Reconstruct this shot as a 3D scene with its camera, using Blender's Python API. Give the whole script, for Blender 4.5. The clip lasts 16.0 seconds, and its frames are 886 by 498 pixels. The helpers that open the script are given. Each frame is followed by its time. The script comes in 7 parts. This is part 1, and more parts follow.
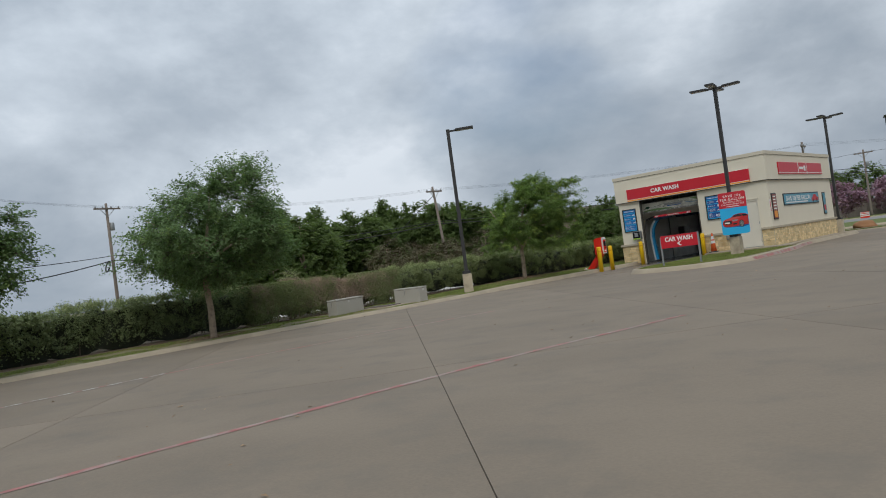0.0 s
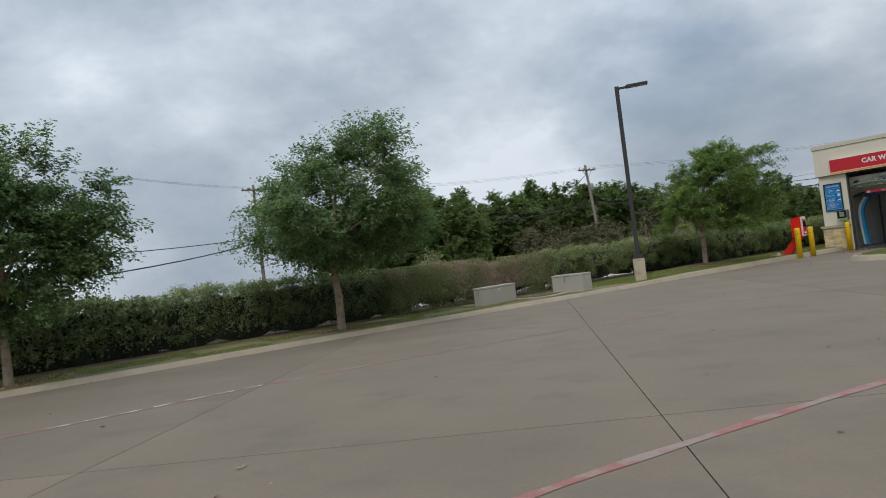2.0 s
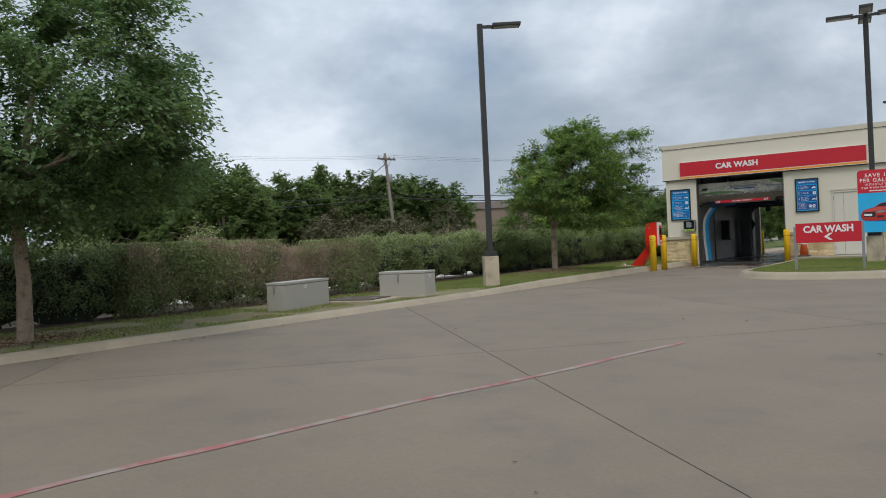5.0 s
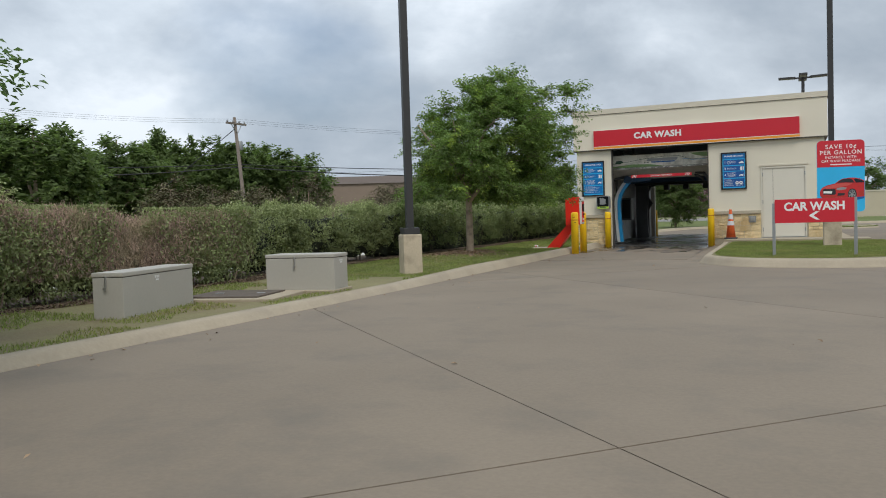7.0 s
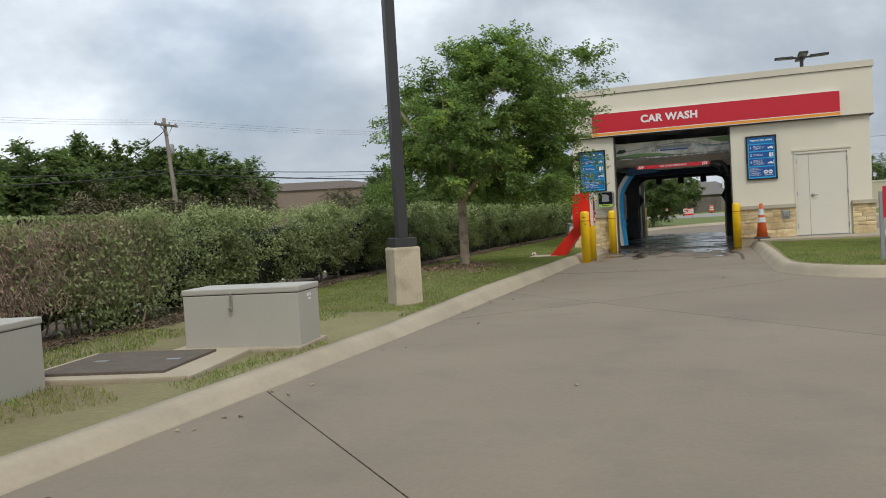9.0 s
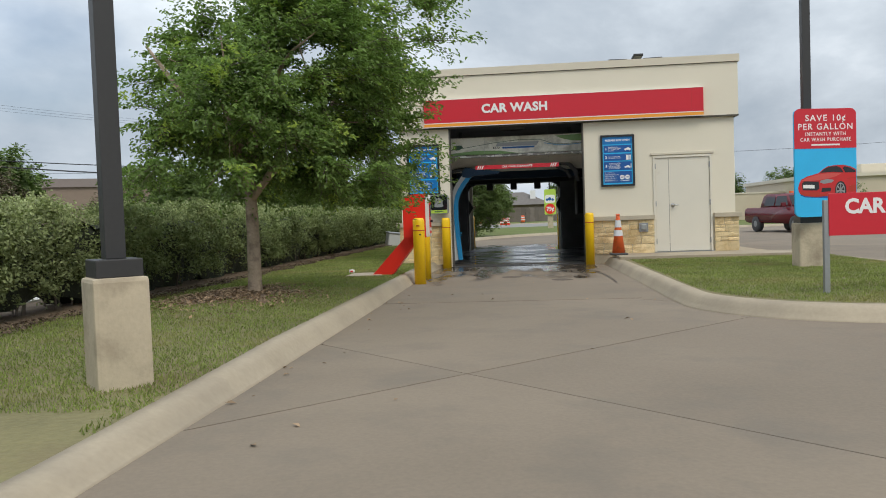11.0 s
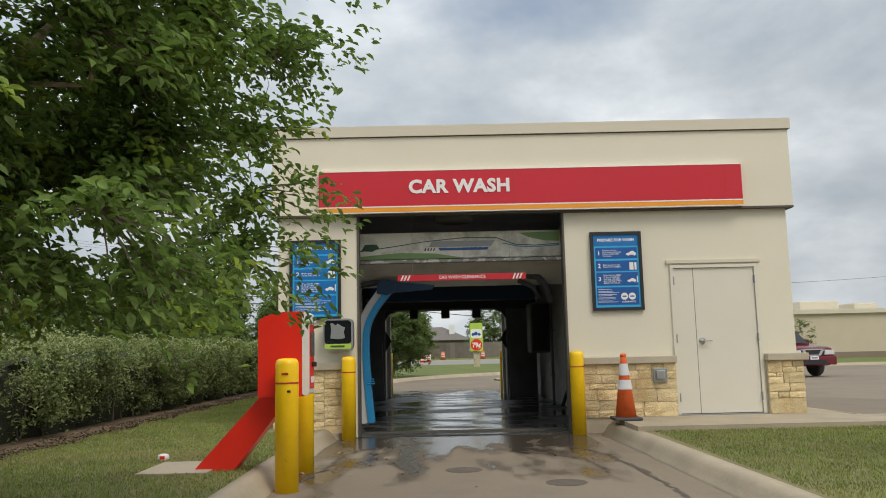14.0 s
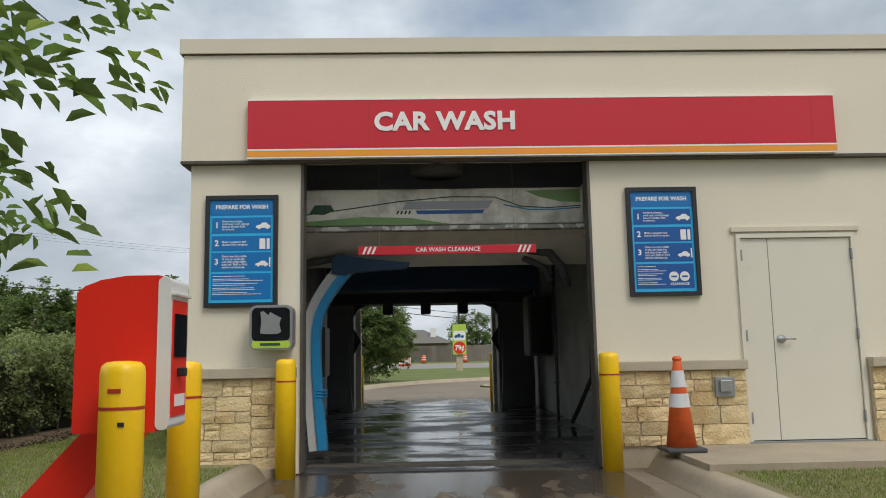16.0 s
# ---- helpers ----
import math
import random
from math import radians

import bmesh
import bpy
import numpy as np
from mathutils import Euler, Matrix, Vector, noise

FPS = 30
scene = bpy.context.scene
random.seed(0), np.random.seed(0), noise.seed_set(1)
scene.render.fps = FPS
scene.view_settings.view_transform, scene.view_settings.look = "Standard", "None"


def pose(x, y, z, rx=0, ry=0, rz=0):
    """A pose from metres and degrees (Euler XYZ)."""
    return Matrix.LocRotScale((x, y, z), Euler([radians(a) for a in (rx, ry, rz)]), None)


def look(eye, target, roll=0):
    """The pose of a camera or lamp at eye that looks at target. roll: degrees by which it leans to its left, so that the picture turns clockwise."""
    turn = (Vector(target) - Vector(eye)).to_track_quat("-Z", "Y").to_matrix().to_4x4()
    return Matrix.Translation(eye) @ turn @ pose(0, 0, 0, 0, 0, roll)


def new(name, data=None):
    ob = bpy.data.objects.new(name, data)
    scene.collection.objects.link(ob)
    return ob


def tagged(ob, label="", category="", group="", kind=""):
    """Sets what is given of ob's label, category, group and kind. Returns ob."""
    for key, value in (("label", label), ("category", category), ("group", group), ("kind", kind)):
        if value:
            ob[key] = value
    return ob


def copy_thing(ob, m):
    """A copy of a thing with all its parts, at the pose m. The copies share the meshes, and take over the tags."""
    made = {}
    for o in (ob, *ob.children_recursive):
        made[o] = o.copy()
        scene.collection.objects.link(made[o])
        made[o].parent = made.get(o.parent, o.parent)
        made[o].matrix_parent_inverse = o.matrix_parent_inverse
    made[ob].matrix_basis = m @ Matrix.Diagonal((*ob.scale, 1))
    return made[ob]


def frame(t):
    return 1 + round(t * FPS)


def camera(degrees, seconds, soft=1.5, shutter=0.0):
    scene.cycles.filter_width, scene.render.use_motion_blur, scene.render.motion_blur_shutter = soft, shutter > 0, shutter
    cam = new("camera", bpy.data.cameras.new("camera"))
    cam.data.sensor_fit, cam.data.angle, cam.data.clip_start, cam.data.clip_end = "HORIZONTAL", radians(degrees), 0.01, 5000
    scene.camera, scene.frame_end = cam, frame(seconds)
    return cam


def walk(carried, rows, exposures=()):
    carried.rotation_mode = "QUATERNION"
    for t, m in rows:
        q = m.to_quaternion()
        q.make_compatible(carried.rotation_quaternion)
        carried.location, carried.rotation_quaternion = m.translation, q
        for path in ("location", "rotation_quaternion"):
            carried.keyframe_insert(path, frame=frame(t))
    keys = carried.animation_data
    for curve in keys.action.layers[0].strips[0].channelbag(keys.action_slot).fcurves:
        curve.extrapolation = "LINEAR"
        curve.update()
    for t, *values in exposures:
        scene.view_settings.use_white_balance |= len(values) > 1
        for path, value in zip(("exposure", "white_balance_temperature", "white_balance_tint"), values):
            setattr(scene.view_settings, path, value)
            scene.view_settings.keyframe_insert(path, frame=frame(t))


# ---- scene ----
cam = camera(58.8, 16.0, soft=1.0)
PATH = [
    (0, (17.034, -37.169, 1.116), (15.727, -35.656, 1.155), -7.6),
    (0.5, (16.293, -36.475, 1.125), (14.883, -35.058, 1.179), -8.2),
    (1, (15.4, -35.795, 1.115), (13.87, -34.509, 1.186), -8.3),
    (1.5, (14.618, -35.101, 1.139), (13.059, -33.85, 1.2), -7.5),
    (2, (13.716, -34.411, 1.116), (12.154, -33.162, 1.163), -7.0),
    (2.5, (12.807, -33.672, 1.045), (11.309, -32.346, 1.041), -6.4),
    (3, (11.882, -32.91, 1.052), (10.432, -31.532, 1.038), -7.0),
    (3.5, (10.858, -32.145, 1.033), (9.416, -30.759, 1.016), -7.1),
    (4, (9.833, -31.404, 0.982), (8.411, -29.998, 0.971), -7.0),
    (4.5, (8.68, -30.586, 0.963), (7.321, -29.119, 0.958), -3.7),
    (5, (7.65, -29.807, 0.945), (6.5, -28.171, 0.937), -2.7),
    (5.2, (7.223, -29.484, 0.921), (6.143, -27.801, 0.907), -2.4),
    (7.3, (3.415, -25.855, 0.912), (2.622, -24.021, 0.832), -1.9),
    (7.5, (3.122, -25.497, 0.915), (2.336, -23.66, 0.835), -2.0),
    (8, (2.395, -24.536, 0.917), (1.634, -22.689, 0.837), -2.7),
    (8.2, (2.147, -24.149, 0.921), (1.391, -22.299, 0.843), -2.9),
    (10.5, (0.342, -19.352, 0.955), (0.017, -17.38, 0.878), -2.6),
    (11, (0.18, -18.27, 0.951), (-0.028, -16.283, 0.872), -2.0),
    (11.5, (0.029, -17.142, 0.927), (-0.114, -15.149, 0.854), -1.7),
    (12, (-0.111, -16.01, 0.95), (-0.163, -14.012, 0.875), -1.6),
    (12.5, (-0.261, -14.889, 0.978), (-0.279, -12.89, 1.012), -1.6),
    (13, (-0.296, -13.797, 1.013), (-0.305, -11.8, 1.129), -1.3),
    (13.5, (-0.317, -12.643, 0.999), (-0.324, -10.651, 1.181), -1.1),
    (14, (-0.308, -11.573, 0.998), (-0.295, -9.59, 1.255), -1.3),
    (14.5, (-0.3, -10.5, 0.981), (-0.275, -8.517, 1.241), -1.4),
    (15, (-0.227, -9.58, 0.958), (-0.185, -7.598, 1.225), -1.3),
    (15.5, (-0.234, -8.822, 0.945), (-0.181, -6.842, 1.221), -1.6),
    (16, (-0.259, -8.232, 0.968), (-0.2, -6.25, 1.233), -1.1),
]
walk(cam, [(t, look(eye, aim, lean)) for t, eye, aim, lean in PATH], exposures=[(0, 0.0, 6200, 10), (5, 0.15, 6100, 10), (8, 0.38, 6300, 10), (10.5, 0.47, 6350, 10), (12, 0.6, 6400, 10), (13.5, 0.54, 6750, 10), (15, 0.43, 6600, 10), (16, 0.4, 6500, 10)])

# ---------------------------------------------------------------- sky and light
world = bpy.data.worlds.new("overcast_sky")
scene.world = world
world.use_nodes = True
wt = world.node_tree
wt.nodes.clear()


def wn(kind, **values):
    n = wt.nodes.new(kind)
    for k, v in values.items():
        n.inputs[k].default_value = v
    return n


def wmath(op, a, b):
    n = wt.nodes.new("ShaderNodeMath")
    n.operation = op
    for sock, v in zip(n.inputs, (a, b)):
        if isinstance(v, (int, float)):
            sock.default_value = v
        else:
            wt.links.new(v, sock)
    return n.outputs[0]


sky = wt.nodes.new("ShaderNodeTexSky")
sky.sky_type = "NISHITA"
sky.sun_disc = False
sky.sun_elevation, sky.sun_rotation = radians(48), radians(219)
coord = wt.nodes.new("ShaderNodeTexCoord")
sep = wt.nodes.new("ShaderNodeSeparateXYZ")
wt.links.new(coord.outputs["Generated"], sep.inputs[0])
up = wmath("MAXIMUM", sep.outputs["Z"], 0.0)
plane = wt.nodes.new("ShaderNodeMapping")
plane.inputs["Scale"].default_value = (1.0, 1.0, 1.75)
plane.inputs["Rotation"].default_value = (0, 0, radians(-27))
wt.links.new(coord.outputs["Generated"], plane.inputs["Vector"])
big = wn("ShaderNodeTexNoise", Scale=2.9, Detail=12.0, Roughness=0.56, Distortion=0.12)
wt.links.new(plane.outputs[0], big.inputs["Vector"])
ramp = wt.nodes.new("ShaderNodeValToRGB")
for pos, col in ((0.34, (0.242, 0.28, 0.32, 1)), (0.45, (0.312, 0.347, 0.382, 1)), (0.56, (0.41, 0.447, 0.48, 1)), (0.66, (0.55, 0.58, 0.605, 1))):
    e = ramp.color_ramp.elements.new(pos)
    e.color = col
ramp.color_ramp.elements.remove(ramp.color_ramp.elements[0])
ramp.color_ramp.elements.remove(ramp.color_ramp.elements[-1])
wt.links.new(big.outputs["Fac"], ramp.inputs[0])
gaps = wn("ShaderNodeTexNoise", Scale=2.0, Detail=5.0, Roughness=0.5)
shift = wt.nodes.new("ShaderNodeVectorMath")
shift.operation = "ADD"
shift.inputs[1].default_value = (7.3, 2.1, 4.0)
wt.links.new(plane.outputs[0], shift.inputs[0])
wt.links.new(shift.outputs[0], gaps.inputs["Vector"])
hole = wt.nodes.new("ShaderNodeMapRange")
hole.inputs["From Min"].default_value, hole.inputs["From Max"].default_value = 0.56, 0.7
hole.inputs["To Max"].default_value = 0.6
wt.links.new(gaps.outputs["Fac"], hole.inputs["Value"])
blue = wt.nodes.new("ShaderNodeVectorMath")
blue.operation = "SCALE"
blue.inputs["Scale"].default_value = 0.06
wt.links.new(sky.outputs[0], blue.inputs[0])
mixc = wt.nodes.new("ShaderNodeMix")
mixc.data_type = "RGBA"
wt.links.new(hole.outputs[0], mixc.inputs["Factor"])
wt.links.new(ramp.outputs[0], mixc.inputs["A"])
wt.links.new(blue.outputs[0], mixc.inputs["B"])
gain = wt.nodes.new("ShaderNodeVectorMath")
gain.operation = "SCALE"
wt.links.new(mixc.outputs["Result"], gain.inputs[0])
# the cloud is thinner towards the west
west = wmath("ADD", wmath("MULTIPLY", sep.outputs["X"], -0.16), 0.95)
wt.links.new(wmath("MULTIPLY", wmath("ADD", wmath("MULTIPLY", up, 0.9), 1.13), west), gain.inputs["Scale"])
back = wn("ShaderNodeBackground", Strength=1.0)
wt.links.new(gain.outputs[0], back.inputs["Color"])
wout = wt.nodes.new("ShaderNodeOutputWorld")
wt.links.new(back.outputs[0], wout.inputs["Surface"])

sun_data = bpy.data.lights.new("sun", "SUN")
sun_data.energy, sun_data.angle, sun_data.color = 1.25, radians(25), (1.0, 0.94, 0.84)
sun = new("sun", sun_data)
sun.matrix_world = look((20, -25, 40), (0, 0, 0))

# ---------------------------------------------------------------- materials


def mat(name, color, rough=0.6, metal=0.0, var=0.15, scale=1.2, fine=35.0, bump=0.15, rand=0.0, island=0.0, stain=None, spec=0.5, leaf=0.0):
    m = bpy.data.materials.new(name)
    m.use_nodes = True
    nt = m.node_tree
    b = nt.nodes["Principled BSDF"]
    b.inputs["Roughness"].default_value, b.inputs["Metallic"].default_value = rough, metal
    b.inputs["Specular IOR Level"].default_value = spec
    geo = nt.nodes.new("ShaderNodeNewGeometry")
    a = nt.nodes.new("ShaderNodeTexNoise")
    a.inputs["Scale"].default_value, a.inputs["Detail"].default_value = scale, 4.0
    f = nt.nodes.new("ShaderNodeTexNoise")
    f.inputs["Scale"].default_value, f.inputs["Detail"].default_value = fine, 3.0
    for n in (a, f):
        nt.links.new(geo.outputs["Position"], n.inputs["Vector"])

    def mth(op, x, y):
        n = nt.nodes.new("ShaderNodeMath")
        n.operation = op
        for sock, v in zip(n.inputs, (x, y)):
            if isinstance(v, (int, float)):
                sock.default_value = v
            else:
                nt.links.new(v, sock)
        return n.outputs[0]

    v = mth("ADD", mth("MULTIPLY", mth("SUBTRACT", a.outputs["Fac"], 0.5), 2.6 * var), mth("MULTIPLY", mth("SUBTRACT", f.outputs["Fac"], 0.5), 1.6 * var))
    if rand:
        info = nt.nodes.new("ShaderNodeObjectInfo")
        v = mth("ADD", v, mth("MULTIPLY", mth("SUBTRACT", info.outputs["Random"], 0.5), 2 * rand))
    if island:
        v = mth("ADD", v, mth("MULTIPLY", mth("SUBTRACT", geo.outputs["Random Per Island"], 0.5), 2 * island))
    v = mth("ADD", v, 1.0)
    col = nt.nodes.new("ShaderNodeVectorMath")
    col.operation = "SCALE"
    col.inputs[0].default_value = color[:3]
    nt.links.new(v, col.inputs["Scale"])
    out = col.outputs[0]
    if stain:
        s = nt.nodes.new("ShaderNodeTexNoise")
        s.inputs["Scale"].default_value, s.inputs["Detail"].default_value, s.inputs["Roughness"].default_value = stain[1], 6.0, 0.6
        nt.links.new(geo.outputs["Position"], s.inputs["Vector"])
        r = nt.nodes.new("ShaderNodeMapRange")
        r.inputs["From Min"].default_value, r.inputs["From Max"].default_value, r.inputs["To Max"].default_value = stain[2], stain[3], stain[4]
        nt.links.new(s.outputs["Fac"], r.inputs["Value"])
        mx = nt.nodes.new("ShaderNodeMix")
        mx.data_type = "RGBA"
        nt.links.new(r.outputs[0], mx.inputs["Factor"])
        nt.links.new(out, mx.inputs["A"])
        mx.inputs["B"].default_value = (*stain[0], 1)
        out = mx.outputs["Result"]
    nt.links.new(out, b.inputs["Base Color"])
    if bump:
        bp = nt.nodes.new("ShaderNodeBump")
        bp.inputs["Strength"].default_value, bp.inputs["Distance"].default_value = bump, 0.02
        nt.links.new(f.outputs["Fac"], bp.inputs["Height"])
        nt.links.new(bp.outputs["Normal"], b.inputs["Normal"])
    if leaf:
        tr = nt.nodes.new("ShaderNodeBsdfTranslucent")
        warm = nt.nodes.new("ShaderNodeVectorMath")
        warm.operation = "MULTIPLY"
        warm.inputs[1].default_value = (1.6, 1.75, 1.2)
        nt.links.new(out, warm.inputs[0])
        nt.links.new(warm.outputs[0], tr.inputs["Color"])
        ms = nt.nodes.new("ShaderNodeMixShader")
        ms.inputs[0].default_value = leaf
        nt.links.new(b.outputs[0], ms.inputs[1])
        nt.links.new(tr.outputs[0], ms.inputs[2])
        nt.links.new(ms.outputs[0], nt.nodes["Material Output"].inputs["Surface"])
    return m


M_CONC = mat("concrete_pavement", (0.218, 0.174, 0.125), 0.8, var=0.17, scale=0.5, fine=38, bump=0.1, rand=0.07, stain=((0.16, 0.135, 0.105), 1.3, 0.5, 0.74, 0.65))
M_JOINT = mat("joint_filler", (0.125, 0.105, 0.085), 0.9)
M_KERB = mat("kerb_concrete", (0.39, 0.325, 0.232), 0.85, var=0.14, scale=1.6, fine=25, bump=0.12, stain=((0.25, 0.21, 0.16), 1.1, 0.5, 0.75, 0.6))
M_PALEWALK = mat("pale_walk_concrete", (0.62, 0.59, 0.53), 0.85, var=0.1, scale=1.2, fine=25, bump=0.08)
M_RED_PAINT = mat("worn_red_paint", (0.36, 0.14, 0.125), 0.8, var=0.25, scale=2.5, stain=((0.33, 0.29, 0.25), 3.5, 0.42, 0.58, 0.85))
M_WHITE_PAINT = mat("worn_white_paint", (0.6, 0.58, 0.54), 0.8, var=0.2, stain=((0.33, 0.29, 0.25), 6, 0.42, 0.55, 0.9))
M_GRASS_SOIL = mat("grass_soil", (0.2, 0.178, 0.082), 0.95, var=0.3, scale=1.1, fine=22, bump=0.6, stain=((0.17, 0.12, 0.07), 0.8, 0.5, 0.7, 0.75))
M_LAWN = mat("mown_lawn", (0.135, 0.165, 0.05), 0.9, var=0.3, scale=0.35, fine=9, bump=0.5, spec=0.2, stain=((0.2, 0.17, 0.075), 0.5, 0.52, 0.7, 0.6))
M_BLADE = mat("grass_blade", (0.195, 0.235, 0.062), 0.8, var=0.36, scale=1.7, fine=8, island=0.35, bump=0, leaf=0.3, stain=((0.30, 0.24, 0.11), 0.9, 0.5, 0.7, 0.65))
M_SOIL = mat("bare_soil", (0.165, 0.115, 0.072), 0.95, var=0.3, scale=2.5, fine=30, bump=0.7)
M_ASPHALT = mat("road_surface", (0.25, 0.24, 0.225), 0.9, var=0.12, scale=0.4)
M_STUCCO = mat("cream_stucco", (0.74, 0.68, 0.545), 0.9, var=0.035, scale=0.9, fine=60, bump=0.12)
M_TRIM = mat("cream_trim", (0.64, 0.58, 0.46), 0.8, var=0.04, fine=50, bump=0.05)
# dark grooves and seams, also the painted shade strip under the coping
M_GROOVE_SHADE = mat("dark_groove_shade", (0.09, 0.08, 0.065), 0.9)
M_STONE = mat("limestone_block", (0.73, 0.575, 0.325), 0.92, var=0.18, scale=7, fine=45, bump=0.7, rand=0.2, stain=((0.50, 0.34, 0.15), 3.2, 0.5, 0.66, 0.75))
M_MORTAR = mat("pale_mortar", (0.55, 0.475, 0.34), 0.95, var=0.15, fine=60, bump=0.3)
M_CAP = mat("limestone_cap", (0.46, 0.40, 0.30), 0.9, var=0.12, scale=4, fine=50, bump=0.15)
M_ROOF = mat("roof_membrane", (0.5, 0.48, 0.44), 0.8)
M_RED = mat("red_sign_face", (0.58, 0.018, 0.032), 0.35, var=0.04, scale=0.6, bump=0)
M_REDK = mat("red_enamel", (0.78, 0.028, 0.014), 0.35, var=0.05, bump=0.02)
M_ORANGE = mat("orange_stripe", (0.85, 0.33, 0.03), 0.4, var=0.04, bump=0)
M_WHITE = mat("white_vinyl", (0.82, 0.81, 0.78), 0.45, var=0.03, bump=0)
M_WHITEPL = mat("white_plastic", (0.72, 0.72, 0.7), 0.4, var=0.05, bump=0.02)
M_YELLOW = mat("yellow_sleeve", (0.95, 0.585, 0.006), 0.4, var=0.07, scale=4, bump=0.03, stain=((0.42, 0.25, 0.02), 7, 0.64, 0.8, 0.5))
M_REDTAPE = mat("red_tape", (0.42, 0.03, 0.015), 0.5, bump=0)
M_BLACK = mat("black_frame", (0.018, 0.019, 0.023), 0.45, var=0.1, bump=0.02)
M_BLUE = mat("sign_blue", (0.009, 0.165, 0.46), 0.35, var=0.05, bump=0)
M_BLUE2 = mat("sign_dark_blue", (0.012, 0.095, 0.335), 0.35, var=0.05, bump=0)
M_CYAN = mat("sign_cyan", (0.035, 0.45, 0.80), 0.35, var=0.05, scale=2, bump=0)
M_TEAL = mat("banner_teal", (0.075, 0.31, 0.43), 0.3, var=0.12, scale=1.5, bump=0)
M_FOOD = mat("poster_brown_red", (0.25, 0.05, 0.035), 0.35, var=0.3, scale=5, bump=0)
M_DOOR = mat("cream_door_paint", (0.70, 0.655, 0.55), 0.55, var=0.03, scale=2, bump=0.02, stain=((0.5, 0.45, 0.35), 3, 0.62, 0.8, 0.4))
M_STEEL = mat("brushed_steel", (0.5, 0.49, 0.47), 0.35, metal=0.9, var=0.08, bump=0.02)
M_GALV = mat("galvanised_steel", (0.33, 0.34, 0.34), 0.5, metal=0.6, var=0.12, bump=0.05)
M_POLE = mat("bronze_pole_paint", (0.035, 0.034, 0.033), 0.5, var=0.12, bump=0.02)
M_BASE = mat("pole_base_concrete", (0.52, 0.44, 0.315), 0.9, var=0.13, scale=3, fine=30, bump=0.2, stain=((0.25, 0.2, 0.14), 2.8, 0.48, 0.7, 0.7))
M_CAB = mat("grey_green_cabinet", (0.415, 0.39, 0.335), 0.55, var=0.06, scale=1.5, bump=0.03)
M_TRUNK = mat("bark", (0.37, 0.285, 0.205), 0.95, var=0.25, scale=6, fine=28, bump=0.8, stain=((0.2, 0.15, 0.11), 9, 0.48, 0.62, 0.7))
# yellow-green patches: new shoots, and lit clumps drawn with colour
M_LEAF = mat("elm_leaf", (0.148, 0.215, 0.066), 0.55, var=0.45, scale=1.9, island=0.35, bump=0, spec=0.15, leaf=0.42, stain=((0.37, 0.45, 0.09), 2.3, 0.57, 0.65, 0.85))
M_TWIG = mat("dark_twig", (0.13, 0.105, 0.08), 0.95, var=0.2)
# M_LEAF copied darker and bluer; the far elms' dimmer light sits in the colour
M_LEAF_DK = mat("dark_elm_leaf", (0.128, 0.19, 0.084), 0.55, var=0.42, scale=1.9, island=0.35, bump=0, spec=0.2, leaf=0.4, stain=((0.24, 0.31, 0.1), 2.1, 0.57, 0.66, 0.7))
M_LEAF_FAR = mat("wood_leaf", (0.118, 0.16, 0.058), 0.7, var=0.4, scale=0.35, fine=1.5, spec=0.2, island=0.3, bump=0, leaf=0.45)
M_LEAF_CRAPE = mat("crape_flower", (0.36, 0.22, 0.30), 0.6, var=0.2, island=0.4, bump=0, leaf=0.3)
M_HEDGE = mat("hedge_leaf", (0.185, 0.226, 0.105), 0.7, var=0.38, scale=1.2, fine=4, island=0.3, bump=0, spec=0.2, leaf=0.15, stain=((0.22, 0.27, 0.12), 1.1, 0.52, 0.72, 0.6))
# brighter and deeper copies of M_HEDGE: each stretch's brightness is coloured in
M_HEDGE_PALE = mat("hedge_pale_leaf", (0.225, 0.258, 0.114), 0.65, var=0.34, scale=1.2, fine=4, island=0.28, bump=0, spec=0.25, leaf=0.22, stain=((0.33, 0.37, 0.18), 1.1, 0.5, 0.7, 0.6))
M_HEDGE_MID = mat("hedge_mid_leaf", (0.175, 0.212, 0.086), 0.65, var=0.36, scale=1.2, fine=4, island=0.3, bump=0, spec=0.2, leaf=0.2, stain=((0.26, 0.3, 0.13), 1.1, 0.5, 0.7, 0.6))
# pale leaves for the hedge top; its lit look is put into the colour
M_HEDGE_TOP = mat("hedge_crest_leaf", (0.315, 0.345, 0.175), 0.7, spec=0.2, var=0.3, scale=1.5, fine=5, island=0.25, bump=0, leaf=0.3)
# core colours for live and dead hedge: shade between the leaves, painted dark
M_HEDGE_SHADE = mat("hedge_inner_shade", (0.03, 0.036, 0.02), 0.95, var=0.4, scale=5, bump=0.8)
M_DEAD = mat("dead_hedge_twig", (0.37, 0.27, 0.205), 0.95, var=0.3, scale=1.3, fine=5, island=0.45, bump=0, spec=0.1, stain=((0.26, 0.26, 0.12), 1.5, 0.5, 0.66, 0.6))
M_BRUSH = mat("dry_brush", (0.175, 0.155, 0.098), 0.95, var=0.35, scale=0.8, fine=4, island=0.45, bump=0, spec=0.1, stain=((0.12, 0.15, 0.06), 0.7, 0.48, 0.64, 0.8))
M_DEAD_SHADE = mat("dead_hedge_inner_shade", (0.06, 0.048, 0.038), 0.95, var=0.4, scale=5, bump=0.8)
M_CHIP = mat("mulch_chip", (0.31, 0.215, 0.13), 0.95, var=0.2, island=0.4, bump=0)
M_LITTER = mat("dark_leaf_litter", (0.13, 0.092, 0.06), 0.95, var=0.25, island=0.5, bump=0)
M_CAR_RED = mat("printed_deep_red", (0.52, 0.022, 0.022), 0.35, var=0.12, scale=3, bump=0)
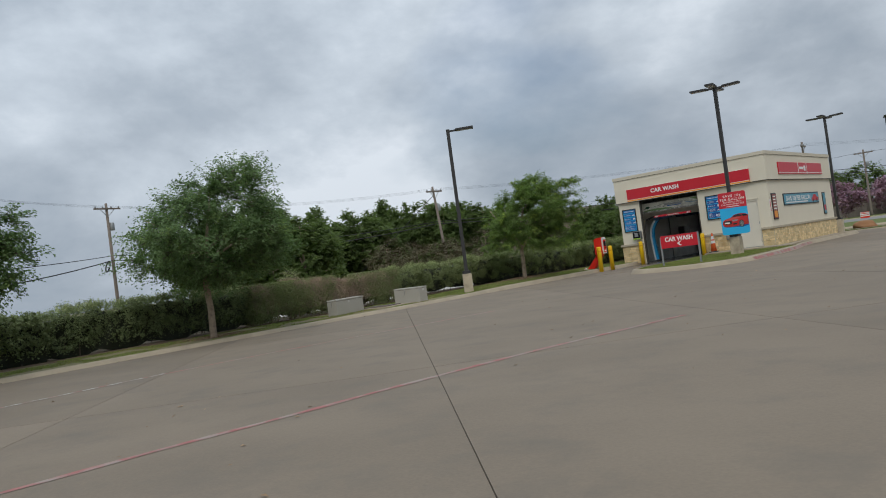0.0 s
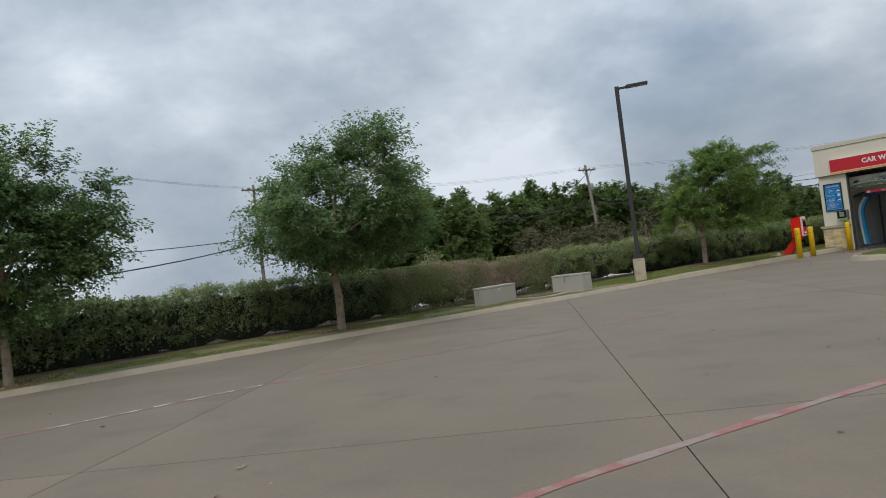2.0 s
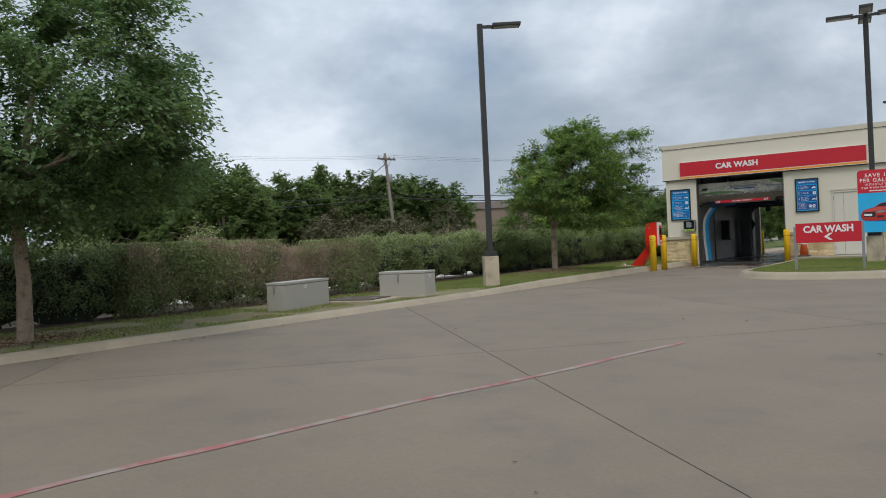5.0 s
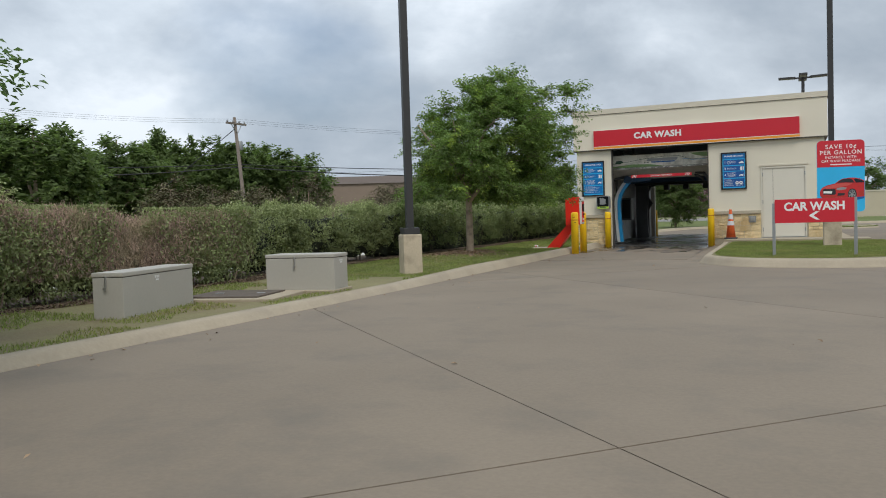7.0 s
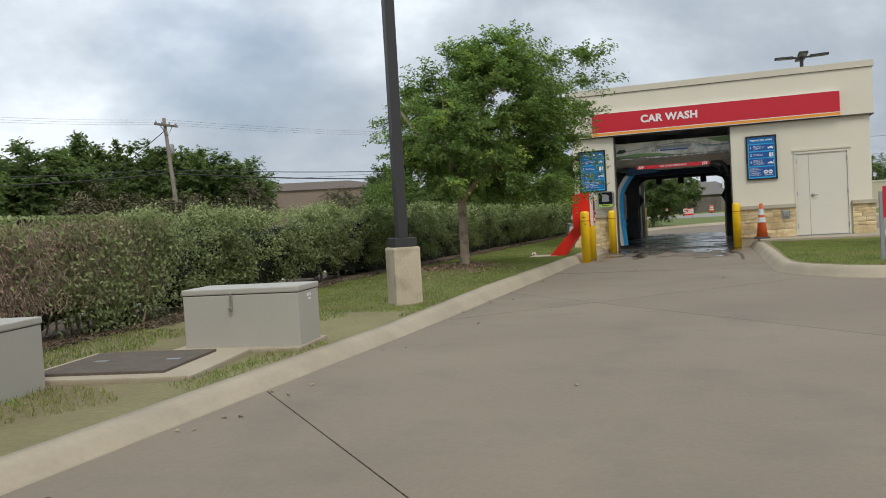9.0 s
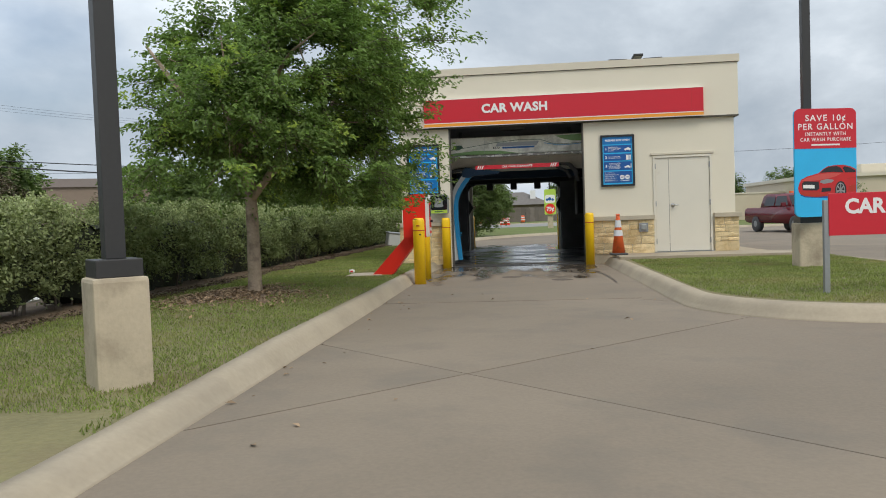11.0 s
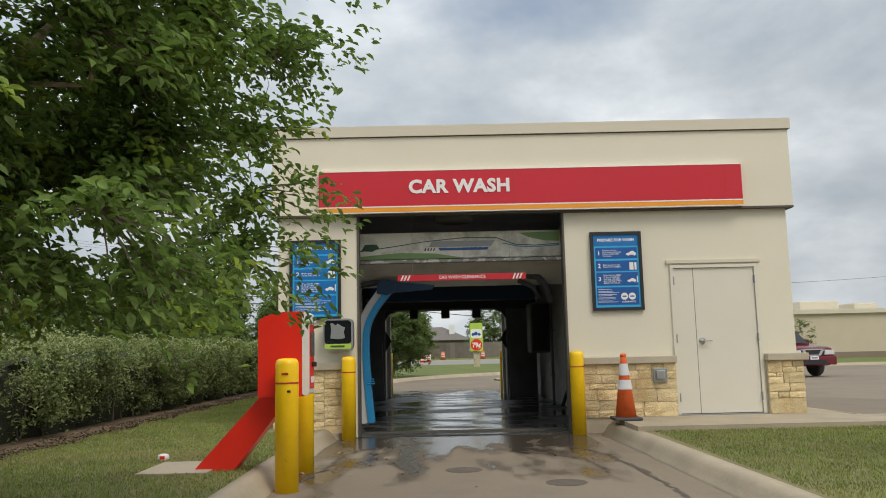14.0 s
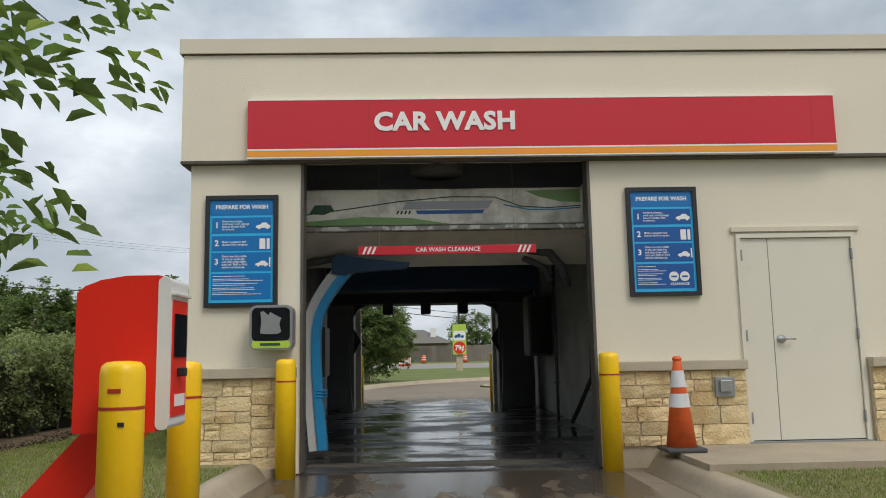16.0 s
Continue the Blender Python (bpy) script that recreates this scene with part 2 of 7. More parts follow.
M_CAR_HI = mat("printed_light_red", (0.6, 0.09, 0.075), 0.35, var=0.05, bump=0)
M_EQUIP = mat("grey_equipment", (0.2, 0.205, 0.205), 0.5, var=0.25, scale=2.5)
M_JAMB = mat("dirty_metal_jamb", (0.11, 0.10, 0.085), 0.6, metal=0.3, var=0.25, scale=3)
M_CHIPPED = mat("chipped_grey_lip", (0.30, 0.29, 0.26), 0.6, var=0.2, stain=((0.75, 0.74, 0.7), 7.0, 0.52, 0.56, 0.9))
M_GAPG = mat("door_gap", (0.22, 0.2, 0.16), 0.8, bump=0)
M_WALL_IN = mat("stained_bay_wall", (0.74, 0.74, 0.71), 0.45, var=0.18, scale=1.1, stain=((0.3, 0.3, 0.29), 1.0, 0.5, 0.75, 0.7))
M_CEIL_IN = mat("dark_bay_ceiling", (0.3, 0.3, 0.31), 0.8, var=0.3)
M_GANTRY = mat("gantry_white_panel", (0.78, 0.77, 0.68), 0.4, var=0.14, scale=2, stain=((0.24, 0.225, 0.18), 3.0, 0.45, 0.68, 0.75))
M_BELLY = mat("gantry_underside", (0.78, 0.74, 0.65), 0.5, var=0.12, scale=1.5, stain=((0.45, 0.42, 0.35), 1.6, 0.5, 0.7, 0.6))
M_GREEN = mat("gantry_green", (0.20, 0.34, 0.12), 0.4, var=0.1)
M_DKGREEN = mat("gantry_dark_green", (0.03, 0.09, 0.05), 0.4, var=0.1)
M_ARMBLUE = mat("arm_blue_foam", (0.02, 0.27, 0.55), 0.5, var=0.08)
M_ARMDK = mat("arm_navy_foam", (0.009, 0.045, 0.10), 0.6, var=0.15)
M_ARMW = mat("arm_white_foam", (0.58, 0.58, 0.56), 0.6, var=0.08)
M_RUBBER = mat("dark_rubber", (0.065, 0.065, 0.066), 0.7, var=0.2)
M_CONE = mat("orange_cone", (0.80, 0.13, 0.025), 0.5, var=0.08, scale=6, stain=((0.4, 0.08, 0.03), 9, 0.55, 0.75, 0.6))
M_REFLECT = mat("reflective_collar", (0.66, 0.66, 0.66), 0.35, var=0.1, scale=9)
M_GLASS_DK = mat("dark_glass", (0.012, 0.014, 0.017), 0.08, bump=0)
M_TRUCK = mat("maroon_car_paint", (0.14, 0.014, 0.022), 0.2, var=0.05, bump=0)
M_CHROME = mat("chrome", (0.7, 0.7, 0.7), 0.15, metal=1.0, bump=0)
M_LIGHTGL = mat("headlight_lens", (0.6, 0.6, 0.6), 0.12, bump=0)
M_TAN = mat("tan_building_wall", (0.57, 0.49, 0.365), 0.9, var=0.05)
M_BROWNB = mat("brown_brick_wall", (0.25, 0.19, 0.145), 0.9, var=0.08)
M_BROWNR = mat("brown_roof", (0.13, 0.1, 0.08), 0.9, var=0.1, scale=2)
M_SHINGLE = mat("grey_shingle", (0.16, 0.145, 0.13), 0.9, var=0.15, scale=2)
M_FENCE = mat("weathered_fence", (0.20, 0.17, 0.145), 0.9, var=0.15, rand=0.15, island=0.15)
M_UPOLE = mat("utility_pole_wood", (0.20, 0.165, 0.135), 0.9, var=0.2, fine=20)
M_CABLE = mat("cable_black", (0.03, 0.03, 0.03), 0.7, bump=0)
M_LIME = mat("lime_sign", (0.45, 0.62, 0.08), 0.4, bump=0)
M_BOULDER = mat("rust_boulder", (0.30, 0.15, 0.07), 0.9, var=0.25, scale=2, bump=0.5)

M_IRON = mat("rusty_iron", (0.13, 0.108, 0.088), 0.9, var=0.25, scale=9, spec=0.15)
M_CRACK = mat("damp_crack", (0.07, 0.056, 0.045), 0.5, var=0.3, scale=6)
# drive before the bay: dry concrete with water trailed out by the wheels
M_APRON = mat("wetted_drive", (0.218, 0.174, 0.125), 0.8, var=0.17, scale=0.5, fine=38, bump=0.1, stain=((0.16, 0.135, 0.105), 1.3, 0.5, 0.74, 0.65))
nt = M_APRON.node_tree
pr = nt.nodes["Principled BSDF"]
dry = pr.inputs["Base Color"].links[0].from_socket
geo = nt.nodes.new("ShaderNodeNewGeometry")
stretch = nt.nodes.new("ShaderNodeMapping")
stretch.inputs["Scale"].default_value = (2.3, 0.85, 1.0)
nt.links.new(geo.outputs["Position"], stretch.inputs["Vector"])
trail = nt.nodes.new("ShaderNodeTexNoise")
trail.inputs["Scale"].default_value, trail.inputs["Detail"].default_value, trail.inputs["Roughness"].default_value = 0.8, 7.0, 0.56
nt.links.new(stretch.outputs[0], trail.inputs["Vector"])
xyz = nt.nodes.new("ShaderNodeSeparateXYZ")
nt.links.new(geo.outputs["Position"], xyz.inputs[0])
near_bay = nt.nodes.new("ShaderNodeMapRange")
near_bay.inputs["From Min"].default_value, near_bay.inputs["From Max"].default_value = -5.6, -0.6
near_bay.inputs["To Min"].default_value, near_bay.inputs["To Max"].default_value = -0.14, 0.2
nt.links.new(xyz.outputs["Y"], near_bay.inputs["Value"])
past_bay = nt.nodes.new("ShaderNodeMapRange")
past_bay.inputs["From Min"].default_value, past_bay.inputs["From Max"].default_value = 10.8, 15.0
past_bay.inputs["To Min"].default_value, past_bay.inputs["To Max"].default_value = 0.0, -0.36
nt.links.new(xyz.outputs["Y"], past_bay.inputs["Value"])
both = nt.nodes.new("ShaderNodeMath")
nt.links.new(near_bay.outputs[0], both.inputs[0])
nt.links.new(past_bay.outputs[0], both.inputs[1])
total = nt.nodes.new("ShaderNodeMath")
nt.links.new(trail.outputs["Fac"], total.inputs[0])
nt.links.new(both.outputs[0], total.inputs[1])
wetness = nt.nodes.new("ShaderNodeMapRange")
wetness.inputs["From Min"].default_value, wetness.inputs["From Max"].default_value = 0.50, 0.64
nt.links.new(total.outputs[0], wetness.inputs["Value"])
soak = nt.nodes.new("ShaderNodeMix")
soak.data_type = "RGBA"
soak.inputs["B"].default_value = (0.075, 0.06, 0.045, 1)
nt.links.new(wetness.outputs[0], soak.inputs["Factor"])
nt.links.new(dry, soak.inputs["A"])
nt.links.new(soak.outputs["Result"], pr.inputs["Base Color"])
shine = nt.nodes.new("ShaderNodeMapRange")
shine.inputs["To Min"].default_value, shine.inputs["To Max"].default_value = 0.8, 0.16
nt.links.new(wetness.outputs[0], shine.inputs["Value"])
nt.links.new(shine.outputs[0], pr.inputs["Roughness"])

# wet floor of the bay: dark, with pools that mirror the daylight
M_WET = mat("wet_bay_floor", (0.10, 0.095, 0.09), 0.35, var=0.25, scale=0.9, fine=6, bump=0.2, stain=((0.03, 0.03, 0.032), 0.7, 0.4, 0.6, 0.85))
nt = M_WET.node_tree
g = nt.nodes.new("ShaderNodeNewGeometry")
mp = nt.nodes.new("ShaderNodeMapping")
mp.inputs["Scale"].default_value = (0.75, 1.2, 1)
nz = nt.nodes.new("ShaderNodeTexNoise")
nz.inputs["Scale"].default_value, nz.inputs["Detail"].default_value = 1.3, 4.0
rg = nt.nodes.new("ShaderNodeMapRange")
rg.inputs["From Min"].default_value, rg.inputs["From Max"].default_value = 0.42, 0.58
rg.inputs["To Min"].default_value, rg.inputs["To Max"].default_value = 0.06, 0.42
nt.links.new(g.outputs["Position"], mp.inputs["Vector"])
nt.links.new(mp.outputs[0], nz.inputs["Vector"])
nt.links.new(nz.outputs["Fac"], rg.inputs["Value"])
nt.links.new(rg.outputs[0], nt.nodes["Principled BSDF"].inputs["Roughness"])

# ---------------------------------------------------------------- mesh helpers


def put_mesh(name, bm, material, smooth=False):
    me = bpy.data.meshes.new(name)
    bmesh.ops.recalc_face_normals(bm, faces=bm.faces)
    bm.to_mesh(me)
    bm.free()
    me.materials.append(material)
    if smooth:
        me.polygons.foreach_set("use_smooth", [True] * len(me.polygons))
    return me


def part(name, bm, material, parent=None, label="", smooth=False):
    """One mesh object; under a thing or a part where a parent is given."""
    ob = new(name, put_mesh(name, bm, material, smooth))
    if parent:
        ob.parent = parent
    if label:
        ob["label"] = label
    return ob


def thing(name, label, category, group="", kind="", at=(0, 0, 0)):
    e = new(name)
    e.empty_display_size = 0.1
    e.location = at
    return tagged(e, label, category, group, kind)


def box(bm, x0, x1, y0, y1, z0, z1, bevel=0.0, m=None):
    vs = [bm.verts.new(p) for p in ((x0, y0, z0), (x1, y0, z0), (x1, y1, z0), (x0, y1, z0), (x0, y0, z1), (x1, y0, z1), (x1, y1, z1), (x0, y1, z1))]
    fs = [bm.faces.new([vs[i] for i in f]) for f in ((3, 2, 1, 0), (4, 5, 6, 7), (0, 1, 5, 4), (1, 2, 6, 5), (2, 3, 7, 6), (3, 0, 4, 7))]
    if m:
        bmesh.ops.transform(bm, matrix=m, verts=vs)
    if bevel:
        es = list({e for f in fs for e in f.edges})
        bmesh.ops.bevel(bm, geom=es, offset=bevel, segments=2, affect="EDGES", profile=0.6)
    return bm


def boxes(*specs):
    bm = bmesh.new()
    for s in specs:
        box(bm, *s)
    return bm


def lathe(profile, n=20, m=None, cap=True, bm=None):
    """A turned form from (radius, height) pairs."""
    bm = bm or bmesh.new()
    rings = []
    for r, z in profile:
        rings.append([bm.verts.new((r * math.cos(2 * math.pi * i / n), r * math.sin(2 * math.pi * i / n), z)) for i in range(n)])
    for a, b in zip(rings, rings[1:]):
        for i in range(n):
            bm.faces.new((a[i], a[(i + 1) % n], b[(i + 1) % n], b[i]))
    if cap:
        bm.faces.new(rings[0][::-1])
        bm.faces.new(rings[-1])
    if m:
        bmesh.ops.transform(bm, matrix=m, verts=[v for r in rings for v in r])
    return bm


def tube(points, radii, n=8, bm=None):
    bm = bm or bmesh.new()
    pts = [Vector(p) for p in points]
    if not hasattr(radii, "__len__"):
        radii = [radii] * len(pts)
    rings, side = [], None
    for i, p in enumerate(pts):
        d = (pts[min(i + 1, len(pts) - 1)] - pts[max(i - 1, 0)]).normalized()
        ref = side if side else (Vector((1, 0, 0)) if abs(d.x) < 0.9 else Vector((0, 1, 0)))
        u = (ref - d * ref.dot(d)).normalized()
        side = u
        w = d.cross(u)
        rings.append([bm.verts.new(p + (u * math.cos(2 * math.pi * k / n) + w * math.sin(2 * math.pi * k / n)) * radii[i]) for k in range(n)])
    for a, b in zip(rings, rings[1:]):
        for k in range(n):
            bm.faces.new((a[k], a[(k + 1) % n], b[(k + 1) % n], b[k]))
    bm.faces.new(rings[0][::-1])
    bm.faces.new(rings[-1])
    return bm


def prism(outline, thick, bm=None, m=None):
    """A flat outline in x, z given depth along -y."""
    bm = bm or bmesh.new()
    a = [bm.verts.new((x, 0, z)) for x, z in outline]
    b = [bm.verts.new((x, -thick, z)) for x, z in outline]
    bm.faces.new(a[::-1])
    bm.faces.new(b)
    n = len(a)
    for i in range(n):
        bm.faces.new((a[i], a[(i + 1) % n], b[(i + 1) % n], b[i]))
    if m:
        bmesh.ops.transform(bm, matrix=m, verts=a + b)
    return bm


def sheet(outline, z0, z1, bm=None):
    """A horizontal slab over an outline in x, y."""
    bm = bm or bmesh.new()
    a = [bm.verts.new((x, y, z0)) for x, y in outline]
    b = [bm.verts.new((x, y, z1)) for x, y in outline]
    bm.faces.new(a[::-1])
    bm.faces.new(b)
    n = len(a)
    for i in range(n):
        bm.faces.new((a[i], a[(i + 1) % n], b[(i + 1) % n], b[i]))
    return bm


def rounded(x0, x1, z0, z1, r, n=5):
    pts = []
    for cx, cz, a0 in ((x1 - r, z1 - r, 0), (x0 + r, z1 - r, 90), (x0 + r, z0 + r, 180), (x1 - r, z0 + r, 270)):
        pts += [(cx + r * math.cos(radians(a0 + 90 * i / n)), cz + r * math.sin(radians(a0 + 90 * i / n))) for i in range(n + 1)]
    return pts


def lettering(name, body, size, m, material, parent, bold=0.02, align="CENTER", depth=0.002, width=None, spacing=1.0, line=1.0):
    """Raised letters in the built-in font, as a mesh; upright in the plane x, z before m is applied."""
    cu = bpy.data.curves.new(name, "FONT")
    cu.body, cu.size, cu.align_x, cu.align_y = body, size, align, "CENTER"
    cu.extrude, cu.offset, cu.space_character, cu.space_line = depth, bold * size, spacing, line
    cu.resolution_u = 3
    tmp = bpy.data.objects.new("tmp", cu)
    scene.collection.objects.link(tmp)
    bpy.context.view_layer.update()
    me = bpy.data.meshes.new_from_object(tmp.evaluated_get(bpy.context.evaluated_depsgraph_get()))
    bpy.data.objects.remove(tmp)
    bpy.data.curves.remove(cu)
    if width:
        xs = [v.co.x for v in me.vertices]
        me.transform(Matrix.Diagonal((width / (max(xs) - min(xs)), 1, 1, 1)))
    me.transform(m @ pose(0, 0, 0, 90))
    me.materials.clear()
    me.materials.append(material)
    ob = new(name, me)
    ob.parent = parent
    return ob


def cards(name, centres, normals, ups, length, width, material, parent=None, fold=0.25, single=False, oval=False):
    """Many small folded leaves in one mesh."""
    c, nrm, upv = np.asarray(centres), np.asarray(normals), np.asarray(ups)
    nrm = nrm / np.linalg.norm(nrm, axis=1, keepdims=True)
    upv = upv - nrm * np.sum(upv * nrm, axis=1, keepdims=True)
    upv /= np.linalg.norm(upv, axis=1, keepdims=True) + 1e-9
    side = np.cross(upv, nrm)
    L = np.broadcast_to(np.asarray(length, float), (len(c),))[:, None]
    W = np.broadcast_to(np.asarray(width, float), (len(c),))[:, None]
    k = len(c)
    if single:
        v = np.stack([c + side * W * 0.6 - upv * L * 0.35, c + upv * L * 0.5, c - side * W * 0.6 - upv * L * 0.3], 1).reshape(-1, 3)
        faces, nv = ((0, 1, 2),), 3
    elif oval:
        mid = c + nrm * W * fold
        v = np.stack([c - upv * L / 2, mid + side * W * 0.46 - upv * L * 0.2, mid + side * W * 0.4 + upv * L * 0.14, c + upv * L / 2 - nrm * W * 0.2, mid - side * W * 0.4 + upv * L * 0.14, mid - side * W * 0.46 - upv * L * 0.2], 1).reshape(-1, 3)
        faces, nv = ((0, 1, 2), (0, 2, 3), (0, 3, 4), (0, 4, 5)), 6
    else:
        v = np.stack([c - upv * L / 2, c + side * W / 2 + nrm * W * fold, c + upv * L / 2, c - side * W / 2 + nrm * W * fold], 1).reshape(-1, 3)
        faces, nv = ((0, 1, 2), (0, 2, 3)), 4
    me = bpy.data.meshes.new(name)
    idx = np.arange(k)[:, None] * nv
    loops = np.concatenate([idx + list(f) for f in faces], 1).reshape(-1)
    nf = len(faces)
    me.vertices.add(nv * k)
    me.vertices.foreach_set("co", v.ravel())
    me.loops.add(3 * nf * k)
    me.loops.foreach_set("vertex_index", loops)
    me.polygons.add(nf * k)
    me.polygons.foreach_set("loop_start", np.arange(nf * k) * 3)
    me.polygons.foreach_set("loop_total", np.full(nf * k, 3))
    me.update(calc_edges=True)
    me.materials.append(material)
    ob = new(name, me)
    if parent:
        ob.parent = parent
    return ob


def unit(rng, k):
    v = rng.normal(size=(k, 3))
    return v / np.linalg.norm(v, axis=1, keepdims=True)

# ---------------------------------------------------------------- ground
G = -0.22   # level of the lot
ground = part("ground", sheet([(-2500, -2500), (2500, -2500), (2500, 2500), (-2500, 2500)], -1.0, -0.262), M_GRASS_SOIL)
tagged(ground, "patchy green and brown grass ground", "ground", kind="structure")
pave = part("pavement", sheet([(-4.6, -75), (45, -75), (45, 36), (-2.6, 36), (-2.6, 8), (-4.6, 8)], -0.5, -0.236), M_JOINT)
tagged(pave, "light concrete parking lot with dark joints and worn red lines", "pavement", kind="structure")


def kerb(name, pts, side, top=-0.06, width=0.19, label="pale concrete kerb with a rounded edge", material=None):
    """A kerb swept along pts; side 1 puts its back on the left of the way."""
    prof = lambda k: ((-0.07, -0.27), (-0.07, -0.218), (-0.05, -0.2 - 0.01 * (k < -0.1)), (-0.01, k * 0.45 - 0.123), (0.025, k * 0.75 - 0.055), (0.06, k - 0.012), (0.1, k), (width, k + 0.003), (width, -0.27))
    tops = top if isinstance(top, (list, tuple)) else [top] * len(pts)
    bm = bmesh.new()
    rows = []
    p = [Vector((x, y, 0)) for x, y in pts]
    for i, q in enumerate(p):
        d = (p[min(i + 1, len(p) - 1)] - p[max(i - 1, 0)]).normalized()
        n = Vector((-d.y, d.x, 0)) * side
        rows.append([bm.verts.new((q.x + n.x * o, q.y + n.y * o, z)) for o, z in prof(tops[i])])
    for a, b in zip(rows, rows[1:]):
        for k in range(8):
            bm.faces.new((a[k], a[k + 1], b[k + 1], b[k]))
    for r in (rows[0], rows[-1]):
        bm.faces.new(r)
    return tagged(part(name, bm, material or M_KERB, None, "", True), label, "kerb", kind="structure")


def arc(cx, cy, r, a0, a1, n=8):
    return [(cx + r * math.cos(radians(a0 + (a1 - a0) * i / n)), cy + r * math.sin(radians(a0 + (a1 - a0) * i / n))) for i in range(n + 1)]


LEFT = [(-2.35, -75), (-2.3, -40), (-2.16, -27), (-2.0, -21), (-1.89, -15), (-1.88, -13.5), (-1.88, -11.5), (-1.88, -8), (-1.9, -4), (-1.9, -1.2), (-1.84, -0.3)]


def kerb_x(y):
    return np.interp(y, [p[1] for p in LEFT], [p[0] for p in LEFT])


def verge_level(y):
    return np.interp(y, [-15.0, -11.5], [-0.125, -0.066])


def verge_z(x, y):
    """The verge falls a little towards the cabinets and rises in a low mound about the tree nearest the car wash."""
    return verge_level(y) + 0.125 * np.exp(-((x + 3.6) / 0.95) ** 2 - ((y + 8.2) / 2.2) ** 2)


kerb("kerb_left", LEFT, 1, top=[verge_level(y) + 0.006 for x, y in LEFT])
bm = bmesh.new()
rows = [[bm.verts.new((x, y, z)) for x, z in ((kerb_x(y) - 0.16 if y < -0.25 else -2.7, -0.3), (kerb_x(y) - 0.16 if y < -0.25 else -2.7, verge_level(y)), (-60, verge_level(y)), (-60, -0.3))] for y in [p[1] for p in LEFT] + [-0.2, 18.5]]
for a, b in zip(rows, rows[1:]):
    for k in range(3):
        bm.faces.new((a[k], a[k + 1], b[k + 1], b[k]))
verge = part("verge_left", bm, M_GRASS_SOIL)
tagged(verge, "grass verge with brown bare patches under the trees", "grass verge", kind="structure")
bm = bmesh.new()
rows = []
for i in range(25):
    y = -13.2 + 10 * i / 24
    rows.append([bm.verts.new((x, y, verge_z(x, y) - (0.003 if 0 < i < 24 and 0 < k < 16 else 0.02))) for k, x in enumerate(np.linspace(-5.3, -2.07, 17))])
for a, b in zip(rows, rows[1:]):
    for k in range(16):
        bm.faces.new((a[k], a[k + 1], b[k + 1], b[k]))
part("mound", bm, M_GRASS_SOIL, verge, "", True)
ISLAND = [(2.0, -0.3), (2.06, -2.1), (2.1, -5), (2.12, -7.6)] + arc(4.2, -8.2, 2.08, 190, 262, 7) + arc(4.5, -8.0, 2.35, 272, 350, 7) + [(6.7, -5), (6.5, -2.5), (6.0, 0.2), (5.75, 2.5), (5.75, 11.2)] + arc(5.0, 11.3, 0.75, 10, 90, 4)
kerb("kerb_island", ISLAND, 1)
island = part("island_right", sheet([(2.17, -1.45), (2.26, -5), (2.28, -7.6)] + arc(4.2, -8.2, 1.92, 190, 262, 7) + arc(4.5, -8.0, 2.19, 272, 350, 7) + [(6.53, -5), (6.33, -2.5), (6.2, -1.45)], -0.5, -0.066), M_GRASS_SOIL)
tagged(island, "mown grass island inside a concrete kerb", "grass island", kind="structure")
RED_K = [p for p in ISLAND if p[0] > 5.7 and -8.6 < p[1] < 10]
# red fire-lane paint on the kerb's face
bm = bmesh.new()
rows = []
for i, (x, y) in enumerate(RED_K):
    x0, y0 = RED_K[max(i - 1, 0)]
    x1, y1 = RED_K[min(i + 1, len(RED_K) - 1)]
    d = Vector((x1 - x0, y1 - y0, 0)).normalized()
    n = Vector((d.y, -d.x, 0))
    rows.append([bm.verts.new((x + n.x * o, y + n.y * o, z)) for o, z in ((0.056, -0.199), (0.015, -0.147), (-0.021, -0.096))])
for a, b in zip(rows, rows[1:]):
    for k in range(2):
        bm.faces.new((a[k], a[k + 1], b[k + 1], b[k]))
tagged(part("kerb_red_paint", bm, M_RED_PAINT), "worn red fire-lane paint on the kerb", "painted kerb", kind="structure")
walkway = part("pavement_walk", boxes((2.17, 4.98, -1.45, -0.004, -0.5, -0.004), (4.98, 5.59, -0.4, 11.2, -0.5, -0.03), (4.98, 6.0, -1.45, -0.4, -0.5, -0.008)), M_KERB)
tagged(walkway, "plain concrete walk in front of the service door", "walk", kind="structure")
apron = part("pavement_apron", sheet([(-2.7, -0.62), (-2.1, -0.5), (-1.9, -0.3), (-1.6, -0.02), (-1.6, 0.0), (-2.7, 0.0)], -0.5, -0.13), M_KERB)
tagged(apron, "sloped concrete apron beside the bay entrance", "apron", kind="structure")

# far side: exit drive, lawn, road, verge
lawn = part("lawn_far", sheet([(-60, 18.5), (-2.7, 18.5), (-2.4, 19.6), (-1.6, 22.2), (-0.1, 24.8), (2.8, 27.4), (8, 29.2), (16, 30), (60, 30), (60, 52), (-60, 52)], -0.5, -0.10), M_LAWN)
tagged(lawn, "flat green lawn by the street", "lawn", kind="structure")
kerb("kerb_exit", [(-2.6, 10.6), (-2.6, 18.4), (-2.35, 19.5), (-1.55, 22.05), (0.0, 24.62), (2.87, 27.2), (8.05, 29.0), (16, 29.8), (45, 29.8)], 1, top=-0.085)
road = part("road", sheet([(-300, 52), (400, 52), (400, 74), (-300, 74)], -0.5, -0.10), M_ASPHALT)
tagged(road, "grey two-lane street beyond the lawn", "road", kind="structure")
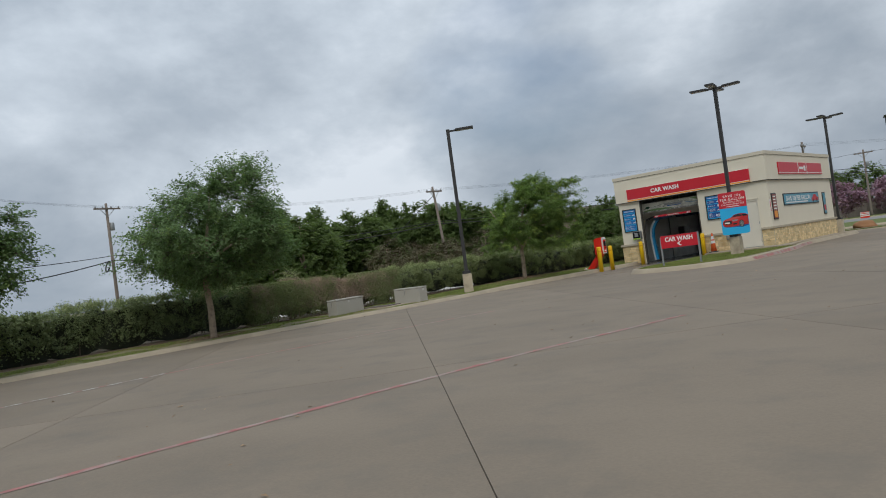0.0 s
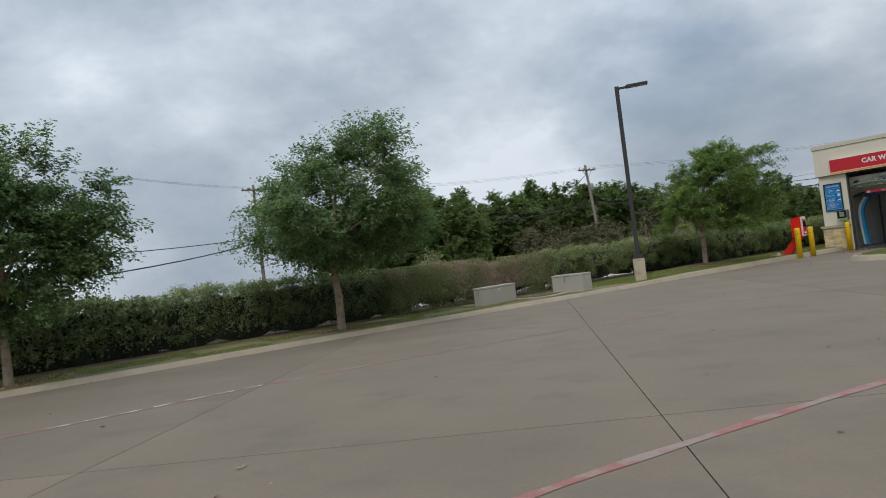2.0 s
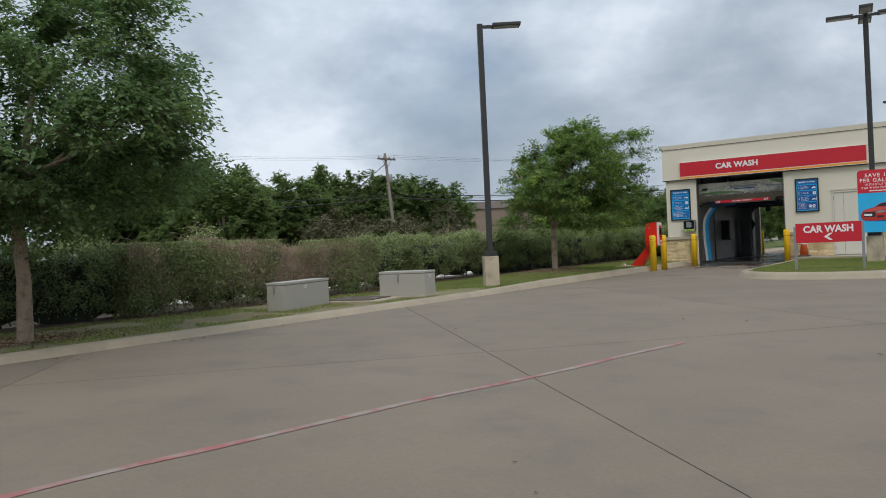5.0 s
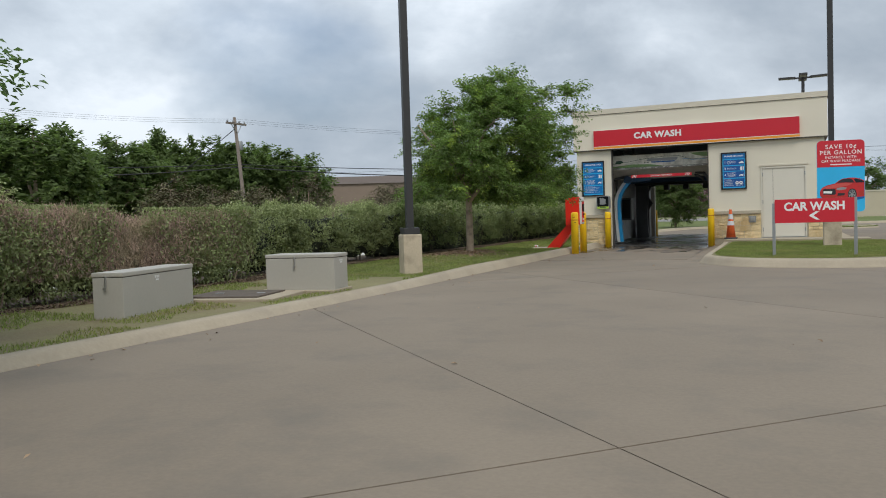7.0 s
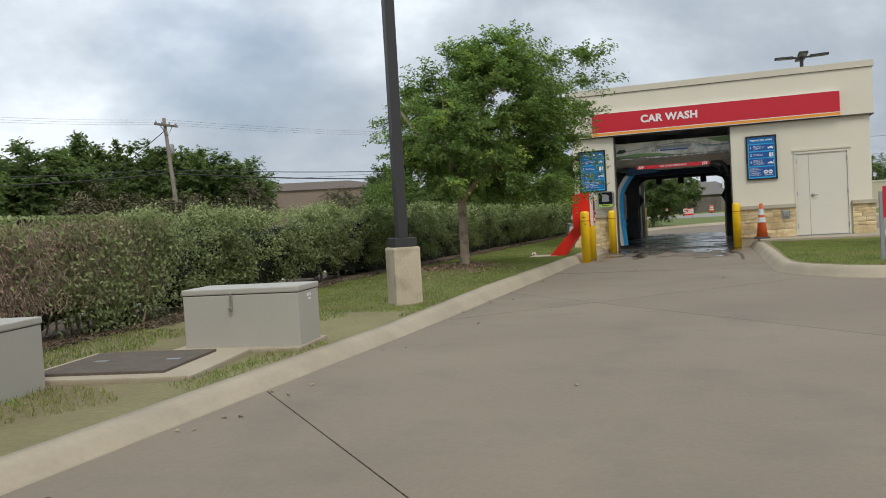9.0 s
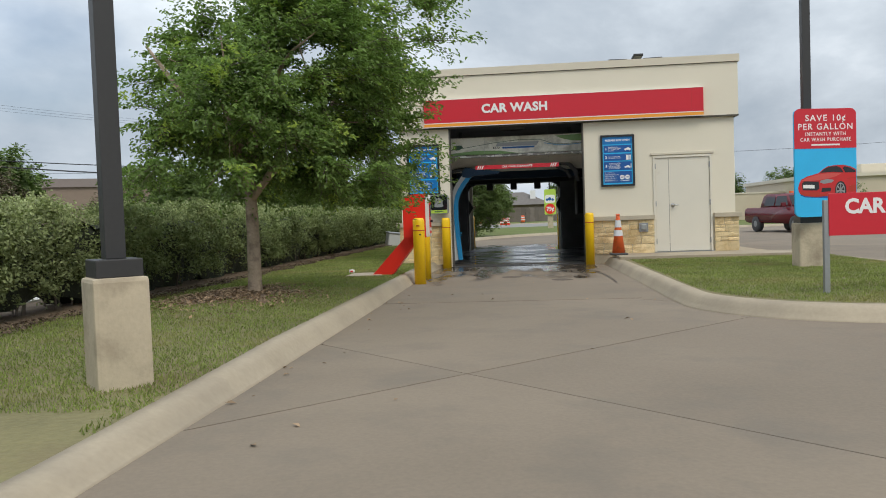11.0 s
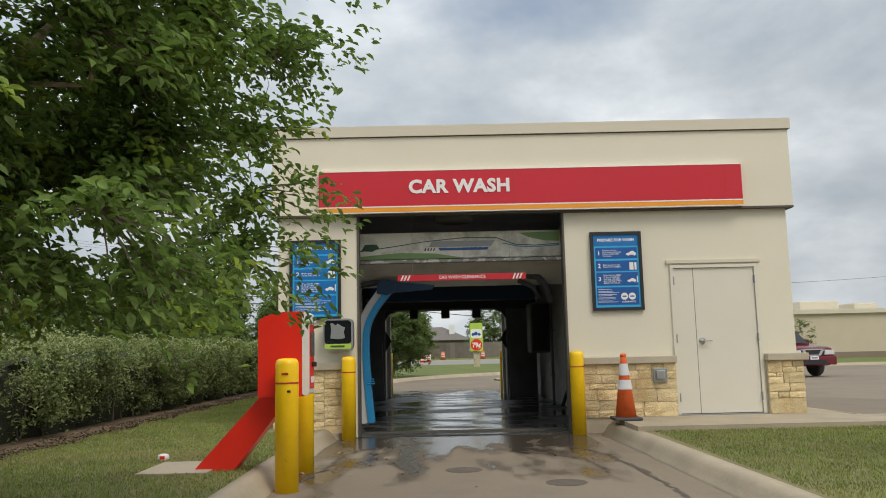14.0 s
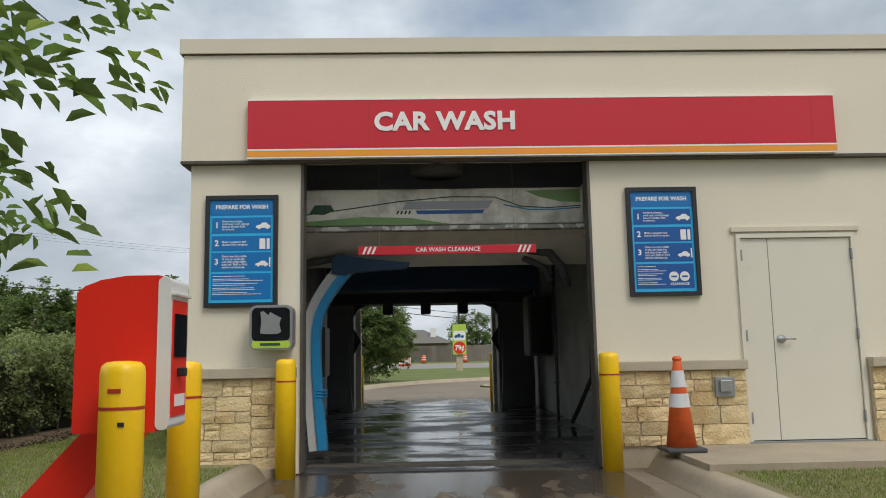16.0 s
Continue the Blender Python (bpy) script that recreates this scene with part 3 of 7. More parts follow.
farv = part("ground_far", sheet([(-300, 74.2), (400, 74.2), (400, 400), (-300, 400)], -0.5, -0.02), M_LAWN)
tagged(farv, "grass ground across the street", "ground", kind="structure")
kerb("kerb_street", [(-200, 74), (300, 74)], 1, top=-0.0)

# fire-lane lines on the lot
for w, way in ((0.085, ((3.2, -37.5), (3.27, -33.4), (3.28, -30.0), (3.6, -27.2), (4.05, -25.0), (4.45, -23.4), (4.85, -21.4))), (0.11, ((9.9, -37.0), (10.26, -33.2), (10.42, -31.5), (10.65, -29.2), (11.1, -26.8), (11.5, -25.0)))):
    bm = bmesh.new()
    prev = None
    for y in np.linspace(way[0][1], way[-1][1], 40):
        x = np.interp(y, [p[1] for p in way], [p[0] for p in way]) + 0.015 * math.sin(y * 2.3)
        k = w / 2 * (1 + 0.2 * math.sin(y * 5.1))
        cur = (bm.verts.new((x - k, y, G + 0.004)), bm.verts.new((x + k, y, G + 0.004)))
        if prev:
            bm.faces.new((prev[0], prev[1], cur[1], cur[0]))
        prev = cur
    tagged(part("red_line", bm, M_RED_PAINT), "faded red fire-lane line on the concrete", "painted line", "fire-lane lines", "structure")
for k in range(7):
    y = -32.4 + 0.42 * k
    tagged(part("white_dash", sheet([(3.25, y), (3.33, y), (3.335, y + 0.26), (3.255, y + 0.26)], G + 0.0045, G + 0.0062), M_WHITE_PAINT), "worn white dash of old lettering on the red line", "painted mark", "worn white dashes", "structure")

# ---------------------------------------------------------------- car wash building
wash = thing("car_wash_building", "single-storey cream stucco car wash with a stone base", "car wash building")
XL, XR, YB = -2.67, 4.90, 10.40
OL, OR, OT = -1.51, 1.575, 3.05
DL, DR, DT = 3.11, 4.40, 2.18
for nm, sp in (("front_pier", (XL, OL, 0, 0.22, -0.3, OT)), ("front_wall", (OR, DL, 0, 0.22, -0.3, OT)), ("door_head", (DL, DR, 0, 0.22, DT, OT)), ("front_pier", (DR, XR, 0, 0.22, -0.3, OT)), ("lintel", (XL, XR, 0, 0.22, OT, 4.2)), ("door_backing", (DL, DR, 0.19, 0.22, -0.3, DT))):
    part(nm, boxes(sp), M_STUCCO, wash)
right = part("side_wall", boxes((XR - 0.22, XR, 0.22, YB, -0.3, 4.2)), M_STUCCO, wash)
left = part("side_wall", boxes((XL, XL + 0.2, 0.22, YB, -0.3, 4.2)), M_STUCCO, wash)
for sp in ((XL + 0.2, -1.66, YB - 0.22, YB, -0.3, 4.2), (1.40, XR - 0.22, YB - 0.22, YB, -0.3, 4.2), (-1.66, 1.40, YB - 0.22, YB, 3.05, 4.2)):
    part("rear_wall", boxes(sp), M_STUCCO, wash)
inner_r = part("bay_wall", boxes((2.32, 2.45, 0.22, YB - 0.22, -0.3, 3.6)), M_WALL_IN, wash, "grey stained wall panel inside the bay")
inner_l = part("bay_wall", boxes((XL + 0.2, XL + 0.26, 0.22, YB - 0.22, -0.3, 3.6)), M_WALL_IN, wash, "grey stained wall panel inside the bay")
part("bay_ceiling", boxes((XL + 0.26, 2.32, 0.22, YB - 0.22, 3.42, 3.55)), M_CEIL_IN, wash, "dark bay ceiling")
part("roof", boxes((XL + 0.2, XR - 0.22, 0.22, YB - 0.22, 3.85, 3.98)), M_ROOF, wash)
E1 = 0.085
for sp in ((XL - E1, XR + E1, -E1, -0.002, 3.03, 4.2), (XR + 0.002, XR + E1, -0.002, YB, 3.03, 4.2), (XL - E1, XL - 0.002, -0.002, YB, 3.03, 4.2), (XL - E1, XR + E1, YB + 0.002, YB + E1, 3.03, 4.2)):
    part("frieze", boxes(sp), M_STUCCO, wash, "cream stucco band standing proud of the wall")
# dark strip along the foot of the frieze
part("frieze_drip", boxes((XL - E1 - 0.006, XR + E1 + 0.006, -E1 - 0.006, -0.003, 3.0, 3.03), (XR + 0.003, XR + E1 + 0.006, -0.003, YB, 3.0, 3.03), (XL - E1 - 0.006, XL - 0.003, -0.003, YB, 3.0, 3.03)), M_GROOVE_SHADE, wash)
C = 0.12
for sp in ((XL - C, XR + C, -C, 0.3, 4.2, 4.36), (XR - 0.3, XR + C, 0.3, YB - 0.3, 4.2, 4.36), (XL - C, XL + 0.3, 0.3, YB - 0.3, 4.2, 4.36), (XL - C, XR + C, YB - 0.3, YB + C, 4.2, 4.36)):
    part("coping", boxes(sp), M_TRIM, wash, "cream metal parapet coping")
# dark strip that draws the shade line under the coping
part("coping_shadow_gap", boxes((XL - E1 - 0.012, XR + E1 + 0.012, -E1 - 0.012, 0.0, 4.188, 4.2), (XR, XR + E1 + 0.012, 0.0, YB, 4.188, 4.2)), M_GROOVE_SHADE, wash)
# opening trim
part("opening_jamb", boxes((OL - 0.0, OL + 0.03, -0.012, 0.2, -0.2, OT)), M_JAMB, wash, "dark metal jamb")
part("opening_jamb", boxes((OR - 0.03, OR, -0.012, 0.2, -0.2, OT)), M_JAMB, wash, "dark metal jamb")
# service door: a narrow and a wide leaf in a steel frame
dr = part("door_frame", boxes((DL, DL + 0.045, -0.025, 0.1, 0, DT), (DR - 0.045, DR, -0.025, 0.1, 0, DT), (DL + 0.045, DR - 0.045, -0.025, 0.1, DT - 0.045, DT)), M_DOOR, wash)
part("drip_cap", boxes((DL - 0.05, DR + 0.05, -0.035, 0.0, DT + 0.02, DT + 0.075, 0.006)), M_TRIM, wash)
la = part("door_leaf", boxes((DL + 0.05, 3.45, 0.0, 0.05, 0.02, DT - 0.05, 0.004)), M_DOOR, wash, "narrow fixed leaf, cream painted steel")
lb = part("door_leaf", boxes((3.458, DR - 0.05, 0.0, 0.05, 0.02, DT - 0.05, 0.004)), M_DOOR, wash, "wide cream steel leaf")
part("threshold", boxes((DL, DR, -0.06, 0.1, -0.01, 0.012)), M_GALV, wash)
part("gap_line", boxes((3.449, 3.459, 0.001, 0.03, 0.02, DT - 0.05)), M_GAPG, wash)
h = part("door_handle", lathe([(0.045, 0), (0.045, 0.012), (0.02, 0.016), (0.016, 0.06)], 16, pose(3.53, 0.0, 1.06, 90)), M_STEEL, lb, "steel lever handle", True)
part("lever", tube([(3.53, -0.055, 1.06), (3.58, -0.06, 1.062), (3.66, -0.058, 1.055)], [0.012, 0.013, 0.009]), M_STEEL, lb, "", True)
for z in (0.25, 1.1, 1.95):
    part("hinge", boxes((DR - 0.058, DR - 0.04, -0.03, 0.0, z - 0.06, z + 0.06, 0.003)), M_GALV, wash)
    part("hinge", boxes((DL + 0.04, DL + 0.058, -0.03, 0.0, z - 0.06, z + 0.06, 0.003)), M_GALV, wash)

# stone base with cap
part("stone_cap", boxes((XL - 0.12, OL - 0.03, -0.13, -0.0, 0.76, 0.865, 0.01)), M_CAP, wash, "tan limestone cap")
part("stone_cap", boxes((OR + 0.08, DL - 0.0, -0.13, -0.0, 0.755, 0.855, 0.01)), M_CAP, wash, "tan limestone cap")
part("stone_cap", boxes((DR + 0.02, XR + 0.12, -0.13, -0.0, 0.755, 0.855, 0.01)), M_CAP, wash, "tan limestone cap")
part("stone_cap", boxes((XR, XR + 0.12, 0.0, YB + 0.1, 0.755, 0.855, 0.01)), M_CAP, wash, "tan limestone cap")
part("stone_cap", boxes((XL - 0.12, XL, 0.0, YB + 0.1, 0.76, 0.865, 0.01)), M_CAP, wash, "tan limestone cap")
mb_l = part("stone_base", boxes((XL - 0.06, OL - 0.04, -0.06, -0.0, -0.3, 0.76)), M_MORTAR, wash)
mb_r = part("stone_base", boxes((OR + 0.1, DL - 0.005, -0.06, -0.0, -0.3, 0.755)), M_MORTAR, wash)
mb_d = part("stone_base", boxes((DR + 0.03, XR + 0.06, -0.06, -0.0, -0.3, 0.755)), M_MORTAR, wash)
mb_s = part("stone_base", boxes((XR, XR + 0.06, 0.0, YB, -0.3, 0.755)), M_MORTAR, wash)
part("stone_base", boxes((XL - 0.06, XL, 0.0, YB, -0.3, 0.76)), M_MORTAR, wash)

# ---------------------------------------------------------------- bay inside
bayfloor = part("floor_bay", boxes((XL + 0.26, 2.32, 0.0, YB + 0.4, -0.4, -0.205)), M_WET)
tagged(bayfloor, "wet dark concrete bay floor with shallow pools", "floor", kind="structure")


apron = part("drive_apron", sheet([(-1.95, -7.5), (1.72, -7.5), (1.72, -0.01), (-1.95, -0.01)], -0.3, G + 0.004), M_APRON)
tagged(apron, "concrete drive with dark wet trails before the bay", "drive", kind="structure")
apron = part("drive_exit", sheet([(-2.35, YB + 0.41), (2.4, YB + 0.41), (2.4, 16.0), (-2.35, 16.0)], -0.3, G + 0.004), M_APRON)
tagged(apron, "concrete exit drive with dark wet trails behind the bay", "drive", kind="structure")


def trickle(pts, width, seed):
    """A thin wet run of water along a crack in the drive."""
    r = np.random.default_rng(seed)
    line = []
    for (xa, ya), (xb, yb) in zip(pts, pts[1:]):
        for t in np.linspace(0, 1, 9)[:-1]:
            line.append((xa + (xb - xa) * t + r.normal() * 0.02, ya + (yb - ya) * t + r.normal() * 0.015))
    w = [width * (0.5 + abs(r.normal()) * 0.6) for _ in line]
    w[0] = w[-1] = 0.004
    bm = bmesh.new()
    rows = [(bm.verts.new((x - k, y, G + 0.0065)), bm.verts.new((x + k, y + k * 0.5, G + 0.0065))) for (x, y), k in zip(line, w)]
    for a, b in zip(rows, rows[1:]):
        bm.faces.new((a[0], a[1], b[1], b[0]))
    tagged(part("wet_run", bm, M_CRACK), "thin dark damp run along a crack", "water", "water runs", "structure")


trickle([(1.15, -1.5), (1.45, -1.9), (1.58, -2.5), (1.63, -3.2), (1.68, -4.3), (1.66, -5.2)], 0.03, 1)
trickle([(0.5, -1.85), (0.95, -2.3), (1.25, -2.7), (1.33, -3.3), (1.3, -3.8)], 0.022, 2)
trickle([(-1.2, -1.2), (-1.5, -2.0), (-1.55, -3.1), (-1.7, -4.0)], 0.025, 3)
drain = thing("trench_drain", "narrow steel trench drain across the bay entrance", "drain")
part("rail", boxes((-1.5, 1.55, 0.34, 0.37, -0.205, -0.19), (-1.5, 1.55, 0.56, 0.59, -0.205, -0.19)), M_JAMB, drain)
part("grate", boxes((-1.5, 1.55, 0.37, 0.56, -0.205, -0.198)), M_GROOVE_SHADE, drain)

# wash gantry hanging across the bay
gan = thing("wash_gantry", "overhead touch-free wash gantry with a dirty white and green front", "wash machine")
part("front_panel", boxes((-2.3, 1.62, 0.55, 0.66, 2.42, 2.84, 0.03)), M_GANTRY, gan, "dirty white front panel")
part("body", boxes((-2.35, 1.9, 0.67, 1.5, 2.36, 2.8, 0.05)), M_RUBBER, gan)
part("end_box", boxes((1.63, 1.95, 0.58, 1.3, 2.3, 2.9, 0.03)), M_GANTRY, gan)
part("lower_lip", boxes((-2.3, 1.7, 0.53, 0.62, 2.36, 2.41, 0.008)), M_CHIPPED, gan, "chipped grey lower lip")
bm = bmesh.new()
prism([(0.64, 2.36), (1.5, 2.36), (1.6, 2.2), (1.75, 2.08), (1.5, 2.06), (1.1, 2.2)], 4.2, bm, pose(-2.3, 0, 0, 0, 0, 90))
part("belly", bm, M_BELLY, gan, "curved grey underside")
bm = prism([(-1.55, 2.425), (0.1, 2.425), (-0.35, 2.50), (-0.9, 2.52), (-1.55, 2.47)], 0.004, m=pose(0, 0.548, 0))
part("green_swoosh", bm, M_GREEN, gan)
part("green_swoosh", prism([(0.95, 2.80), (1.58, 2.81), (1.58, 2.66), (1.35, 2.67), (1.1, 2.73)], 0.004, m=pose(0, 0.548, 0)), M_GREEN, gan)
for pts, mm, r in (([(-1.55, 2.55), (-1.0, 2.62), (-0.5, 2.69), (0.1, 2.74), (0.6, 2.73), (0.9, 2.62), (1.2, 2.60), (1.58, 2.62)], M_DKGREEN, 0.006), ([(0.7, 2.64), (1.0, 2.58), (1.3, 2.58), (1.58, 2.60)], M_ARMBLUE, 0.007)):
    part("pin_stripe", tube([(x, 0.547, z) for x, z in pts], r, 6), mm, gan)
# brand mark: plain shapes
part("brand_shape", prism([(-0.45, 2.60), (0.52, 2.60), (0.58, 2.69), (-0.40, 2.69)], 0.005, m=pose(0, 0.549, 0)), M_GALV, gan)
part("brand_shape", prism([(-0.28, 2.545), (0.46, 2.545), (0.48, 2.585), (-0.30, 2.585)], 0.006, m=pose(0, 0.548, 0)), M_BLUE2, gan)
for i in range(4):
    part("brand_shape", prism([(-0.52 + 0.045 * i, 2.545), (-0.50 + 0.045 * i, 2.545), (-0.485 + 0.045 * i, 2.585), (-0.505 + 0.045 * i, 2.585)], 0.005, m=pose(0, 0.548, 0)), M_BLACK, gan)
part("brand_shape", prism([(-1.5, 2.56), (-1.33, 2.55), (-1.22, 2.60), (-1.26, 2.66), (-1.44, 2.66)], 0.005, m=pose(0, 0.548, 0)), M_DKGREEN, gan)


def strap(pts, offs, thick, depth, y):
    """A flat bar swept along x, z points, offset sideways."""
    bm = bmesh.new()
    p = [Vector((x, 0, z)) for x, z in pts]
    rows = []
    for i, q in enumerate(p):
        d = (p[min(i + 1, len(p) - 1)] - p[max(i - 1, 0)]).normalized()
        n = Vector((d.z, 0, -d.x))
        a, b = q + n * (offs - thick / 2), q + n * (offs + thick / 2)
        rows.append([bm.verts.new((a.x, y, a.z)), bm.verts.new((b.x, y, b.z)), bm.verts.new((b.x, y + depth, b.z)), bm.verts.new((a.x, y + depth, a.z))])
    for a, b in zip(rows, rows[1:]):
        for k in range(4):
            bm.faces.new((a[k], a[(k + 1) % 4], b[(k + 1) % 4], b[k]))
    bm.faces.new(rows[0][::-1])
    bm.faces.new(rows[-1])
    return bm


def smooth_line(pts, n=6):
    out = []
    P = [Vector((*p, 0)) for p in pts]
    for i in range(len(P) - 1):
        p0, p1, p2, p3 = P[max(i - 1, 0)], P[i], P[i + 1], P[min(i + 2, len(P) - 1)]
        for k in range(n):
            t = k / n
            q = 0.5 * (2 * p1 + (p2 - p0) * t + (2 * p0 - 5 * p1 + 4 * p2 - p3) * t * t + (3 * p1 - p0 - 3 * p2 + p3) * t ** 3)
            out.append((q.x, q.y))
    return out + [pts[-1]]


arm = thing("spray_arm", "bent spray arm in white and blue foam, with a navy boom", "spray arm")
ARM = smooth_line([(-1.45, -0.10), (-1.50, 0.45), (-1.53, 1.05), (-1.50, 1.42), (-1.36, 1.72), (-1.10, 2.05)], 5)
part("blue_sleeve", strap(ARM, 0.045, 0.10, 0.16, 1.0), M_ARMBLUE, arm, "bright blue foam sleeve")
part("white_sleeve", strap(ARM, -0.055, 0.11, 0.22, 1.02), M_ARMW, arm, "white foam sleeve")
part("boom", prism([(-1.2, 1.94), (-0.95, 1.95), (-0.42, 1.985), (-0.38, 2.05), (-0.95, 2.11), (-1.2, 2.12)], 0.16, m=pose(0, 1.16, 0)), M_ARMDK, arm, "navy padded boom")
part("knuckle", prism([(-1.30, 1.93), (-1.14, 1.9), (-1.0, 1.96), (-1.0, 2.12), (-1.2, 2.16), (-1.3, 2.08)], 0.2, m=pose(0, 1.19, 0)), M_ARMDK, arm)
for k in range(3):
    part("rib", boxes((-1.475 - 0.002 * k, -1.36 - 0.002 * k, 0.99, 1.17, 0.50 + 0.035 * k, 0.515 + 0.035 * k, 0.004)), M_ARMBLUE, arm)
part("hanger", tube([(-1.12, 1.1, 2.03), (-1.25, 1.2, 2.12), (-1.35, 1.2, 2.32)], 0.03), M_RUBBER, arm, "", True)

bar = thing("clearance_bar", "red hanging clearance bar with white lettering", "clearance bar")
part("board", boxes((-0.93, 1.02, 0.30, 0.34, 2.055, 2.15, 0.004)), M_RED, bar)
lettering("lettering", "CAR WASH CLEARANCE", 0.066, pose(0.05, 0.298, 2.103), M_WHITE, bar, width=0.71)
for s in (-0.82, 0.88):
    for i in range(3):
        x = s + 0.05 * i - 0.05
        part("slash", prism([(x - 0.02, 2.062), (x + 0.005, 2.062), (x + 0.04, 2.143), (x + 0.015, 2.143)], 0.003, m=pose(0, 0.3, 0)), M_WHITE, bar)
for x in (-0.7, 0.78):
    part("chain", tube([(x, 0.32, 2.15), (x, 0.32, 3.42)], 0.002, 5), M_GALV, bar)

for pts, r in (([(1.05, 1.15, 2.2), (1.3, 1.15, 2.16), (1.44, 1.17, 2.0), (1.52, 1.2, 1.74)], 0.055), ([(1.0, 1.3, 2.12), (1.25, 1.3, 2.0), (1.33, 1.3, 1.82)], 0.04), ([(-1.85, 1.25, 2.0), (-1.6, 1.2, 2.08), (-1.2, 1.2, 2.15)], 0.045)):
    part("hose", tube(pts, r, 8), M_RUBBER, gan, "thick black supply hose", True)

# dryer and rear fittings
dry = thing("bay_dryer", "black overhead dryer arch with hanging nozzles", "dryer")
part("header", boxes((-2.3, 2.2, 8.8, 9.6, 2.06, 3.3, 0.06)), M_RUBBER, dry)
for x in (-0.97, -0.15, 0.66):
    part("nozzle", boxes((x - 0.11, x + 0.11, 8.85, 9.2, 1.84, 2.08, 0.03)), M_RUBBER, dry)
part("cross_brace", boxes((-2.2, 2.1, 8.7, 8.8, 2.28, 2.36, 0.01)), M_EQUIP, dry)
for s, x in ((1, -1.72), (-1, 1.42)):
    part("side_flap", prism([(x, 1.55), (x + s * 0.16, 1.28), (x, 1.0)], 0.04, m=pose(0, 8.98, 0)), M_RUBBER, dry)
    part("foot", prism([(x - s * 0.02, -0.205), (x - s * 0.3, -0.205), (x - s * 0.25, 0.3), (x - s * 0.2, 1.2), (x - s * 0.08, 1.2), (x - s * 0.06, 0.3)], 0.12, m=pose(0, 8.98, 0)), M_EQUIP, dry)
for x0, x1 in ((-2.3, -1.72), (1.42, 2.2)):
    part("side_post", boxes((x0, x1, 9.0, 9.5, -0.205, 2.1, 0.04)), M_EQUIP, dry)
for s, x in ((1, -1.72), (-1, 1.42)):
    part("corner", prism([(x, 2.07), (x + s * 0.34, 2.07), (x + s * 0.1, 1.98), (x, 1.82)], 0.3, m=pose(0, 9.3, 0)), M_RUBBER, dry)
rails = thing("bay_rails", "dark overhead travel rails along the bay walls", "rail")
for x in (-2.25, 2.12):
    part("rail", boxes((x - 0.06, x + 0.06, 0.3, 9.9, 2.86, 3.05, 0.01)), M_GALV, rails)
    for y in (0.5, 3.2, 6.0, 8.6):
        part("hanger", boxes((x - 0.03, x + 0.03, y, y + 0.06, 3.05, 3.42)), M_GALV, rails)
for x, y, z0, z1 in ((2.22, 3.2, -0.2, 2.2), (2.22, 6.3, -0.2, 2.6), (-2.33, 5.0, -0.2, 2.4)):
    pp = thing("wall_pipe", "grey vertical conduit on the bay wall", "conduit", "bay conduits")
    part("pipe", tube([(x, y, z0), (x, y, z1)], 0.03, 10), M_GALV, pp, "", True)
    for z in (0.4, 1.4):
        part("clamp", boxes((x - 0.045, x + 0.045, y - 0.045, y + 0.045, z, z + 0.03)), M_GALV, pp)
cab = thing("wall_cabinet", "dark plastic equipment cabinet on the bay wall", "equipment cabinet")
part("body", boxes((-2.41, -2.0, 6.2, 6.9, 0.6, 1.5, 0.03)), M_EQUIP, cab)
part("door", boxes((-2.36, -2.05, 6.18, 6.2, 0.66, 1.44, 0.006)), M_BLACK, cab)
hose = thing("wall_hose", "black hose looped along the bay wall", "hose")
part("hose", tube([(2.25, 2.0, 2.5), (2.2, 2.3, 2.1), (2.15, 2.8, 1.75), (2.2, 3.1, 1.2), (2.22, 3.3, 0.6), (2.1, 3.8, 0.1), (2.15, 4.6, -0.15)], 0.035, 8), M_RUBBER, hose, "", True)
navy = thing("rear_spray_boom", "wide navy padded spray boom deep in the bay", "spray boom")
part("boom", boxes((-1.75, 1.7, 4.6, 5.0, 2.02, 2.62, 0.08)), M_ARMDK, navy)
for x in (-1.6, 1.55):
    part("hanger", boxes((x - 0.05, x + 0.05, 4.72, 4.86, 2.6, 3.42)), M_EQUIP, navy)
cab2 = thing("wall_panel_box", "grey equipment housing on the bay wall near the exit", "equipment housing")
part("housing", boxes((1.85, 2.31, 7.2, 8.0, 0.9, 2.1, 0.05)), M_EQUIP, cab2)
part("cover", boxes((1.9, 2.26, 7.17, 7.2, 0.95, 2.05, 0.01)), M_RUBBER, cab2)
fan = thing("ceiling_fan_unit", "dark round vent under the bay ceiling", "vent")
part("drum", lathe([(0.28, 0), (0.3, 0.03), (0.3, 0.22), (0.26, 0.26)], 20, pose(-0.05, 0.5, 2.98)), M_RUBBER, fan, "", True)
part("stem", boxes((-0.09, -0.01, 0.46, 0.54, 3.24, 3.42)), M_RUBBER, fan)

# guide posts by the exit
def bollard(x, y, z0, z1, r, label):
    e = thing("bollard", label, "bollard", "yellow bollards", at=(x, y, z0))
    hgt = z1 - z0
    part("sleeve", lathe([(r, 0), (r, hgt - 0.06), (r * 0.94, hgt - 0.025), (r * 0.75, hgt - 0.006), (r * 0.3, hgt)], 24), M_YELLOW, e, "", True)
    part("tape_ring", lathe([(r + 0.002, hgt - 0.23), (r + 0.002, hgt - 0.215)], 24, cap=False), M_REDTAPE, e, "thin red tape ring")
    return e


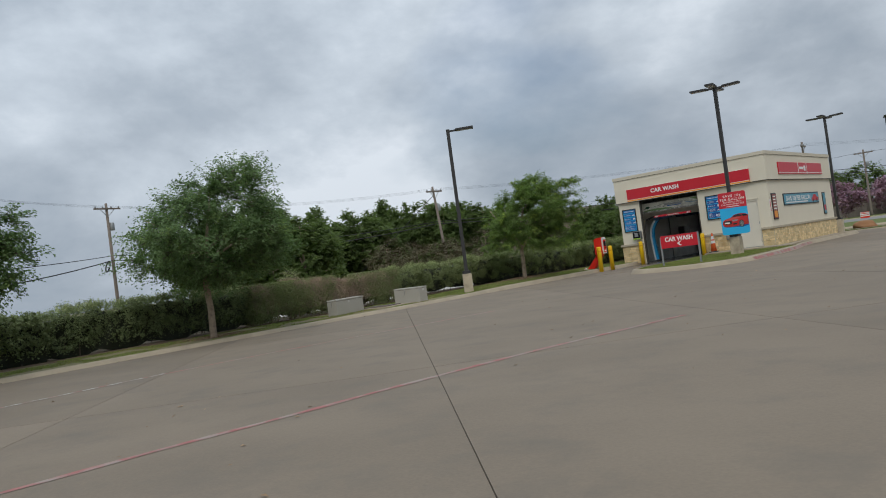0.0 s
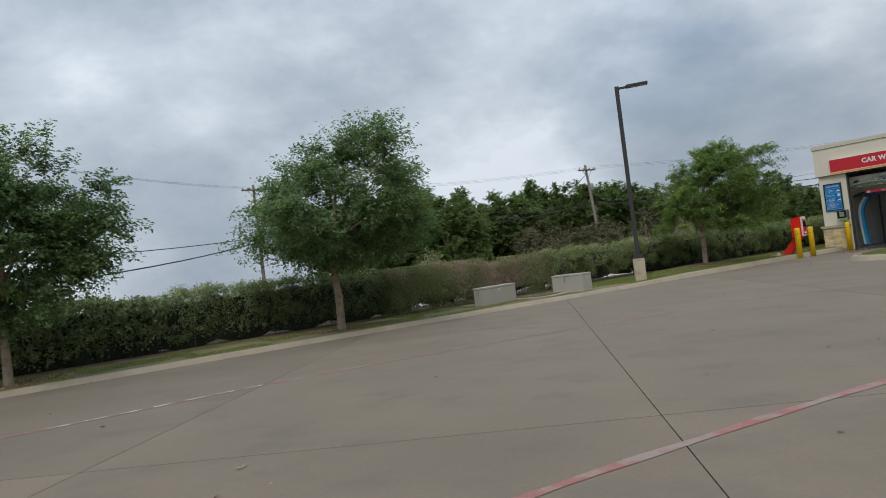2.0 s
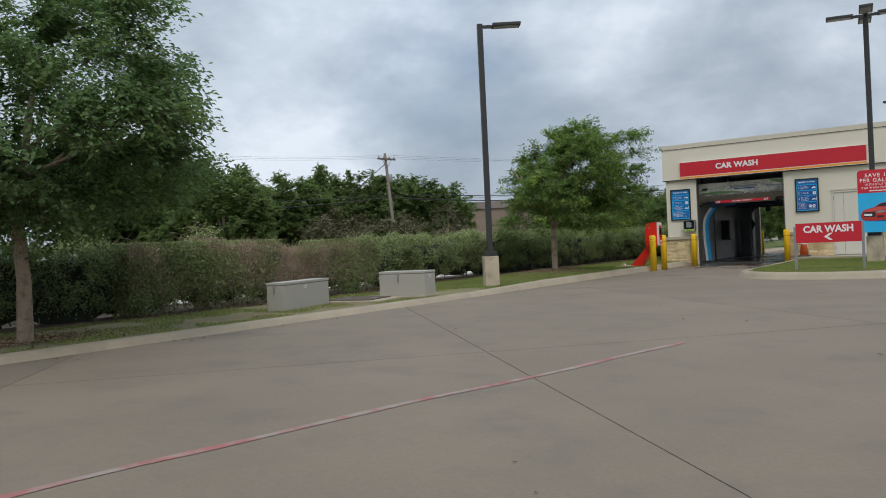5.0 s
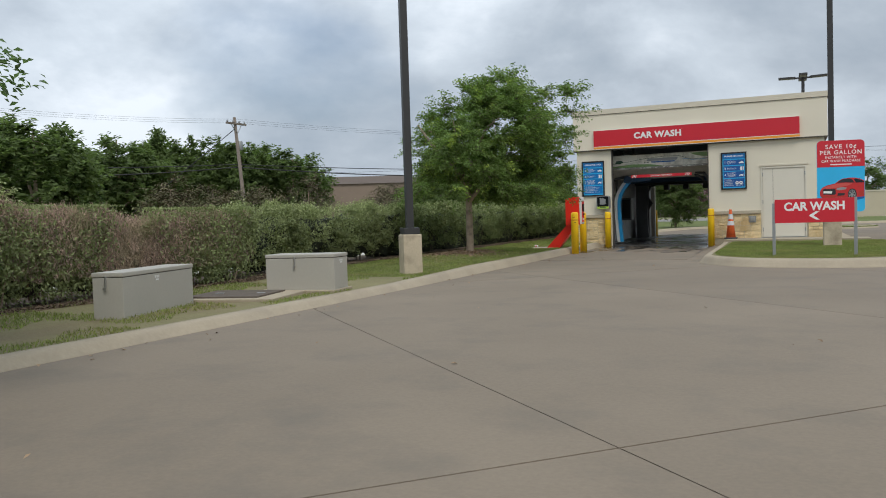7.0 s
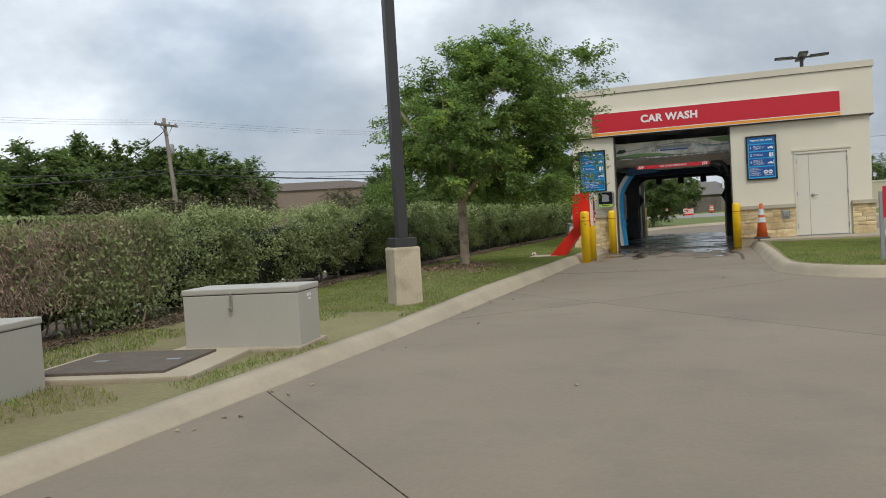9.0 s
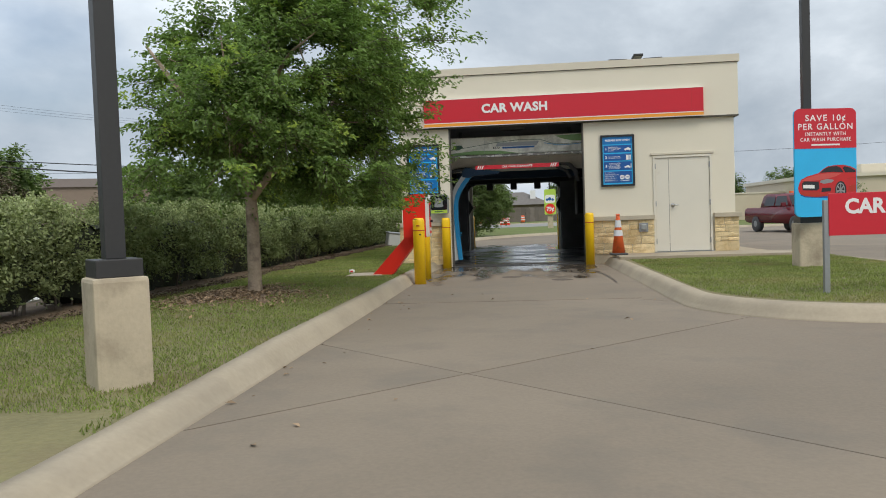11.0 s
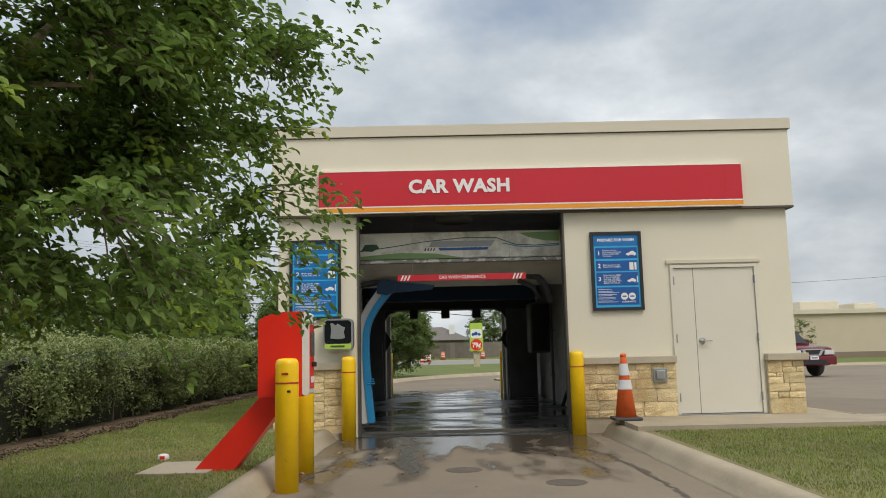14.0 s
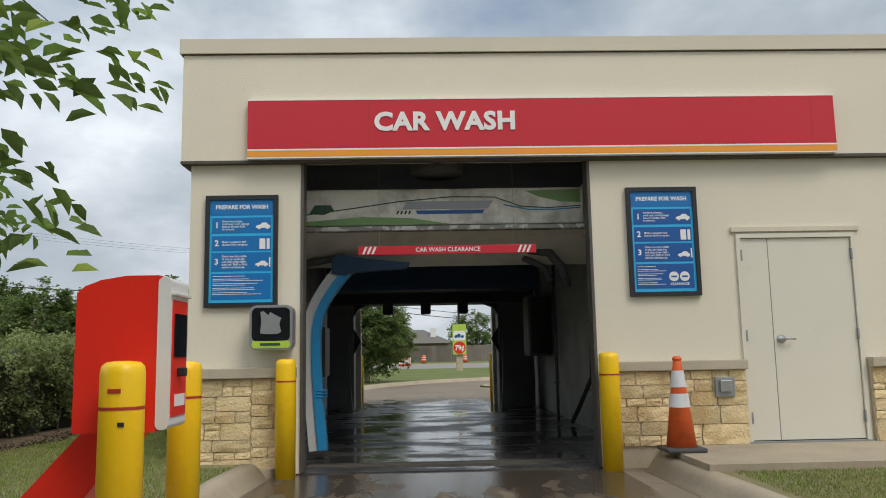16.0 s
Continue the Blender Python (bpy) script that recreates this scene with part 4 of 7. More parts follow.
for x in (-1.74, 1.46):
    bollard(x, YB + 0.45, G, 0.98, 0.09, "yellow plastic bollard at the bay exit")
b1 = bollard(-1.70, -4.35, G, 0.965, 0.105, "scuffed yellow bollard in front of the pay kiosk")
part("tape_mark", boxes((-0.03, 0.03, -0.108, -0.1, 1.035, 1.055)), M_REDTAPE, b1)
part("scratch", boxes((0.02, 0.05, -0.106, -0.1, 0.88, 0.9)), M_BLACK, b1)
bollard(-1.74, -3.2, G, 0.955, 0.1, "yellow bollard behind the pay kiosk")
bollard(-1.62, -0.22, G, 0.95, 0.1, "yellow bollard at the bay entrance")
bollard(1.64, -0.22, G, 0.955, 0.1, "yellow bollard at the bay entrance beside the stone base")

# ---------------------------------------------------------------- signs on the front
ban = thing("fascia_sign", "long red fascia sign with white lettering and an orange stripe", "sign")
part("panel", boxes((-2.05, 4.22, -0.16, -0.087, 3.13, 3.655, 0.005)), M_RED, ban)
part("white_stripe", boxes((-2.05, 4.22, -0.163, -0.087, 3.113, 3.13)), M_WHITE, ban)
part("orange_stripe", boxes((-2.05, 4.22, -0.163, -0.087, 3.045, 3.111)), M_ORANGE, ban)
part("white_stripe", boxes((-2.05, 4.22, -0.163, -0.087, 3.03, 3.043)), M_WHITE, ban)
part("top_edge", boxes((-2.05, 4.22, -0.163, -0.087, 3.655, 3.664)), M_WHITE, ban)
for x in (-0.78, 0.82, 3.96):
    part("panel_seam", boxes((x, x + 0.004, -0.1615, -0.16, 3.13, 3.655)), M_REDTAPE, ban)
lettering("lettering", "CAR WASH", 0.27, pose(0.03, -0.165, 3.405), M_WHITE, ban, bold=0.04, spacing=1.06, width=1.49, depth=0.006)


def car_icon(parent, x, z, w, y, material):
    s = w / 2
    out = [(-1, 0.1), (-1, 0.35), (-0.75, 0.5), (-0.4, 0.55), (-0.1, 0.85), (0.45, 0.85), (0.75, 0.55), (0.98, 0.45), (1, 0.1)]
    part("car_symbol", prism([(x + a * s, z + b * s) for a, b in out], 0.002, m=pose(0, y, 0)), material, parent)
    for a in (-0.55, 0.6):
        part("car_symbol", lathe([(0.2 * s, 0), (0.2 * s, 0.003)], 12, pose(x + a * s, y - 0.001, z + 0.1 * s, 90)), material, parent)


def wash_sign(x0, x1, z0, z1, clearance):
    e = thing("instruction_sign", "framed blue instruction sign in a black frame on the stucco wall", "sign", "wash instruction signs", at=(x0, -0.0, z0))
    W, H = x1 - x0, z1 - z0
    part("frame", boxes((0, 0.045, -0.05, -0.002, 0, H), (W - 0.045, W, -0.05, -0.002, 0, H), (0.045, W - 0.045, -0.05, -0.002, 0, 0.045), (0.045, W - 0.045, -0.05, -0.002, H - 0.045, H)), M_BLACK, e, "black metal frame")
    part("face", boxes((0.045, W - 0.045, -0.03, -0.002, 0.045, H - 0.045)), M_CYAN, e, "bright blue printed face")
    part("header", boxes((0.05, W - 0.05, -0.033, -0.03, H - 0.21, H - 0.05)), M_BLUE, e)
    y = -0.034
    lettering("lettering", "PREPARE FOR WASH", 0.06, pose(W / 2, y, H - 0.125), M_WHITE, e, bold=0.03, width=W * 0.72, depth=0.001)
    rows = ((H - 0.40, 0.165, "1", "Remove antenna,\nroof rack, roof storage\nbox or similar. Fold\nin mirrors."), (H - 0.585, 0.155, "2", "Make a payment and\nchoose wash program."), (H - 0.80, 0.195, "3", "Drive into the middle\nof the car wash bay\nand stop when lights\nturn red. Shift to Park\nand do not back up."))
    for z, hh, num, txt in rows:
        part("row_panel", boxes((0.07, W - 0.07, -0.033, -0.03, z, z + hh)), M_BLUE2 if clearance else M_BLUE, e)
        lettering("lettering", num, 0.085, pose(0.12, y, z + hh / 2), M_WHITE, e, bold=0.03, depth=0.001)
        lettering("lettering", txt, 0.030, pose(0.175, y, z + hh / 2), M_WHITE, e, bold=0.012, align="LEFT", depth=0.001, line=0.95)
    car_icon(e, W - 0.155, H - 0.355, 0.15, -0.033, M_WHITE)
    for a, b in ((-0.03, 0.03), (0.045, 0.075)):
        part("symbol_bar", boxes((W - 0.16 + a, W - 0.16 + b, -0.035, -0.033, H - 0.57, H - 0.46)), M_WHITE, e)
    car_icon(e, W - 0.165, H - 0.75, 0.13, -0.033, M_WHITE)
    part("symbol_bar", boxes((W - 0.09, W - 0.075, -0.035, -0.033, H - 0.76, H - 0.66)), M_WHITE, e)
    part("row_panel", boxes((0.07, W - 0.07, -0.033, -0.03, 0.08, H - 0.825)), M_BLUE2 if clearance else M_BLUE, e)
    rng = np.random.default_rng(3)
    zz, k = H - 0.85, 0
    while zz > 0.11:
        ww = (0.33 if clearance else 0.56) * rng.uniform(0.55, 1.0)
        part("text_bar", boxes((0.085, 0.085 + ww * W / 0.74, -0.0345, -0.033, zz - 0.0055, zz)), M_WHITE, e)
        zz -= 0.017 if k % 2 else 0.03
        k += 1
    if clearance:
        for dx in (0.47, 0.585):
            part("clearance_disc", lathe([(0.052, 0), (0.052, 0.003)], 20, pose(dx, -0.033, 0.205, 90)), M_WHITE, e)
            part("text_bar", boxes((dx - 0.03, dx + 0.03, -0.038, -0.036, 0.195, 0.213)), M_BLUE2, e)
        lettering("lettering", "CLEARANCE", 0.036, pose(0.53, y, 0.125), M_WHITE, e, bold=0.02, depth=0.001)
    return e


wash_sign(-2.50, -1.745, 1.49, 2.665, False)
wash_sign(1.95, 2.705, 1.53, 2.695, True)

# status display by the bay: grey rounded box with a dark face and a lime strip
disp = thing("status_display", "grey rounded display box with a dark face and a lime strip", "display")
part("housing", prism(rounded(-1.98, -1.55, 1.04, 1.49, 0.07), 0.2, m=pose(0, -0.06, 0)), M_GALV, disp)
part("dark_face", prism(rounded(-1.955, -1.575, 1.13, 1.465, 0.05), 0.006, m=pose(0, -0.26, 0)), M_GLASS_DK, disp)
part("lime_strip", prism(rounded(-1.955, -1.575, 1.06, 1.135, 0.03), 0.006, m=pose(0, -0.26, 0)), M_LIME, disp)
part("lime_text_bar", boxes((-1.87, -1.67, -0.27, -0.266, 1.085, 1.11)), M_DKGREEN, disp)
part("faded_sticker", prism([(-1.87, 1.21), (-1.83, 1.2), (-1.7, 1.2), (-1.66, 1.22), (-1.68, 1.3), (-1.66, 1.36), (-1.72, 1.39), (-1.77, 1.42), (-1.79, 1.39), (-1.84, 1.43), (-1.87, 1.42), (-1.86, 1.33)], 0.004, m=pose(0, -0.266, 0)), M_GALV, disp)
part("bracket", boxes((-1.85, -1.68, -0.06, -0.002, 1.18, 1.36)), M_GALV, disp)

# electrical outlet box on the stone
el = thing("outlet_box", "grey metal outlet box with a flap on the stone base", "outlet box")
part("plate", boxes((2.76, 2.96, -0.115, -0.06, 0.48, 0.68, 0.006)), M_GALV, el)
part("flap", boxes((2.80, 2.92, -0.15, -0.115, 0.53, 0.65, 0.01)), M_STEEL, el)

# traffic cone
cone = thing("traffic_cone", "orange traffic cone with two white collars on a black base", "traffic cone", at=(2.24, -0.52, -0.004))
part("base", boxes((-0.19, 0.19, -0.19, 0.19, 0, 0.045, 0.02)), M_RUBBER, cone)
part("body", lathe([(0.145, 0.04), (0.05, 0.78), (0.036, 0.90), (0.03, 0.91)], 24), M_CONE, cone, "", True)
part("collar", lathe([(0.104, 0.42), (0.086, 0.55)], 24, cap=False), M_REFLECT, cone, "white reflective collar", True)
part("collar", lathe([(0.078, 0.61), (0.058, 0.77)], 24, cap=False), M_REFLECT, cone, "white reflective collar", True)
part("tip", lathe([(0.046, 0.87), (0.046, 0.895), (0.03, 0.90)], 16), M_CONE, cone, "", True)

# pay kiosk: red cabinet leaning over the lane on a slanted leg
kio = thing("pay_kiosk", "red pay kiosk with a white screen front on a slanted leg", "pay kiosk")
out = [(-2.0, 0.61), (-1.59, 0.61), (-1.59, 1.395), (-1.75, 1.395), (-1.88, 1.375), (-1.96, 1.345), (-2.0, 1.31)]
part("cabinet", prism(out, 0.28, m=pose(0, -3.92, 0)), M_REDK, kio, "glossy red cabinet")
part("front_bezel", prism(rounded(-1.59, -1.525, 0.62, 1.385, 0.03), 0.29, m=pose(0, -3.915, 0)), M_WHITEPL, kio, "white plastic front")
part("front_face", boxes((-1.525, -1.519, -4.18, -3.94, 0.68, 1.27)), M_REDK, kio)
part("screen", boxes((-1.519, -1.513, -4.16, -3.96, 0.98, 1.2)), M_GLASS_DK, kio, "dark screen")
part("card_slot", boxes((-1.519, -1.475, -4.1, -4.06, 0.88, 0.925, 0.008)), M_BLACK, kio)
part("brand_shape", boxes((-1.519, -1.515, -4.13, -3.97, 0.73, 0.79)), M_WHITE, kio)
part("hood", boxes((-1.58, -1.5, -4.2, -3.92, 1.29, 1.31, 0.006)), M_WHITEPL, kio)
part("leg", prism([(-2.0, 0.62), (-1.72, 0.62), (-2.26, -0.07), (-2.64, -0.07)], 0.26, m=pose(0, -3.78, 0)), M_REDK, kio, "slanted red leg")
kpad = tagged(part("kiosk_pad", boxes((-3.1, -2.45, -4.25, -3.45, -0.2, -0.045, 0.004)), M_KERB), "small concrete pad under the pay kiosk", "concrete pad", kind="structure")

# ---------------------------------------------------------------- lamp posts and free-standing signs


def lamp_post(x, y, top, heads, base_top=0.66, turn=0.0, z0=-0.07, label="", half=0.205):
    e = thing("street_lamp", label, "street lamp", "lot lamps", at=(x, y, 0))
    e.rotation_euler = (0, 0, radians(turn))
    bm = boxes((-half, half, -half, half, z0 - 0.2, base_top, 0.03))
    part("base", bm, M_BASE, e, "square weathered concrete base")
    part("base_cover", boxes((0.03 - half, half - 0.03, 0.03 - half, half - 0.03, base_top, base_top + 0.12, 0.008)), M_POLE, e)
    bm = bmesh.new()
    box(bm, -0.065, 0.065, -0.065, 0.065, base_top + 0.12, top, 0.006)
    part("pole", bm, M_POLE, e, "square dark bronze pole")
    for a in heads:
        hd = part("head", boxes((0.30, 1.0, -0.17, 0.17, -0.10, -0.02, 0.015)), M_POLE, e, "flat shoebox lamp head")
        hd.location, hd.rotation_euler = (0, 0, top), (0, radians(-1.5), radians(a))
        part("arm", boxes((0.04, 0.32, -0.035, 0.035, -0.11, -0.04)), M_POLE, hd)
        part("lens", boxes((0.36, 0.95, -0.13, 0.13, -0.106, -0.1)), M_GALV, hd)
    return e


lamp_a = lamp_post(-2.565, -13.26, 6.36, (-4,), base_top=0.635, turn=42, half=0.18, z0=-0.1, label="dark bronze lamp post with one flat head on concrete")
lamp_b = lamp_post(4.87, -4.62, 6.95, (8, 98, 188, 278), label="tall lamp post with four flat heads beside the grass island")
lamp_c = lamp_post(4.55, 12.6, 6.75, (0, 90, 180, 270), label="tall lamp post with four flat heads behind the car wash")
lamp_d = lamp_post(2.15, 42.0, 9.0, (103, 283), z0=-0.1, base_top=0.9, label="lamp post on the lawn carrying a lime sale sign")

sale = thing("savings_sign", "tall red and blue savings sign fixed to a lamp post", "sign")
sale.matrix_basis = pose(5.05, -4.9, 0, 0, 0, 13) @ Matrix.Diagonal((1.12, 1, 1, 1)) @ pose(-5.05, 4.9, 0)
SX0, SX1, SZ0, SZ1, SY = 4.57, 5.53, 0.76, 2.50, -4.9
part("panel", prism(rounded(SX0, SX1, SZ0, SZ1, 0.09), 0.03, m=pose(0, SY, 0)), M_CYAN, sale, "sky blue panel")
top_r = [(SX1, 1.86)] + rounded(SX0, SX1, SZ0, SZ1, 0.09)[:12] + [(SX0, 1.86)]
part("header", prism(top_r, 0.004, m=pose(0, SY - 0.03, 0)), M_RED, sale, "red header")
for txt, z, size, w in (("SAVE 10¢", 2.345, 0.14, 0.62), ("PER GALLON", 2.205, 0.14, 0.84), ("INSTANTLY WITH", 2.09, 0.082, 0.62), ("CAR WASH PURCHASE", 2.0, 0.082, 0.78)):
    lettering("lettering", txt, size, pose(5.05, SY - 0.037, z), M_WHITE, sale, bold=0.012, width=w, depth=0.001, spacing=1.2)
part("text_bar", boxes((4.83, 5.27, SY - 0.037, SY - 0.034, 1.905, 1.93)), M_WHITE, sale)
# the printed car: flat coloured shapes


def printed(name, pts, layer, m, label=""):
    """A flat shape on the panel; points are in hundredths of its width from the lower left corner."""
    part(name, prism([(SX0 + px * 0.0096, SZ0 + pz * 0.0096) for px, pz in pts], 0.0012, m=pose(0, SY - 0.03 - 0.0014 * layer, 0)), m, sale, label)


def oval(cx, cz, rx, rz, a0=0.0, a1=360.0, n=20):
    return [(cx + rx * math.cos(radians(a0 + (a1 - a0) * k / n)), cz + rz * math.sin(radians(a0 + (a1 - a0) * k / n))) for k in range(n if a1 - a0 >= 360 else n + 1)]


printed("printed_shadow", [(8, 37), (16, 33), (60, 30), (78, 28), (98, 33), (99, 38), (12, 41)], 0, M_BLUE2)
printed("printed_car", [(6, 42), (5, 49), (7, 57), (10, 63), (20, 68), (38, 73), (46, 80), (53, 84), (66, 86), (78, 86), (90, 83), (99, 78), (99, 38), (84, 37), (62, 35), (34, 33), (16, 35), (9, 38)], 1, M_CAR_RED, "flat picture of a red car")
printed("printed_bonnet", [(10, 61), (20, 66), (38, 71), (58, 73), (75, 72), (66, 67), (44, 62), (24, 60)], 2, M_CAR_HI)
printed("printed_windscreen", [(40, 73.5), (48, 80), (55, 83.5), (67, 84.5), (74, 81), (79, 73), (60, 74.5)], 2, M_BLACK)
printed("printed_window", [(81, 73), (77, 81), (80, 83.5), (90, 81), (98, 76), (98, 73)], 2, M_GLASS_DK)
printed("printed_grille", [(12, 45), (11, 56), (14, 60), (38, 59), (39, 47), (35, 44)], 2, M_BLACK)
printed("printed_plate", [(13, 48.5), (13, 54), (31, 53.5), (31, 47.5)], 3, M_WHITE)
printed("printed_lamp", [(40, 57), (41, 60.5), (52, 63), (63, 61), (59, 57), (47, 55)], 2, M_GALV)
printed("printed_intake", [(42, 41), (43, 48), (58, 48), (57, 42)], 2, M_BLACK)
printed("printed_bumper", [(9, 38), (8, 43), (36, 42), (40, 38), (60, 39), (62, 35.5), (34, 33.5), (16, 35.5)], 2, M_REDTAPE)
printed("printed_sill", [(85, 41), (87, 50), (98.5, 53), (98.5, 41)], 2, M_REDTAPE)
printed("printed_door_line", [(84, 62), (85, 63.2), (98.5, 65), (98.5, 63.8)], 2, M_REDTAPE)
printed("printed_wheel", oval(73.5, 43.5, 9.2, 15.2), 3, M_BLACK)
printed("printed_rim", oval(73, 43.5, 7.2, 12.6), 4, M_GALV)
for k in range(7):
    a = 360 / 7 * k + 12
    printed("printed_spoke_gap", [(73 + 6.2 * math.cos(radians(a + d)) * r, 43.5 + 11.2 * math.sin(radians(a + d)) * r) for d, r in ((-15, 1.0), (15, 1.0), (8, 0.32), (-8, 0.32))], 5, M_BLACK)
for z in (1.1, 2.1):
    part("bracket", boxes((4.80, 4.94, SY, SY + 0.22, z, z + 0.05)), M_GALV, sale)

arrow = thing("direction_sign", "low red direction sign with a white arrow on two posts", "sign", at=(0, -8.9, 0))
part("panel", boxes((3.62, 5.07, -0.03, 0, 0.595, 1.075, 0.004)), M_RED, arrow)
for x in (3.60, 5.09):
    part("post", boxes((x - 0.03, x + 0.03, -0.02, 0.04, -0.25, 1.0 if x < 4 else 1.08, 0.005)), M_GALV, arrow, "weathered grey post")
lettering("lettering", "CAR WASH", 0.23, pose(4.35, -0.032, 0.915), M_WHITE, arrow, bold=0.035, width=1.1, depth=0.002)
part("arrow", prism([(4.25, 0.735), (4.38, 0.82), (4.45, 0.82), (4.34, 0.735), (4.45, 0.65), (4.38, 0.65)], 0.003, m=pose(0, -0.03, 0)), M_WHITE, arrow)

# posters on the side wall
XS = XR + 0.002


def poster(y0, y1, z0, z1, label, face, frame_m=M_BLACK, proud=0.035):
    e = thing("wall_poster", label, "poster", "side wall posters")
    part("backing", boxes((XS, XS + proud, y0, y1, z0, z1, 0.004)), frame_m, e)
    part("face", boxes((XS + proud, XS + proud + 0.003, y0 + 0.05, y1 - 0.05, z0 + 0.05, z1 - 0.05)), face, e)
    return e


XF = XS + E1
sb = thing("side_fascia_sign", "faded red sign panels with a white mark on the stucco band", "sign")
for y0, y1 in ((1.55, 4.55), (4.62, 5.95), (6.02, 8.65)):
    part("panel", boxes((XF, XF + 0.05, y0, y1, 3.27, 3.84, 0.005)), M_RED, sb)
    part("white_stripe", boxes((XF, XF + 0.054, y0, y1, 3.32, 3.345)), M_WHITE, sb)
for y in (4.56, 5.96):
    part("white_divider", boxes((XF, XF + 0.055, y, y + 0.05, 3.27, 3.84)), M_WHITE, sb)
part("brand_shape", boxes((XF + 0.05, XF + 0.056, 4.75, 5.4, 3.5, 3.63)), M_WHITE, sb)
part("brand_shape", prism(rounded(-0.15, 0.15, -0.13, 0.13, 0.08), 0.006, m=pose(XF + 0.05, 5.62, 3.56, 0, 0, 90)), M_WHITE, sb)
p1 = poster(2.0, 7.75, 1.75, 2.33, "long pale blue savings banner on the side wall", M_TEAL)
lettering("lettering", "SAVE 10¢ PER GALLON", 0.32, pose(XS + 0.04, 4.3, 2.07, 0, 0, 90), M_WHITE, p1, bold=0.03, width=3.9, depth=0.001)
part("text_bar", boxes((XS + 0.038, XS + 0.041, 2.3, 5.8, 1.85, 1.91)), M_WHITE, p1)
part("printed_car", prism([(6.45, 1.88), (7.6, 1.88), (7.62, 2.02), (7.4, 2.07), (7.2, 2.2), (6.85, 2.2), (6.65, 2.06), (6.46, 2.0)], 0.004, m=pose(XS + 0.042, 0, 0, 0, 0, 90)), M_RED, p1)
for y in (6.7, 7.35):
    part("printed_wheel", lathe([(0.09, 0), (0.09, 0.004)], 16, pose(XS + 0.043, y, 1.9, 0, 90)), M_BLACK, p1)
p2 = poster(0.32, 0.95, 1.15, 2.38, "narrow brown food poster on the side wall", M_FOOD)
part("picture_block", prism(rounded(0.42, 0.85, 1.25, 1.55, 0.1), 0.003, m=pose(XS + 0.041, 0, 0, 0, 0, 90)), M_ORANGE, p2)
for z in (1.62, 1.76, 1.9, 2.04, 2.18):
    part("text_bar", boxes((XS + 0.038, XS + 0.041, 0.43 + 0.02 * (z > 1.8), 0.84 - 0.05 * (z > 2), z, z + 0.07)), M_WHITE, p2)
p3 = poster(-0.0 + 0.02, 0.2, 1.5, 2.1, "small red sticker on the side wall", M_RED, M_WHITE, 0.01)
p4 = poster(8.5, 9.0, 1.1, 2.28, "narrow blue poster in a dark frame on the side wall", M_TEAL)
part("picture_block", boxes((XS + 0.038, XS + 0.041, 8.6, 8.9, 1.3, 1.6)), M_RED, p4)

# utility cabinets by the kerb
def utility_cabinet(at, turn, w, d, top, base, label):
    """A pad-mounted cabinet; its lower right front corner stands at the given place, w across its front and d deep."""
    e = thing("utility_cabinet", label, "utility cabinet", "utility cabinets", at=(at[0], at[1], 0))
    e.rotation_euler = (0, 0, radians(turn))
    x0, x1, y0, y1 = -w, 0.0, 0.0, d
    part("body", boxes((x0 + 0.008, x1 - 0.008, y0 + 0.008, y1 - 0.008, base, top - 0.058, 0.01)), M_CAB, e)
    part("lid", boxes((x0, x1, y0, y1, top - 0.052, top, 0.012)), M_CAB, e, "shallow overhanging lid")
    part("lid_seam", boxes((x0 + 0.011, x1 - 0.011, y0 + 0.011, y1 - 0.011, top - 0.06, top - 0.05)), M_GROOVE_SHADE, e)
    part("pad", boxes((x0 - 0.1, x1 + 0.02, y0 - 0.1, y1 + 0.1, base - 0.2, base + 0.02, 0.012)), M_KERB, e, "concrete pad")
    hs = part("hasp", boxes((x0 + w * 0.42, x0 + w * 0.42 + 0.022, y0 - 0.01, y0 + 0.012, top - 0.17, top - 0.04, 0.004)), M_STEEL, e, "small bright steel hasp")
    part("padlock", lathe([(0.02, 0), (0.02, 0.02)], 10, pose(x0 + w * 0.42 + 0.011, y0 - 0.012, top - 0.185, 90)), M_STEEL, hs)
    for k in range(3):
        part("label_mark", boxes((x1 - 0.009, x1 - 0.005, d * 0.42 + 0.04 * k, d * 0.42 + 0.04 * k + 0.022, top - 0.115, top - 0.085)), M_WHITEPL, e)
    part("label_bar", boxes((x1 - 0.009, x1 - 0.005, d * 0.42 + 0.02, d * 0.42 + 0.09, top - 0.145, top - 0.128)), M_WHITEPL, e)
    return e


utility_cabinet((-3.05, -19.70), 13.5, 0.40, 1.63, 0.41, -0.15, "low grey-green utility cabinet on a concrete pad")
utility_cabinet((-2.246, -16.462), 8.3, 1.13, 0.52, 0.44, -0.11, "wide grey-green utility cabinet near the kerb")

vault = thing("utility_vault", "concrete vault pad with a dark flat lid between the cabinets", "utility vault", at=(-3.3, -17.35, 0))
vault.rotation_euler = (0, 0, radians(12))
part("pad", boxes((-0.72, 0.78, -0.62, 0.62, -0.3, -0.085, 0.015)), M_KERB, vault, "pale concrete pad")
part("lid", boxes((-0.58, 0.5, -0.48, 0.48, -0.09, -0.062, 0.006)), M_IRON, vault, "dark flat lid")
for x in (-0.35, 0.28):
    part("lift_bar", boxes((x, x + 0.12, -0.03, 0.03, -0.064, -0.056, 0.003)), M_GALV, vault)

# ---------------------------------------------------------------- planting


